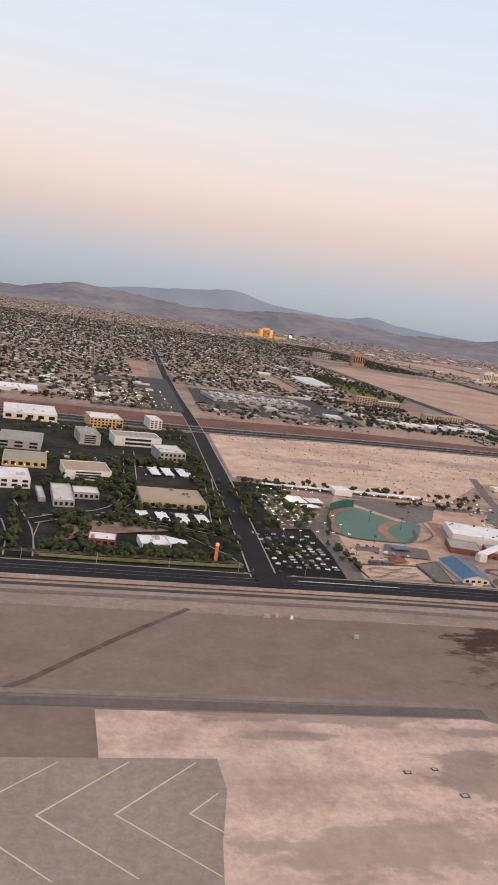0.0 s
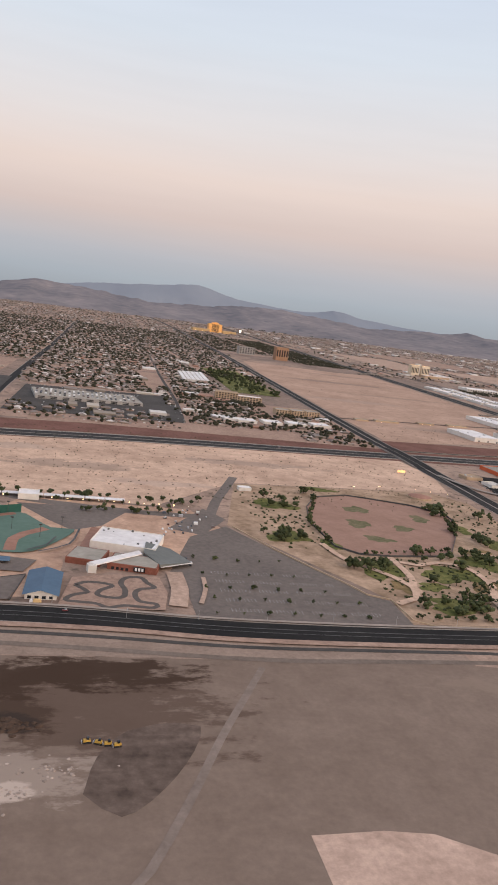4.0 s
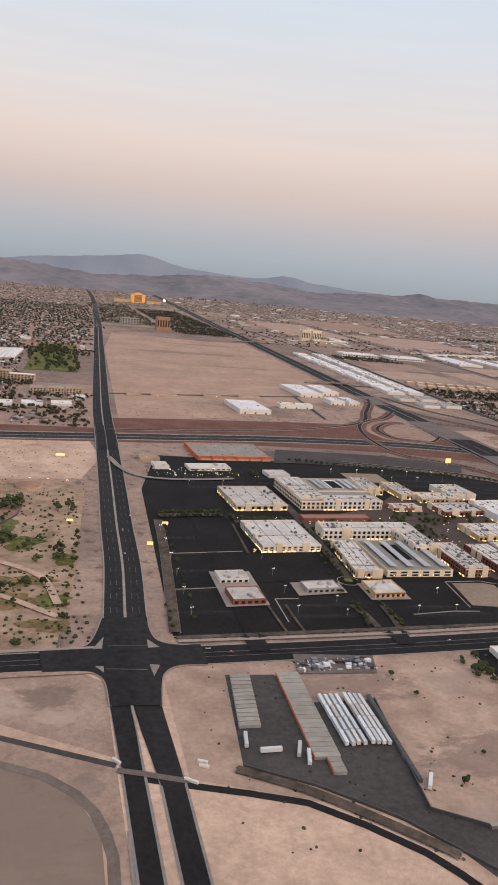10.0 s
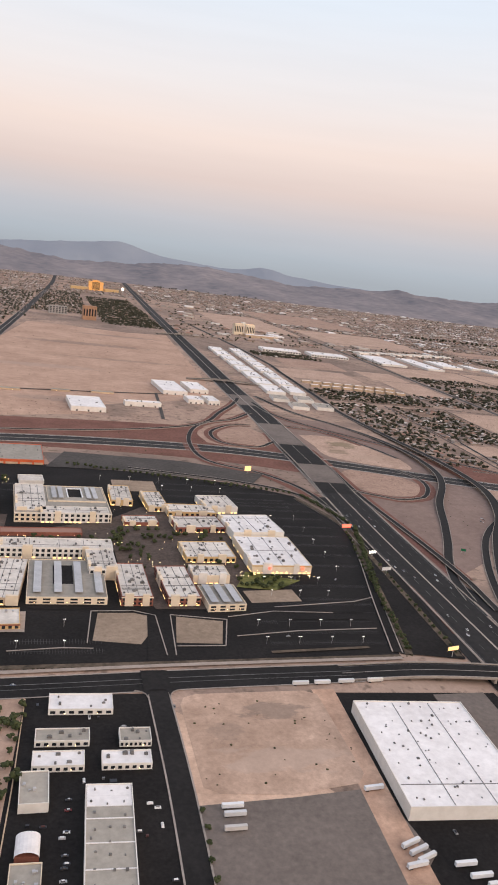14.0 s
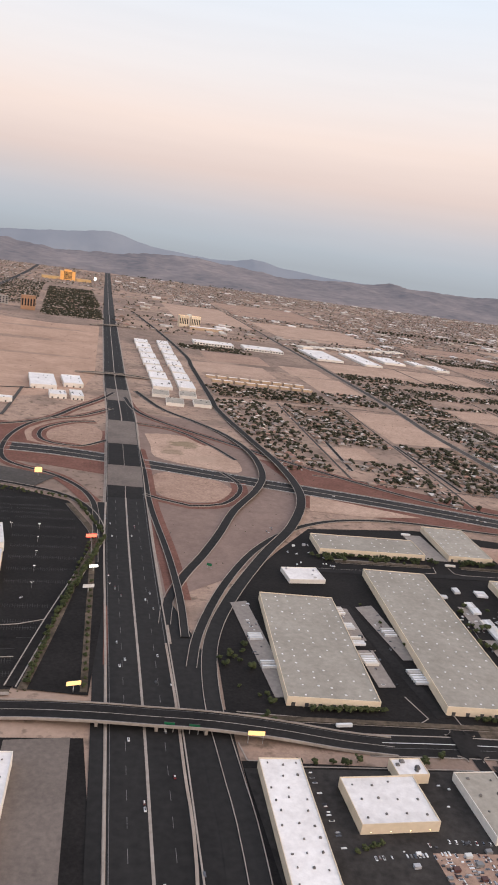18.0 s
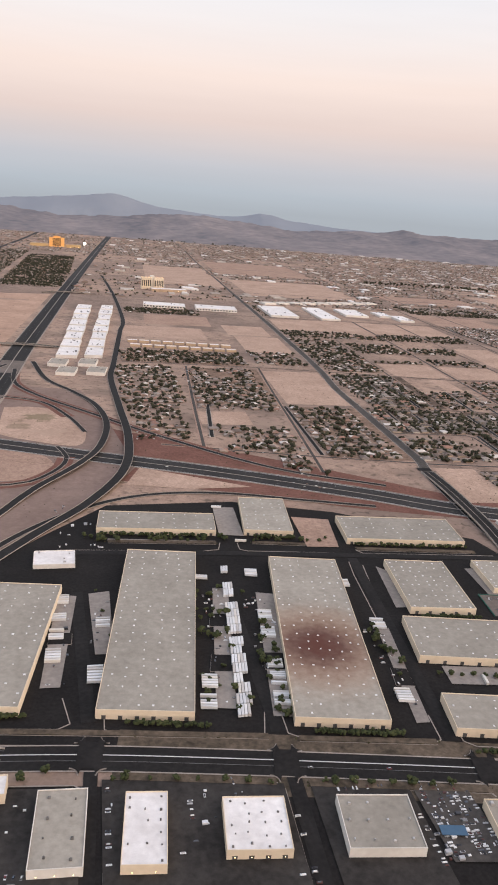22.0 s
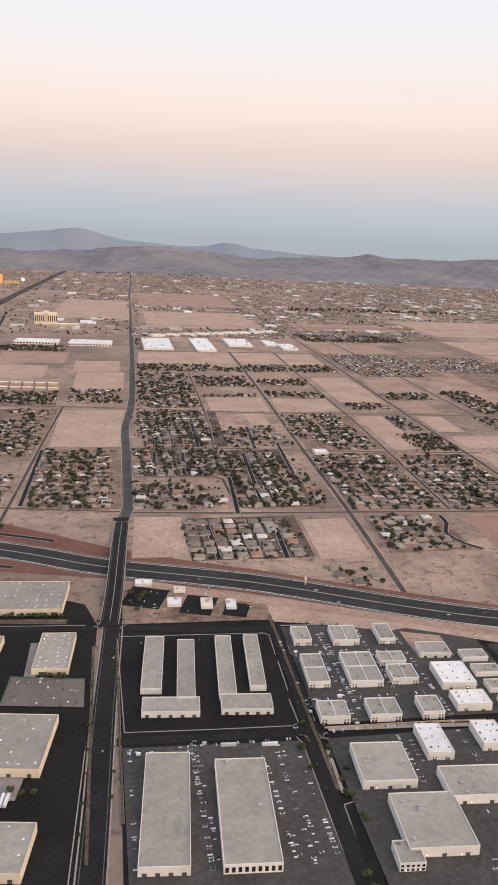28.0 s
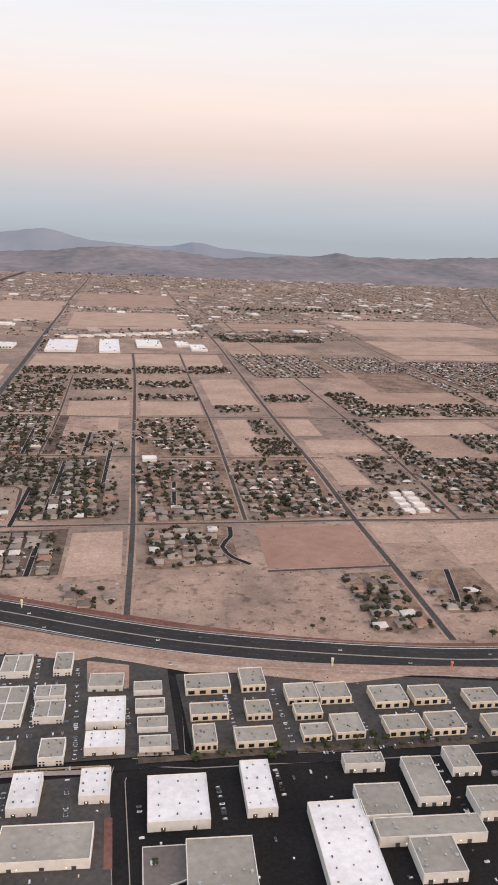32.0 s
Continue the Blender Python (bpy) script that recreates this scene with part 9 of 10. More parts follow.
tagged(new("yard_clutter", CLUTTER.mesh("yard_clutter", hues("yard clutter", ((0.5, 0.48, 0.45), (0.12, 0.1, 0.09), (0.3, 0.25, 0.2), (0.06, 0.055, 0.05), (0.62, 0.6, 0.57), (0.2, 0.12, 0.09), (0.25, 0.24, 0.23)), 0.8))), "sheds, walls and vehicles in the house yards", "clutter", kind="stuff")
me = far_v.mesh("houses", HAZED_WALLS)
me.materials.append(TILE_ROOFS)
me.polygons.foreach_set("material_index", far_mat)
tagged(new("houses", me), "wide spread of low tiled suburban houses", "houses", kind="stuff")
tagged(new("trees_far", far_trees.mesh("trees_far", LEAVES_FAR)), "dark dusty trees among the suburban houses", "trees", kind="stuff")

# ---- vehicles ----
g = Geo().box(-0.85, 0.85, -0.35, 0.35, 0.12, 0.36, 0.03)
CAR_BODY = g.mesh("body", CAR_PAINT)
CAR_CABIN = Geo().box(-0.42, 0.5, -0.31, 0.31, 0.36, 0.58, 0.1).mesh("cabin", DARK_GLASS)
CAR_ROOF = Geo().box(-0.30, 0.38, -0.2, 0.2, 0.58, 0.61).mesh("roof", CAR_PAINT)
g = Geo()
for i in range(10):
    a0, a1 = 2 * math.pi * i / 10, 2 * math.pi * (i + 1) / 10
    g.face((0.13 * math.cos(a0), -0.05, 0.13 * math.sin(a0)), (0.13 * math.cos(a1), -0.05, 0.13 * math.sin(a1)), (0.13 * math.cos(a1), 0.05, 0.13 * math.sin(a1)), (0.13 * math.cos(a0), 0.05, 0.13 * math.sin(a0)))
    g.face((0, -0.05, 0), (0.13 * math.cos(a1), -0.05, 0.13 * math.sin(a1)), (0.13 * math.cos(a0), -0.05, 0.13 * math.sin(a0)))
    g.face((0, 0.05, 0), (0.13 * math.cos(a0), 0.05, 0.13 * math.sin(a0)), (0.13 * math.cos(a1), 0.05, 0.13 * math.sin(a1)))
WHEEL = g.mesh("wheel", RUBBER)
CAR_RNG = random.Random(21)


CAR_COUNT, CARS_MORE = [0], Geo()


def car(x, y, rot, z=0.06, label="parked car on dark asphalt"):
    CAR_COUNT[0] += 1
    if CAR_COUNT[0] > 100:
        along = abs(math.sin(radians(rot))) > 0.7
        a, b = (0.36, 0.85) if along else (0.85, 0.36)
        CARS_MORE.box(x - a, x + a, y - b, y + b, z, z + 0.36, 0.04).box(x - a * 0.6, x + a * 0.6, y - b * 0.6, y + b * 0.6, z + 0.36, z + 0.6, 0.08)
        return
    c = thing("car", x, y, z, rot, label, "car", "cars")
    part("body", CAR_BODY, None, c)
    part("cabin", CAR_CABIN, None, c)
    part("roof", CAR_ROOF, None, c)
    for sx in (-0.55, 0.55):
        for sy in (-0.33, 0.33):
            part("wheel", WHEEL, None, c, at=place(sx, sy, 0.13))


def parked(x0, y0, x1, y1, n, rot, fill=0.7):
    for i in range(n):
        if CAR_RNG.random() < fill:
            f = i / max(1, n - 1)
            car(x0 + (x1 - x0) * f, y0 + (y1 - y0) * f, rot + CAR_RNG.uniform(-3, 3) + CAR_RNG.choice((0, 180)))


parked(892, 172, 892, 158, 9, 75, 0.8)
parked(897, 172, 896, 158, 9, 75, 0.8)
parked(902, 170, 901, 160, 7, 75, 0.8)
parked(1041, 238, 1040, 200, 14, 0, 0.6)
parked(1064, 222, 1066, 180, 12, 10, 0.6)
parked(1070, 222, 1073, 180, 12, 10, 0.6)
parked(516, 160, 514, 130, 9, 0, 0.7)
parked(448, 204.5, 462, 203, 8, 80, 0.9)
parked(549, 200, 547, 150, 10, 88, 0.4)
parked(762, 152, 776, 150, 8, 80, 0.8)
parked(1146, 278, 1147, 242, 8, 5, 0.5)
for x, y, r in ((388.5, 262, 88), (394, 300, 90), (401, 352, 88), (395.5, 330, 90), (413, 214, 2), (150, 219, -4), (420, 211, 0), (500, 214, 1), (70, 296, 87), (72, 268, 88), (90, 240, 20), (640, 300, 60), (600, 245, 5), (620, 300, 80), (1008, 236, 88), (1017, 392, 88), (1013, 300, 88), (860, 182, -8), (930, 172, -9), (885, 179, -8), (1080, 241, -5), (1064, 226, 85)):
    car(x, y, r, 0.2, "car driving along the road")
for t in range(34):
    f = CAR_RNG.random()
    lane = CAR_RNG.choice((-8.6, -6.4, -4.2, 3.6, 6.2, 8.8))
    car(686.5 + lane, 80 + 330 * f, 90, 0.3, "car on the broad highway")
for x, y, r in ((1060, 375, -20), (1090, 364, -22), (1120, 356, -24), (1128, 341, -26), (1180, 322, -24), (1200, 322, -23), (1240, 300, -18), (1262, 302, -15), (1290, 287, -12), (1330, 289, -6), (1360, 280, -4), (840, 470, -20), (300, 526, 4), (160, 505, 6), (760, 502, -20)):
    car(x, y, r, 0.2, "car on the curving freeway")

T_BOX = Geo().box(-2.9, 2.9, -0.5, 0.5, 0.42, 1.5, 0.02).mesh("box", BOX_STEEL)
T_FRAME = Geo().box(-2.7, 2.7, -0.3, 0.3, 0.3, 0.42).box(1.9, 2.1, -0.3, -0.2, 0, 0.3).box(1.9, 2.1, 0.2, 0.3, 0, 0.3).mesh("chassis", DARK_METAL)
T_WHEELS = Geo()
for sx in (-2.3, -1.8):
    T_WHEELS.box(sx - 0.2, sx + 0.2, -0.48, -0.3, 0, 0.4, 0.06).box(sx - 0.2, sx + 0.2, 0.3, 0.48, 0, 0.4, 0.06)
T_WHEELS = T_WHEELS.mesh("wheels", RUBBER)


def trailer(x, y, rot, label="white box trailer parked in the yard"):
    t = thing("trailer", x, y, 0.05, rot, label, "trailer", "box trailers")
    part("box", T_BOX, None, t)
    part("chassis", T_FRAME, None, t)
    part("wheels", T_WHEELS, None, t)


def trailers(x0, y0, dx, dy, n, rot, fill=0.9):
    for i in range(n):
        if CAR_RNG.random() < fill:
            trailer(x0 + dx * i, y0 + dy * i, rot + CAR_RNG.uniform(-1.5, 1.5))


for y, n in ((211, 4), (217.2, 5), (223.4, 5), (229.6, 3), (236, 5), (242.2, 5), (248.4, 4), (254.6, 5), (264, 5), (270.2, 5), (276.4, 5), (282.6, 5), (295, 4), (301.2, 4), (318, 3)):
    trailers(842.5 + (y - 211) * 0.097, y, 1.16, 0.1, n, 83, 0.96)
for x, y, n in ((866, 312, 5), (864.5, 272, 6), (863, 258, 6), (861, 237, 4), (860, 226, 6), (858.5, 214, 6)):
    trailers(x, y, 0.15, 1.25, n, -7)
for x, y, n in ((908, 300, 4), (912, 262, 5), (904, 212, 5), (834.5, 226, 5), (832.5, 214, 5), (842, 310, 2)):
    trailers(x, y, 0.15, 1.6, n, -7)
for x, y, n in ((780, 290, 4), (779.5, 276, 3), (779, 262, 4), (778.5, 246, 5), (797, 270, 4), (794, 232, 6), (735, 266, 3), (735, 244, 3)):
    trailers(x, y, 0, 1.8, n, 0)
for x, y, n in ((940, 222, 2), (952, 220, 4), (966, 217, 4), (976, 215, 2)):
    trailers(x, y, 1.5, -0.2, n, 82)
for x, y, r in ((594, 211, 1), (602, 211.3, 1), (611, 211.7, 2), (622, 212, 2), (557, 153.5, 0), (557, 150.5, 0), (556, 145.5, 0), (599, 136, 20), (600, 133.5, 20), (601, 131, 20), (597.5, 129, 8), (598, 157, 5), (1053, 233.5, -3), (1068, 232, -3), (868, 351, -5), (862, 398, -6), (610, 128, 0), (612, 124, 0), (615, 121, 0), (455, 141, 60), (752, 206, 0)):
    trailer(x, y, r)
for k in range(4):
    for j in range(4):
        trailer(439.6 + 1.7 * k + 0.08 * j, 161 + 6.1 * j - 0.4 * (k % 2), 88, "long white box trailer in the storage yard")
for k in range(4):
    for j in range(4):
        trailer(447.2 + 1.45 * k + 0.14 * j, 161 + 6.1 * j - 0.3 * k, 88, "long white box trailer in the storage yard")
for j in range(7):
    c = thing("storage_unit", 452.9 + 0.36 * j, 144.4 + 5.7 * j, 0, 87, "dark container along the yard fence", "container", "dark fence containers")
    part("body", Geo().box(-2.7, 2.7, -0.55, 0.55, 0, 1.0), UNIT_METAL, c)
    part("roof", Geo().box(-2.72, 2.72, -0.57, 0.57, 1.0, 1.05), DARK_METAL, c)
for i in range(13):
    c = thing("storage_unit", 419.0 - 0.27 * i, 195.2 - 2.1 * i, 0, -1, "grey corrugated storage container in the yard", "container", "storage containers")
    part("body", Geo().box(-3.0, 3.0, -0.85, 0.85, 0, 1.0), METAL, c)
    part("roof", Geo().box(-3.05, 3.05, -0.9, 0.9, 1.0, 1.06), GREY_ROOF, c)
for i in range(23):
    c = thing("storage_unit", 434.2 - 0.09 * i + (1.4 if i > 19 else 0), 195.2 - 2.15 * i, 0, -3, "grey storage unit with an orange end wall", "container", "orange-ended storage units")
    w = 3.4 if i < 20 else 1.6
    part("body", Geo().box(-w, w, -0.95, 0.95, 0, 1.0), METAL, c)
    part("roof", Geo().box(-w - 0.05, w + 0.05, -1.0, 1.0, 1.0, 1.06), GREY_ROOF, c)
    part("door", Geo().box(-w - 0.2, -w - 0.06, -0.95, 0.95, 0, 1.02), ORANGE_PAINT, c, "orange roll-up door wall")
for x, y, r in ((413, 163, 80), (418.5, 158, 0), (426, 157.5, 70), (427.5, 154, 75)):
    trailer(x, y, r, "short white trailer in the storage yard")

# rows of far parked cars
g = CARS_MORE


def scatter(x0, x1, y0, y1, n, big=0.2):
    """Loose vehicles, pallets and bins over a yard."""
    for _ in range(n):
        x, y = CAR_RNG.uniform(x0, x1), CAR_RNG.uniform(y0, y1)
        if not is_free(x, y):
            continue
        if CAR_RNG.random() < 0.5:
            a, b = CAR_RNG.choice(((0.36, 0.85), (0.85, 0.36)))
            g.box(x - a, x + a, y - b, y + b, 0.12, 0.48, 0.05).box(x - a * 0.6, x + a * 0.6, y - b * 0.6, y + b * 0.6, 0.48, 0.72, 0.08)
        else:
            r = CAR_RNG.uniform(0.2, 0.5) + (0.5 if CAR_RNG.random() < big else 0)
            g.box(x - r, x + r, y - r * 0.7, y + r * 0.7, 0.1, 0.3 + r)


for q in ((439, 465, 197, 207, 130, 0.7), (1090, 1150, 242, 314, 50), (1186, 1340, 234, 290, 70), (1064, 1079, 142, 232, 14), (1016, 1045, 230, 236, 24), (1090, 1156, 140, 232, 40), (1164, 1300, 160, 230, 120), (757, 777, 133, 147, 60), (889, 907, 142, 171, 70), (712, 790, 130, 184, 60), (796, 850, 124, 180, 50), (928, 996, 118, 164, 60),
          (970, 1000, 266, 287, 16), (1018, 1082, 336, 374, 90), (505, 541, 112, 206, 60), (770, 800, 340, 402, 40), (838, 850, 212, 300, 50), (856, 868, 210, 296, 50), (732, 742, 225, 300, 30), (777, 800, 230, 300, 40), (904, 916, 200, 270, 40), (192, 214, 308, 342, 24), (104, 130, 246, 262, 24), (24, 60, 272, 290, 30), (36, 62, 348, 366, 40), (-20, 60, 366, 384, 40), (-10, 70, 440, 470, 60), (600, 660, 110, 140, 24)):
    scatter(*q)
def stalls(x, y0, y1, fill, across=False, pitch=1.15):
    """A row of cars side by side, along y or (across) along x."""
    v = y0
    while v < y1:
        if CAR_RNG.random() < fill:
            e = CAR_RNG.uniform(-0.15, 0.15)
            a, b, px, py = (0.36, 0.85, v, x + e) if across else (0.85, 0.36, x + e, v)
            g.box(px - a, px + a, py - b, py + b, 0.12, 0.46, 0.05).box(px - a * 0.6, px + a * 0.6, py - b * 0.6, py + b * 0.6, 0.46, 0.68, 0.08)
        v += pitch


for x, y0, y1, f in ((1064.6, 178, 222, 0.4), (1070, 176, 230, 0.35), (1072.2, 176, 230, 0.25), (1077.6, 178, 231, 0.25), (1039.5, 178, 232, 0.6), (1041.6, 178, 226, 0.3), (1017.2, 180, 230, 0.2), (1108, 250, 314, 0.6), (1110, 254, 312, 0.3), (1127.5, 262, 312, 0.5), (1104.5, 240, 300, 0.35), (1144, 242, 312, 0.4), (1163.6, 244, 290, 0.4), (1088.4, 244, 312, 0.2), (1117, 206, 232, 0.4), (1121, 214, 232, 0.3), (1141.5, 214, 232, 0.3), (1183.6, 300, 302, 0.5),
                  (1203.5, 240, 288, 0.5), (1223.5, 238, 276, 0.4), (1239.6, 238, 252, 0.4), (1253.8, 236, 272, 0.35), (1276.6, 234, 268, 0.5), (1294, 232, 266, 0.35), (1192, 204, 226, 0.4), (1213.5, 204, 228, 0.3), (1165, 200, 226, 0.2), (1272, 190, 226, 0.35), (760.6, 134, 146, 0.7), (766, 134, 146, 0.7), (772, 134, 146, 0.6), (891.5, 144, 170, 0.8), (893.6, 144, 148, 0.7), (899, 144, 170, 0.75), (901.2, 144, 170, 0.7), (905.4, 144, 168, 0.6), (732.4, 146, 186, 0.4), (797.6, 140, 180, 0.35), (821, 150, 172, 0.4), (851, 140, 172, 0.3), (887, 140, 160, 0.3)):
    stalls(x, y0, y1, f)
for y, x0, x1, f in ((234.8, 1020, 1078, 0.25), (237.4, 1094, 1150, 0.35), (257.6, 1092, 1142, 0.35), (292, 1092, 1142, 0.35), (232.5, 1230, 1300, 0.3), (250.5, 1262, 1290, 0.3), (270, 1188, 1216, 0.35), (175, 742, 762, 0.5), (147.5, 740, 762, 0.5), (172, 866, 884, 0.4), (161, 932, 946, 0.5), (284, 974, 996, 0.4), (311, 1022, 1078, 0.12), (189, 1100, 1150, 0.2)):
    stalls(y, x0, x1, f, True)
for i in range(7):
    for j in range(15):
        if CAR_RNG.random() < 0.7:
            x, y = 73.5 + 3.3 * i, 232 + 2.6 * j
            g.box(x - 0.85, x + 0.85, y - 0.36, y + 0.36, 0.12, 0.48, 0.05).box(x - 0.5, x + 0.5, y - 0.25, y + 0.25, 0.48, 0.72, 0.08)
for i in range(4):
    for j in range(18):
        if CAR_RNG.random() < 0.75:
            x, y = 87.5 + 3.3 * i, 279 + 2.8 * j
            g.box(x - 0.85, x + 0.85, y - 0.36, y + 0.36, 0.12, 0.48, 0.05).box(x - 0.5, x + 0.5, y - 0.25, y + 0.25, 0.48, 0.72, 0.08)
for i in range(22):
    for j in range(7):
        if CAR_RNG.random() < 0.75:
            x, y = 122 + 4.0 * i, 669 + 6.4 * j + 0.4 * i
            g.box(x - 0.9, x + 0.9, y - 1.2, y + 1.2, 3.1, 3.7, 0.1)
for x0, y0, nx, ny, dx, dy in ((86, 290, 5, 14, 5.0, 3.0), (102, 596, 30, 4, 4.2, 8.0), (110, 738, 26, 3, 4.2, 8.0), (420, 430, 4, 4, 5, 5), (240, 650, 10, 8, 5.0, 7.0), (256, 622, 14, 4, 6, 6), (20, 560, 12, 9, 5.0, 8.0), (300, 860, 14, 8, 5, 9), (180, 262, 4, 5, 5, 2.4), (190, 300, 4, 4, 4, 4), (1160, 1290, 8, 9, 4, 9)):
    for i in range(nx):
        for j in range(ny):
            if CAR_RNG.random() < 0.6:
                x, y = x0 + dx * i + CAR_RNG.uniform(-1, 1), y0 + dy * j
                g.box(x - 0.36, x + 0.36, y - 0.85, y + 0.85, 0.15, 0.6, 0.08)
CAR_FAR = hues("distant car paint", ((0.7, 0.7, 0.7), (0.05, 0.05, 0.055), (0.4, 0.4, 0.41), (0.6, 0.6, 0.58), (0.09, 0.04, 0.035), (0.75, 0.75, 0.74), (0.03, 0.03, 0.035), (0.2, 0.2, 0.2), (0.1, 0.11, 0.13)), 0.4)
tagged(new("parked_cars", g.mesh("parked_cars", CAR_FAR)), "many parked cars in distant lots", "cars", kind="stuff")

# ---- lamps, signs, poles ----
L_POLE = Geo().tube(0, 0, 0, 3.0, 0.07, 0.05, 6).mesh("pole", METAL)
L_ARM = Geo().box(-0.4, 0.4, -0.03, 0.03, 2.95, 3.02).mesh("arm", METAL)
L_HEAD = Geo().box(-0.14, 0.14, -0.1, 0.1, 2.86, 2.96).mesh("head", LAMP_WHITE)
L_HEAD_WARM = Geo().box(-0.15, 0.15, -0.1, 0.1, 2.86, 2.98).mesh("head", LAMP_WARM)


def street_lamp(x, y, rot=0, head=L_HEAD, s=1.0):
    p = thing("street_lamp", x, y, 0, rot, "tall parking lot lamp with two heads", "lamp", "parking lot lamps")
    for n, m, o in (("pole", L_POLE, 0), ("arm", L_ARM, 0), ("head", head, -0.36), ("head", head, 0.36)):
        part(n, m, None, p, at=place(o * s, 0, 0, 0, s, s, s))


for x0, y0, nx, ny, dx, dy in ((412, 240, 3, 6, 20, 18), (500, 238, 2, 2, 16, 16), (590, 240, 4, 5, 13, 14), (630, 310, 2, 5, 14, 18), (540, 430, 5, 2, 18, 16), (440, 410, 2, 3, 20, 14), (470, 236, 1, 2, 10, 12)):
    for i in range(nx):
        for j in range(ny):
            x, y = x0 + dx * i + 0.2 * j, y0 + dy * j
            if is_free(x, y):
                street_lamp(x, y, 5)
g2 = Geo()
for _ in range(260):
    x0, x1, y0, y1 = CAR_RNG.choice(((482, 490, 270, 376), (541, 604, 300, 392), (448, 500, 340, 349), (488, 545, 336, 350), (540, 560, 266, 320), (450, 486, 300, 303), (590, 630, 300, 306), (430, 500, 426, 440)))
    x, y = CAR_RNG.uniform(x0, x1), CAR_RNG.uniform(y0, y1)
    if is_free(x, y):
        g2.tube(x, y, 0, 1.1, 0.03, 0.03, 4).box(x - 0.1, x + 0.1, y - 0.1, y + 0.1, 1.1, 1.3, 0.03)
for i in range(16):
    g2.tube(101 + 7 * i, 344.5, 0, 0.9, 0.03, 0.03, 4).box(100.8 + 7 * i, 101.2 + 7 * i, 344.3, 344.7, 0.9, 1.15, 0.03)
me = g2.mesh("path_lights", LAMP_WARM)
me.materials.append(METAL)
me.polygons.foreach_set("material_index", [1 if f % 12 < 6 else 0 for f in range(len(me.polygons))])
tagged(new("path_lights", me), "small warm lights along the streets", "lamps", kind="stuff")
for i in range(5):
    for j in range(6):
        street_lamp(84 + 6.5 * i + 0.8 * j, 268 + 13 * j, 0, L_HEAD_WARM, 0.9)
for i in range(6):
    for j in range(5):
        street_lamp(18 + 11 * i, 565 + 22 * j, 0, L_HEAD_WARM, 1.3)
for x, y in ((352, 408), (362, 406), (372, 404), (330, 410), (312, 405)):
    street_lamp(x, y, 0, L_HEAD_WARM, 1.0)
for x, y in ((89, 284), (96, 296), (90, 308), (97, 320), (91, 330)):
    l = new("lot_light", bpy.data.lights.new("lot_light", "POINT"))
    l.data.energy, l.data.color, l.data.shadow_soft_size = 900.0, (1.0, 0.78, 0.36), 0.4
    l.matrix_world = pose(x, y, 3.4)
for x, y, h in ((129, 296, 5), (140, 288, 5), (148, 300, 5), (126, 318, 5), (112, 296, 5), (105, 246, 5), (118, 262, 4)):
    p = thing("floodlight_mast", x, y, 0, 0, "tall dark floodlight mast beside the ball field", "mast", "floodlight masts")
    part("pole", Geo().tube(0, 0, 0, h, 0.1, 0.07, 6), DARK_METAL, p)
    part("head", Geo().box(-0.6, 0.6, -0.1, 0.1, h, h + 0.5), DARK_METAL, p)


def sign_board(x, y, z, w, h, mat, label, rot=0, posts=1):
    s = thing("sign", x, y, 0, rot, label, "sign")
    for i in range(posts):
        px = 0 if posts == 1 else -w / 2 + 0.3 + (w - 0.6) * i / (posts - 1)
        part("post", Geo().tube(px, 0, 0, z, 0.12, 0.12, 6), METAL, s)
    b = part("panel", Geo().box(-w / 2, w / 2, -0.14, 0.14, z, z + h), mat, s)
    part("frame", Geo().box(-w / 2 - 0.08, w / 2 + 0.08, -0.1, 0.1, z - 0.08, z).box(-w / 2 - 0.08, w / 2 + 0.08, -0.1, 0.1, z + h, z + h + 0.08), DARK_METAL, s)
    return s


s = sign_board(52, 233, 0.4, 1.1, 5.0, ORANGE_PAINT, "tall orange-red roadside pylon sign")
part("lit_cap", Geo().tube(0, 0, 5.5, 6.3, 0.6, 0.5, 12), SIGN_RED, s)
sign_board(369, 465, 1.4, 5.5, 1.6, SIGN_AMBER, "amber lit billboard on the vacant field", 0, 2)
sign_board(405.6, 309, 0.8, 2.6, 1.6, SIGN_AMBER, "amber lit monument sign beside the boulevard", 0, 2)
sign_board(372, 340, 1.0, 3.0, 1.2, SIGN_AMBER, "small yellow lit sign beside the boulevard", 0, 2)
sign_board(416, 336, 1.0, 3.0, 1.6, SIGN_AMBER, "small yellow lit sign at the car park entrance", 0, 2)
sign_board(671, 367, 2.6, 5.5, 1.8, SIGN_RED, "red lit billboard beside the highway", 10, 1)
sign_board(668, 306, 3.0, 5.0, 1.6, WHITE_PAINT, "white billboard beside the highway", 10, 1)
sign_board(641, 476, 2.4, 4.6, 3.4, SIGN_AMBER, "yellow lit billboard beyond the car park", 10, 1)
sign_board(661, 228, 3.2, 5.0, 1.6, SIGN_AMBER, "yellow lit billboard by the overpass", 12, 1)
sign_board(718.5, 198.5, 3.0, 5.5, 1.6, SIGN_AMBER, "amber lit billboard by the warehouses", -6, 2)
sign_board(671, 330, 2.2, 4.0, 1.2, LAMP_WHITE, "white lit board beside the highway", 10, 1)
for x, y in ((691, 205), (699, 203.6)):
    sign_board(x, y, 2.6, 3.4, 1.3, SIGN_GREEN, "green highway sign on the overpass", -8, 2)
sign_board(728, 338, 1.6, 2.6, 1.2, SIGN_GREEN, "green highway sign at the ramp fork", -30, 2)
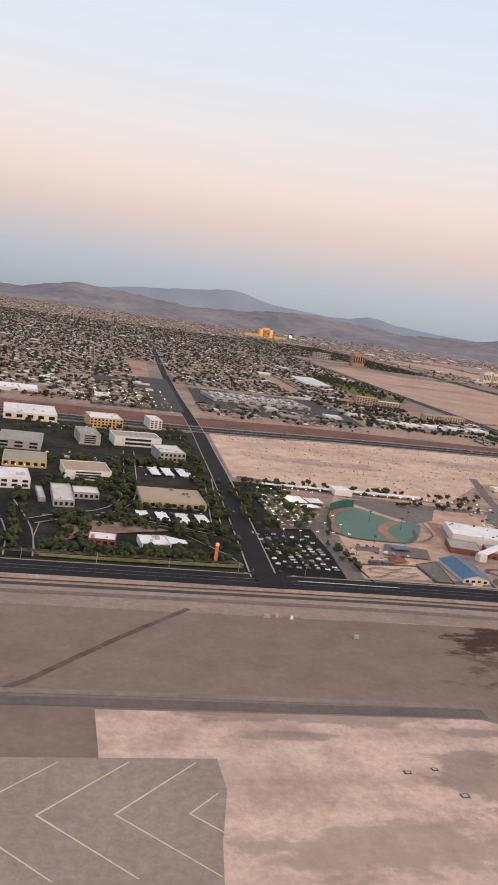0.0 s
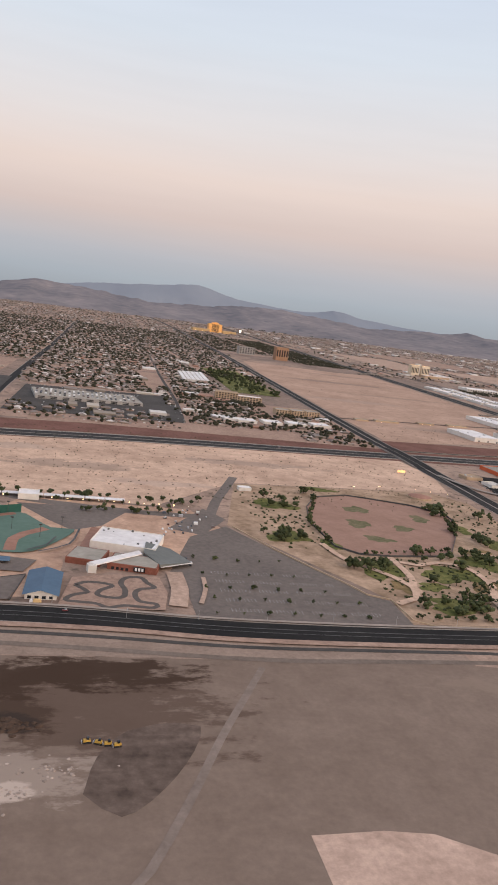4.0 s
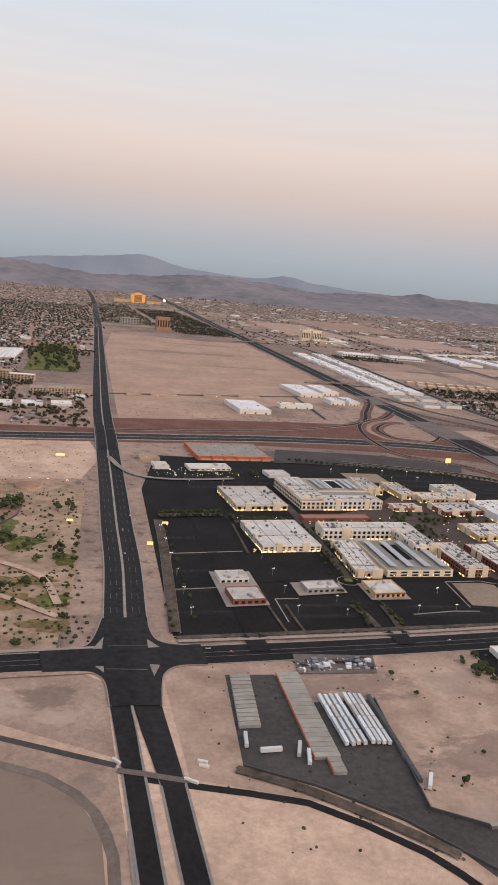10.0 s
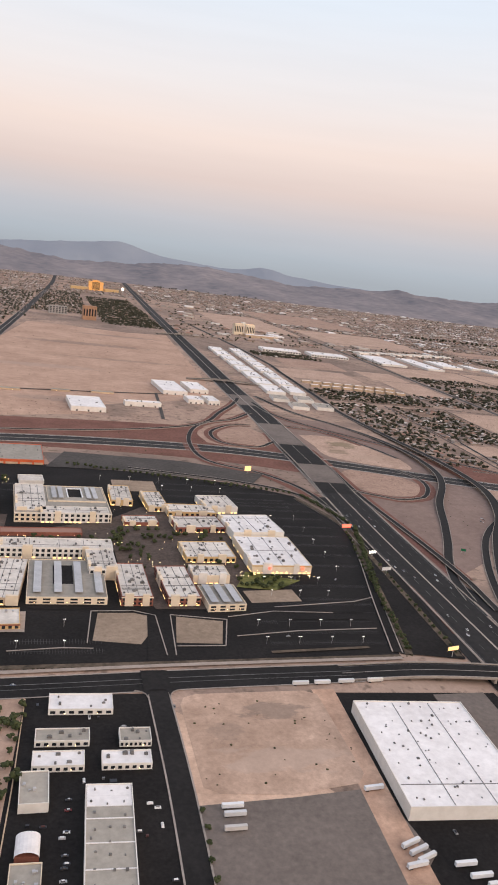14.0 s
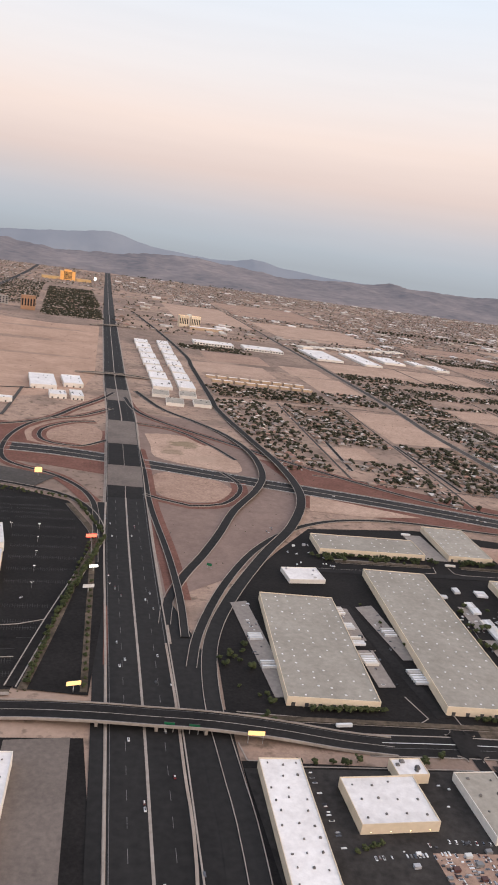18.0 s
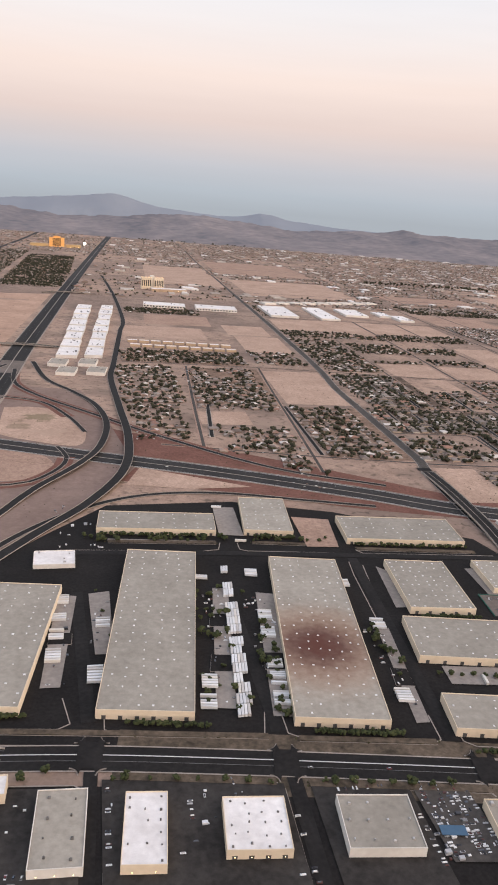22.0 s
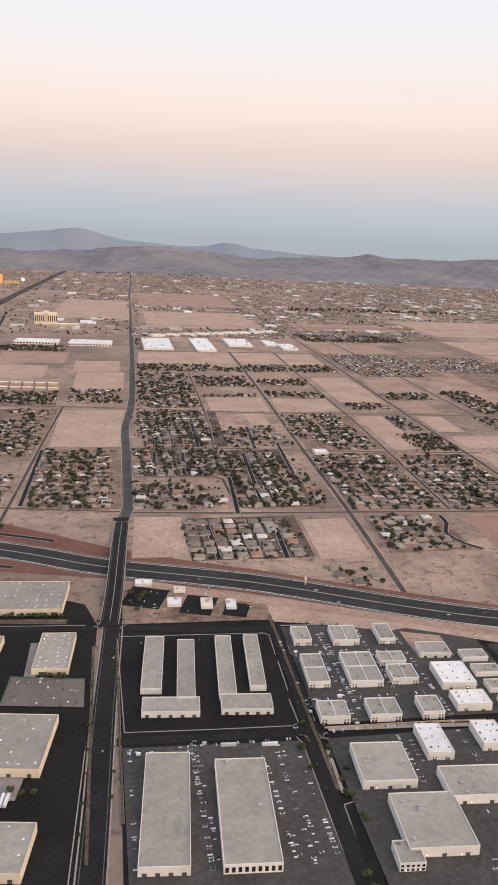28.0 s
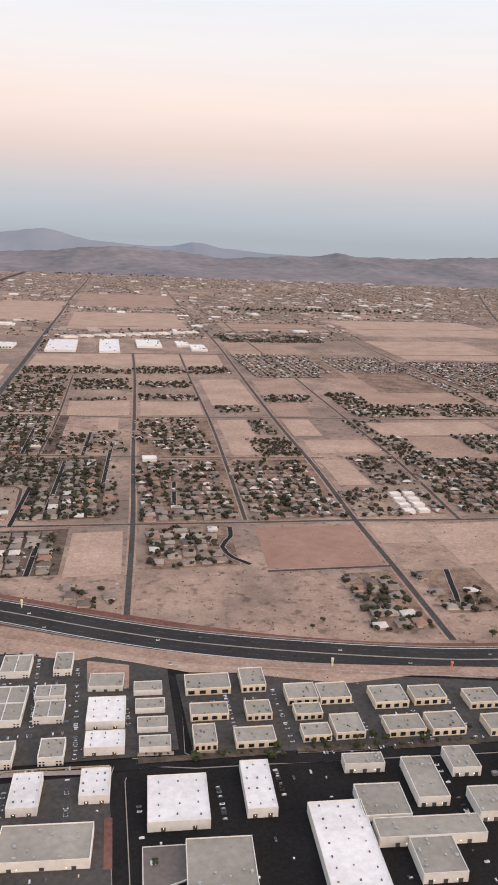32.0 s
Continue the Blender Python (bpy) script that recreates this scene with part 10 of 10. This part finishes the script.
for x, y, c in ((1116, 363, CREAM), (1254, 289, CREAM), (1306, 279, ORANGE_PAINT)):
    s = thing("mast", x, y, 0, 0, "tapered tall mast beside the freeway wall", "mast")
    part("pole", Geo().tube(0, 0, 0, 4.4, 0.25, 0.7, 8), c, s)
for x in range(-30, 380, 22):
    p = thing("utility_pole", x, 224.6 if x < 150 else 215.5, 0, 0, "slim street light pole beside the avenue", "pole", "avenue light poles")
    part("pole", Geo().tube(0, 0, 0, 3.2, 0.06, 0.05, 6), METAL, p)
    part("arm", Geo().box(-0.03, 0.03, -1.2, 0, 3.15, 3.2), METAL, p)

# paint on the car parks
g = Geo()
for x0, x1, y0, y1, rows in ((408, 428, 232, 330, 5), (446, 476, 232, 250, 2), (592, 640, 236, 262, 3), (600, 660, 272, 300, 2), (632, 664, 310, 420, 8), (606, 630, 306, 420, 7), (606, 654, 262, 278, 2), (498, 530, 232, 246, 2), (560, 650, 400, 450, 4), (440, 500, 400, 435, 3)):
    for r in range(rows):
        yy = y0 + (y1 - y0) * (r + 0.5) / rows
        x = x0
        while x < x1:
            if is_free(x, yy):
                g.face((x, yy - 1.8, 0.12), (x + 0.09, yy - 1.8, 0.12), (x + 0.09, yy + 1.8, 0.12), (x, yy + 1.8, 0.12))
            x += 1.0
        g.face((x0, yy, 0.125), (x1, yy, 0.125), (x1, yy + 0.1, 0.125), (x0, yy + 0.1, 0.125))
g3 = Geo()
for r in range(5):
    yy = 224 + 8.6 * r
    for k in range(44):
        x = 200 + 1.25 * k - 0.2 * r
        if x < 252 - 0.45 * (yy - 236) and k % 11 > 1:
            g3.face((x, yy - 1.3, 0.13), (x + 0.1, yy - 1.3, 0.13), (x + 0.1, yy + 1.3, 0.13), (x, yy + 1.3, 0.13))
tagged(new("stall_lines", g3.mesh("stall_lines", BRIGHT_LINE)), "pale stall lines on faded asphalt", "marking", kind="stuff")
tagged(new("stall_lines", g.mesh("stall_lines", surface("worn stall paint", (0.04, 0.038, 0.036), (0.10, 0.096, 0.092), 0.85, fine=0.8, coarse=0.15))), "faded painted parking stall lines", "marking", kind="stuff")

for k in (0, 1):
    g = Geo()
    for i in range(k, 15, 2):
        g.box(104.9, 105.7, 111.2 - 0.9 * i - 0.43, 111.2 - 0.9 * i + 0.43, 0.1, 0.3)
    if k:
        tagged(new("pavement_marking", g.mesh("pavement_marking", CHEVRON)), "row of pale painted blocks on the sand pad", "marking", kind="stuff")
        continue
    tagged(new("pavement_marking", g.mesh("pavement_marking", surface("faded red paint", (0.34, 0.16, 0.13), (0.44, 0.26, 0.22), 0.9))), "row of faded red painted blocks on the sand pad", "marking", kind="stuff")
for x, y, r in ((70, 120, 0.75), (76, 121, 0.7), (78.2, 113, 0.9)):
    m = thing("manhole", x, y, 0.05, 0, "dark square inspection cover in the sand", "cover", "inspection covers")
    part("frame", Geo().box(-r, r, -r * 0.7, r * 0.7, 0, 0.08), DARK_SOIL, m)
    part("lid", Geo().box(-r * 0.6, r * 0.6, -r * 0.4, r * 0.4, 0.08, 0.12), GREY_WALL, m)

# airfield odds and ends
for x, y, w, m, n, label in ((59, 190, 1.6, GREY_WALL, "equipment_box", "grey airfield equipment cabinet on bare soil"), (62, 190.5, 0.7, TAN_WALL, "equipment_box", "small tan airfield cabinet on bare soil"), (66, 189.5, 0.8, PALE_WALL, "equipment_box", "small white airfield cabinet on bare soil"), (81, 179, 1.4, GREY_WALL, "equipment_box", "flat grey airfield cabinet on bare soil")):
    b = thing(n, x, y, 0, 0, label, "cabinet")
    part("body", Geo().box(-w / 2, w / 2, -0.4, 0.4, 0.1, 0.9, 0.05), m, b)
    part("base", Geo().box(-w / 2 - 0.2, w / 2 + 0.2, -0.6, 0.6, 0, 0.1), KERB, b)
MOVER_YELLOW = surface("yellow machine paint", (0.42, 0.25, 0.045), (0.55, 0.34, 0.07), 0.6, fine=0.8, coarse=0.2)
for x, y, r in ((155, 149.5, 10), (157.5, 149, -20), (159.5, 148.5, 5), (161.5, 148, 15)):
    e = thing("earth_mover", x, y, 0.08, r, "yellow earth mover on the dark spoil", "vehicle", "earth movers")
    part("body", Geo().box(-0.8, 0.8, -0.4, 0.4, 0.3, 0.8, 0.06), MOVER_YELLOW, e)
    part("cab", Geo().box(-0.1, 0.5, -0.3, 0.3, 0.8, 1.3, 0.05), DARK_GLASS, e)
    part("blade", Geo().box(-1.2, -1.05, -0.5, 0.5, 0.05, 0.55), METAL, e)
    for s in (-0.4, 0.4):
        part("track", Geo().box(-0.8, 0.8, s - 0.12, s + 0.12, 0, 0.35, 0.06), RUBBER, e)
rng = random.Random(14)
RUBBLE = surface("pale crushed rubble", (0.24, 0.19, 0.155), (0.46, 0.37, 0.31), 0.95, fine=1.0, coarse=0.2, bump=0.5, spec=0.1, each=0.25, island=True)
g = Geo()
for x, y, a, b, n in ((139, 137, 15, 7, 60), (141, 133, 4, 2, 30), (124, 147, 8, 3, 40), (133, 143, 6, 3, 30), (150, 139, 5, 3, 24), (136, 128, 1.6, 1, 14), (134, 109, 2, 1, 10)):
    for _ in range(n):
        g.clump(rng.gauss(x, a * 0.5), rng.gauss(y, b * 0.5), 0.0, rng.uniform(0.15, 0.55), rng, 0.45)
tagged(new("rubble", g.mesh("rubble", RUBBLE)), "pale rubble and broken rock on the airfield soil", "rubble", kind="stuff")
g = Geo()
for x, y, a, b, n in ((138, 157, 6, 3.5, 60),):
    for _ in range(n):
        g.clump(rng.gauss(x, a * 0.5), rng.gauss(y, b * 0.5), 0.0, rng.uniform(0.5, 1.4), rng, 0.4)
tagged(new("spoil_heap", g.mesh("spoil_heap", surface("dark brown spoil", (0.05, 0.031, 0.021), (0.1, 0.066, 0.048), 0.95, fine=1.0, coarse=0.2, bump=0.5, spec=0.1))), "low heaps of dark brown spoil", "soil heap", kind="stuff")
for x, y, r, k in ((107, 138.8, 60, 1.0), (108.2, 136.6, 75, 1.0), (104, 144.6, 20, 0.6)):
    w = thing("service_truck", x, y, 0.05, r, "small white service truck with a red bed on bare soil", "truck", "airfield trucks")
    part("bed", Geo().box(-1.3 * k, 0.3 * k, -0.55 * k, 0.55 * k, 0.3, 0.3 + 0.5 * k, 0.05), RED_FASCIA, w, "dull red truck bed")
    part("tank", Geo().box(-1.2 * k, 0.2 * k, -0.5 * k, 0.5 * k, 0.3 + 0.5 * k, 0.3 + 0.9 * k, 0.12), WHITE_PAINT, w)
    part("cab", Geo().box(0.35 * k, 1.2 * k, -0.5 * k, 0.5 * k, 0.3, 0.3 + 1.05 * k, 0.1), WHITE_PAINT, w)
    part("windscreen", Geo().box(1.2 * k, 1.23 * k, -0.4 * k, 0.4 * k, 0.3 + 0.55 * k, 0.3 + 0.9 * k), DARK_GLASS, w)
    for a in (-0.9, 0.7):
        for b in (-0.5, 0.5):
            part("wheel", Geo().box((a - 0.22) * k, (a + 0.22) * k, (b - 0.08) * k, (b + 0.08) * k, 0, 0.4, 0.1), RUBBER, w)
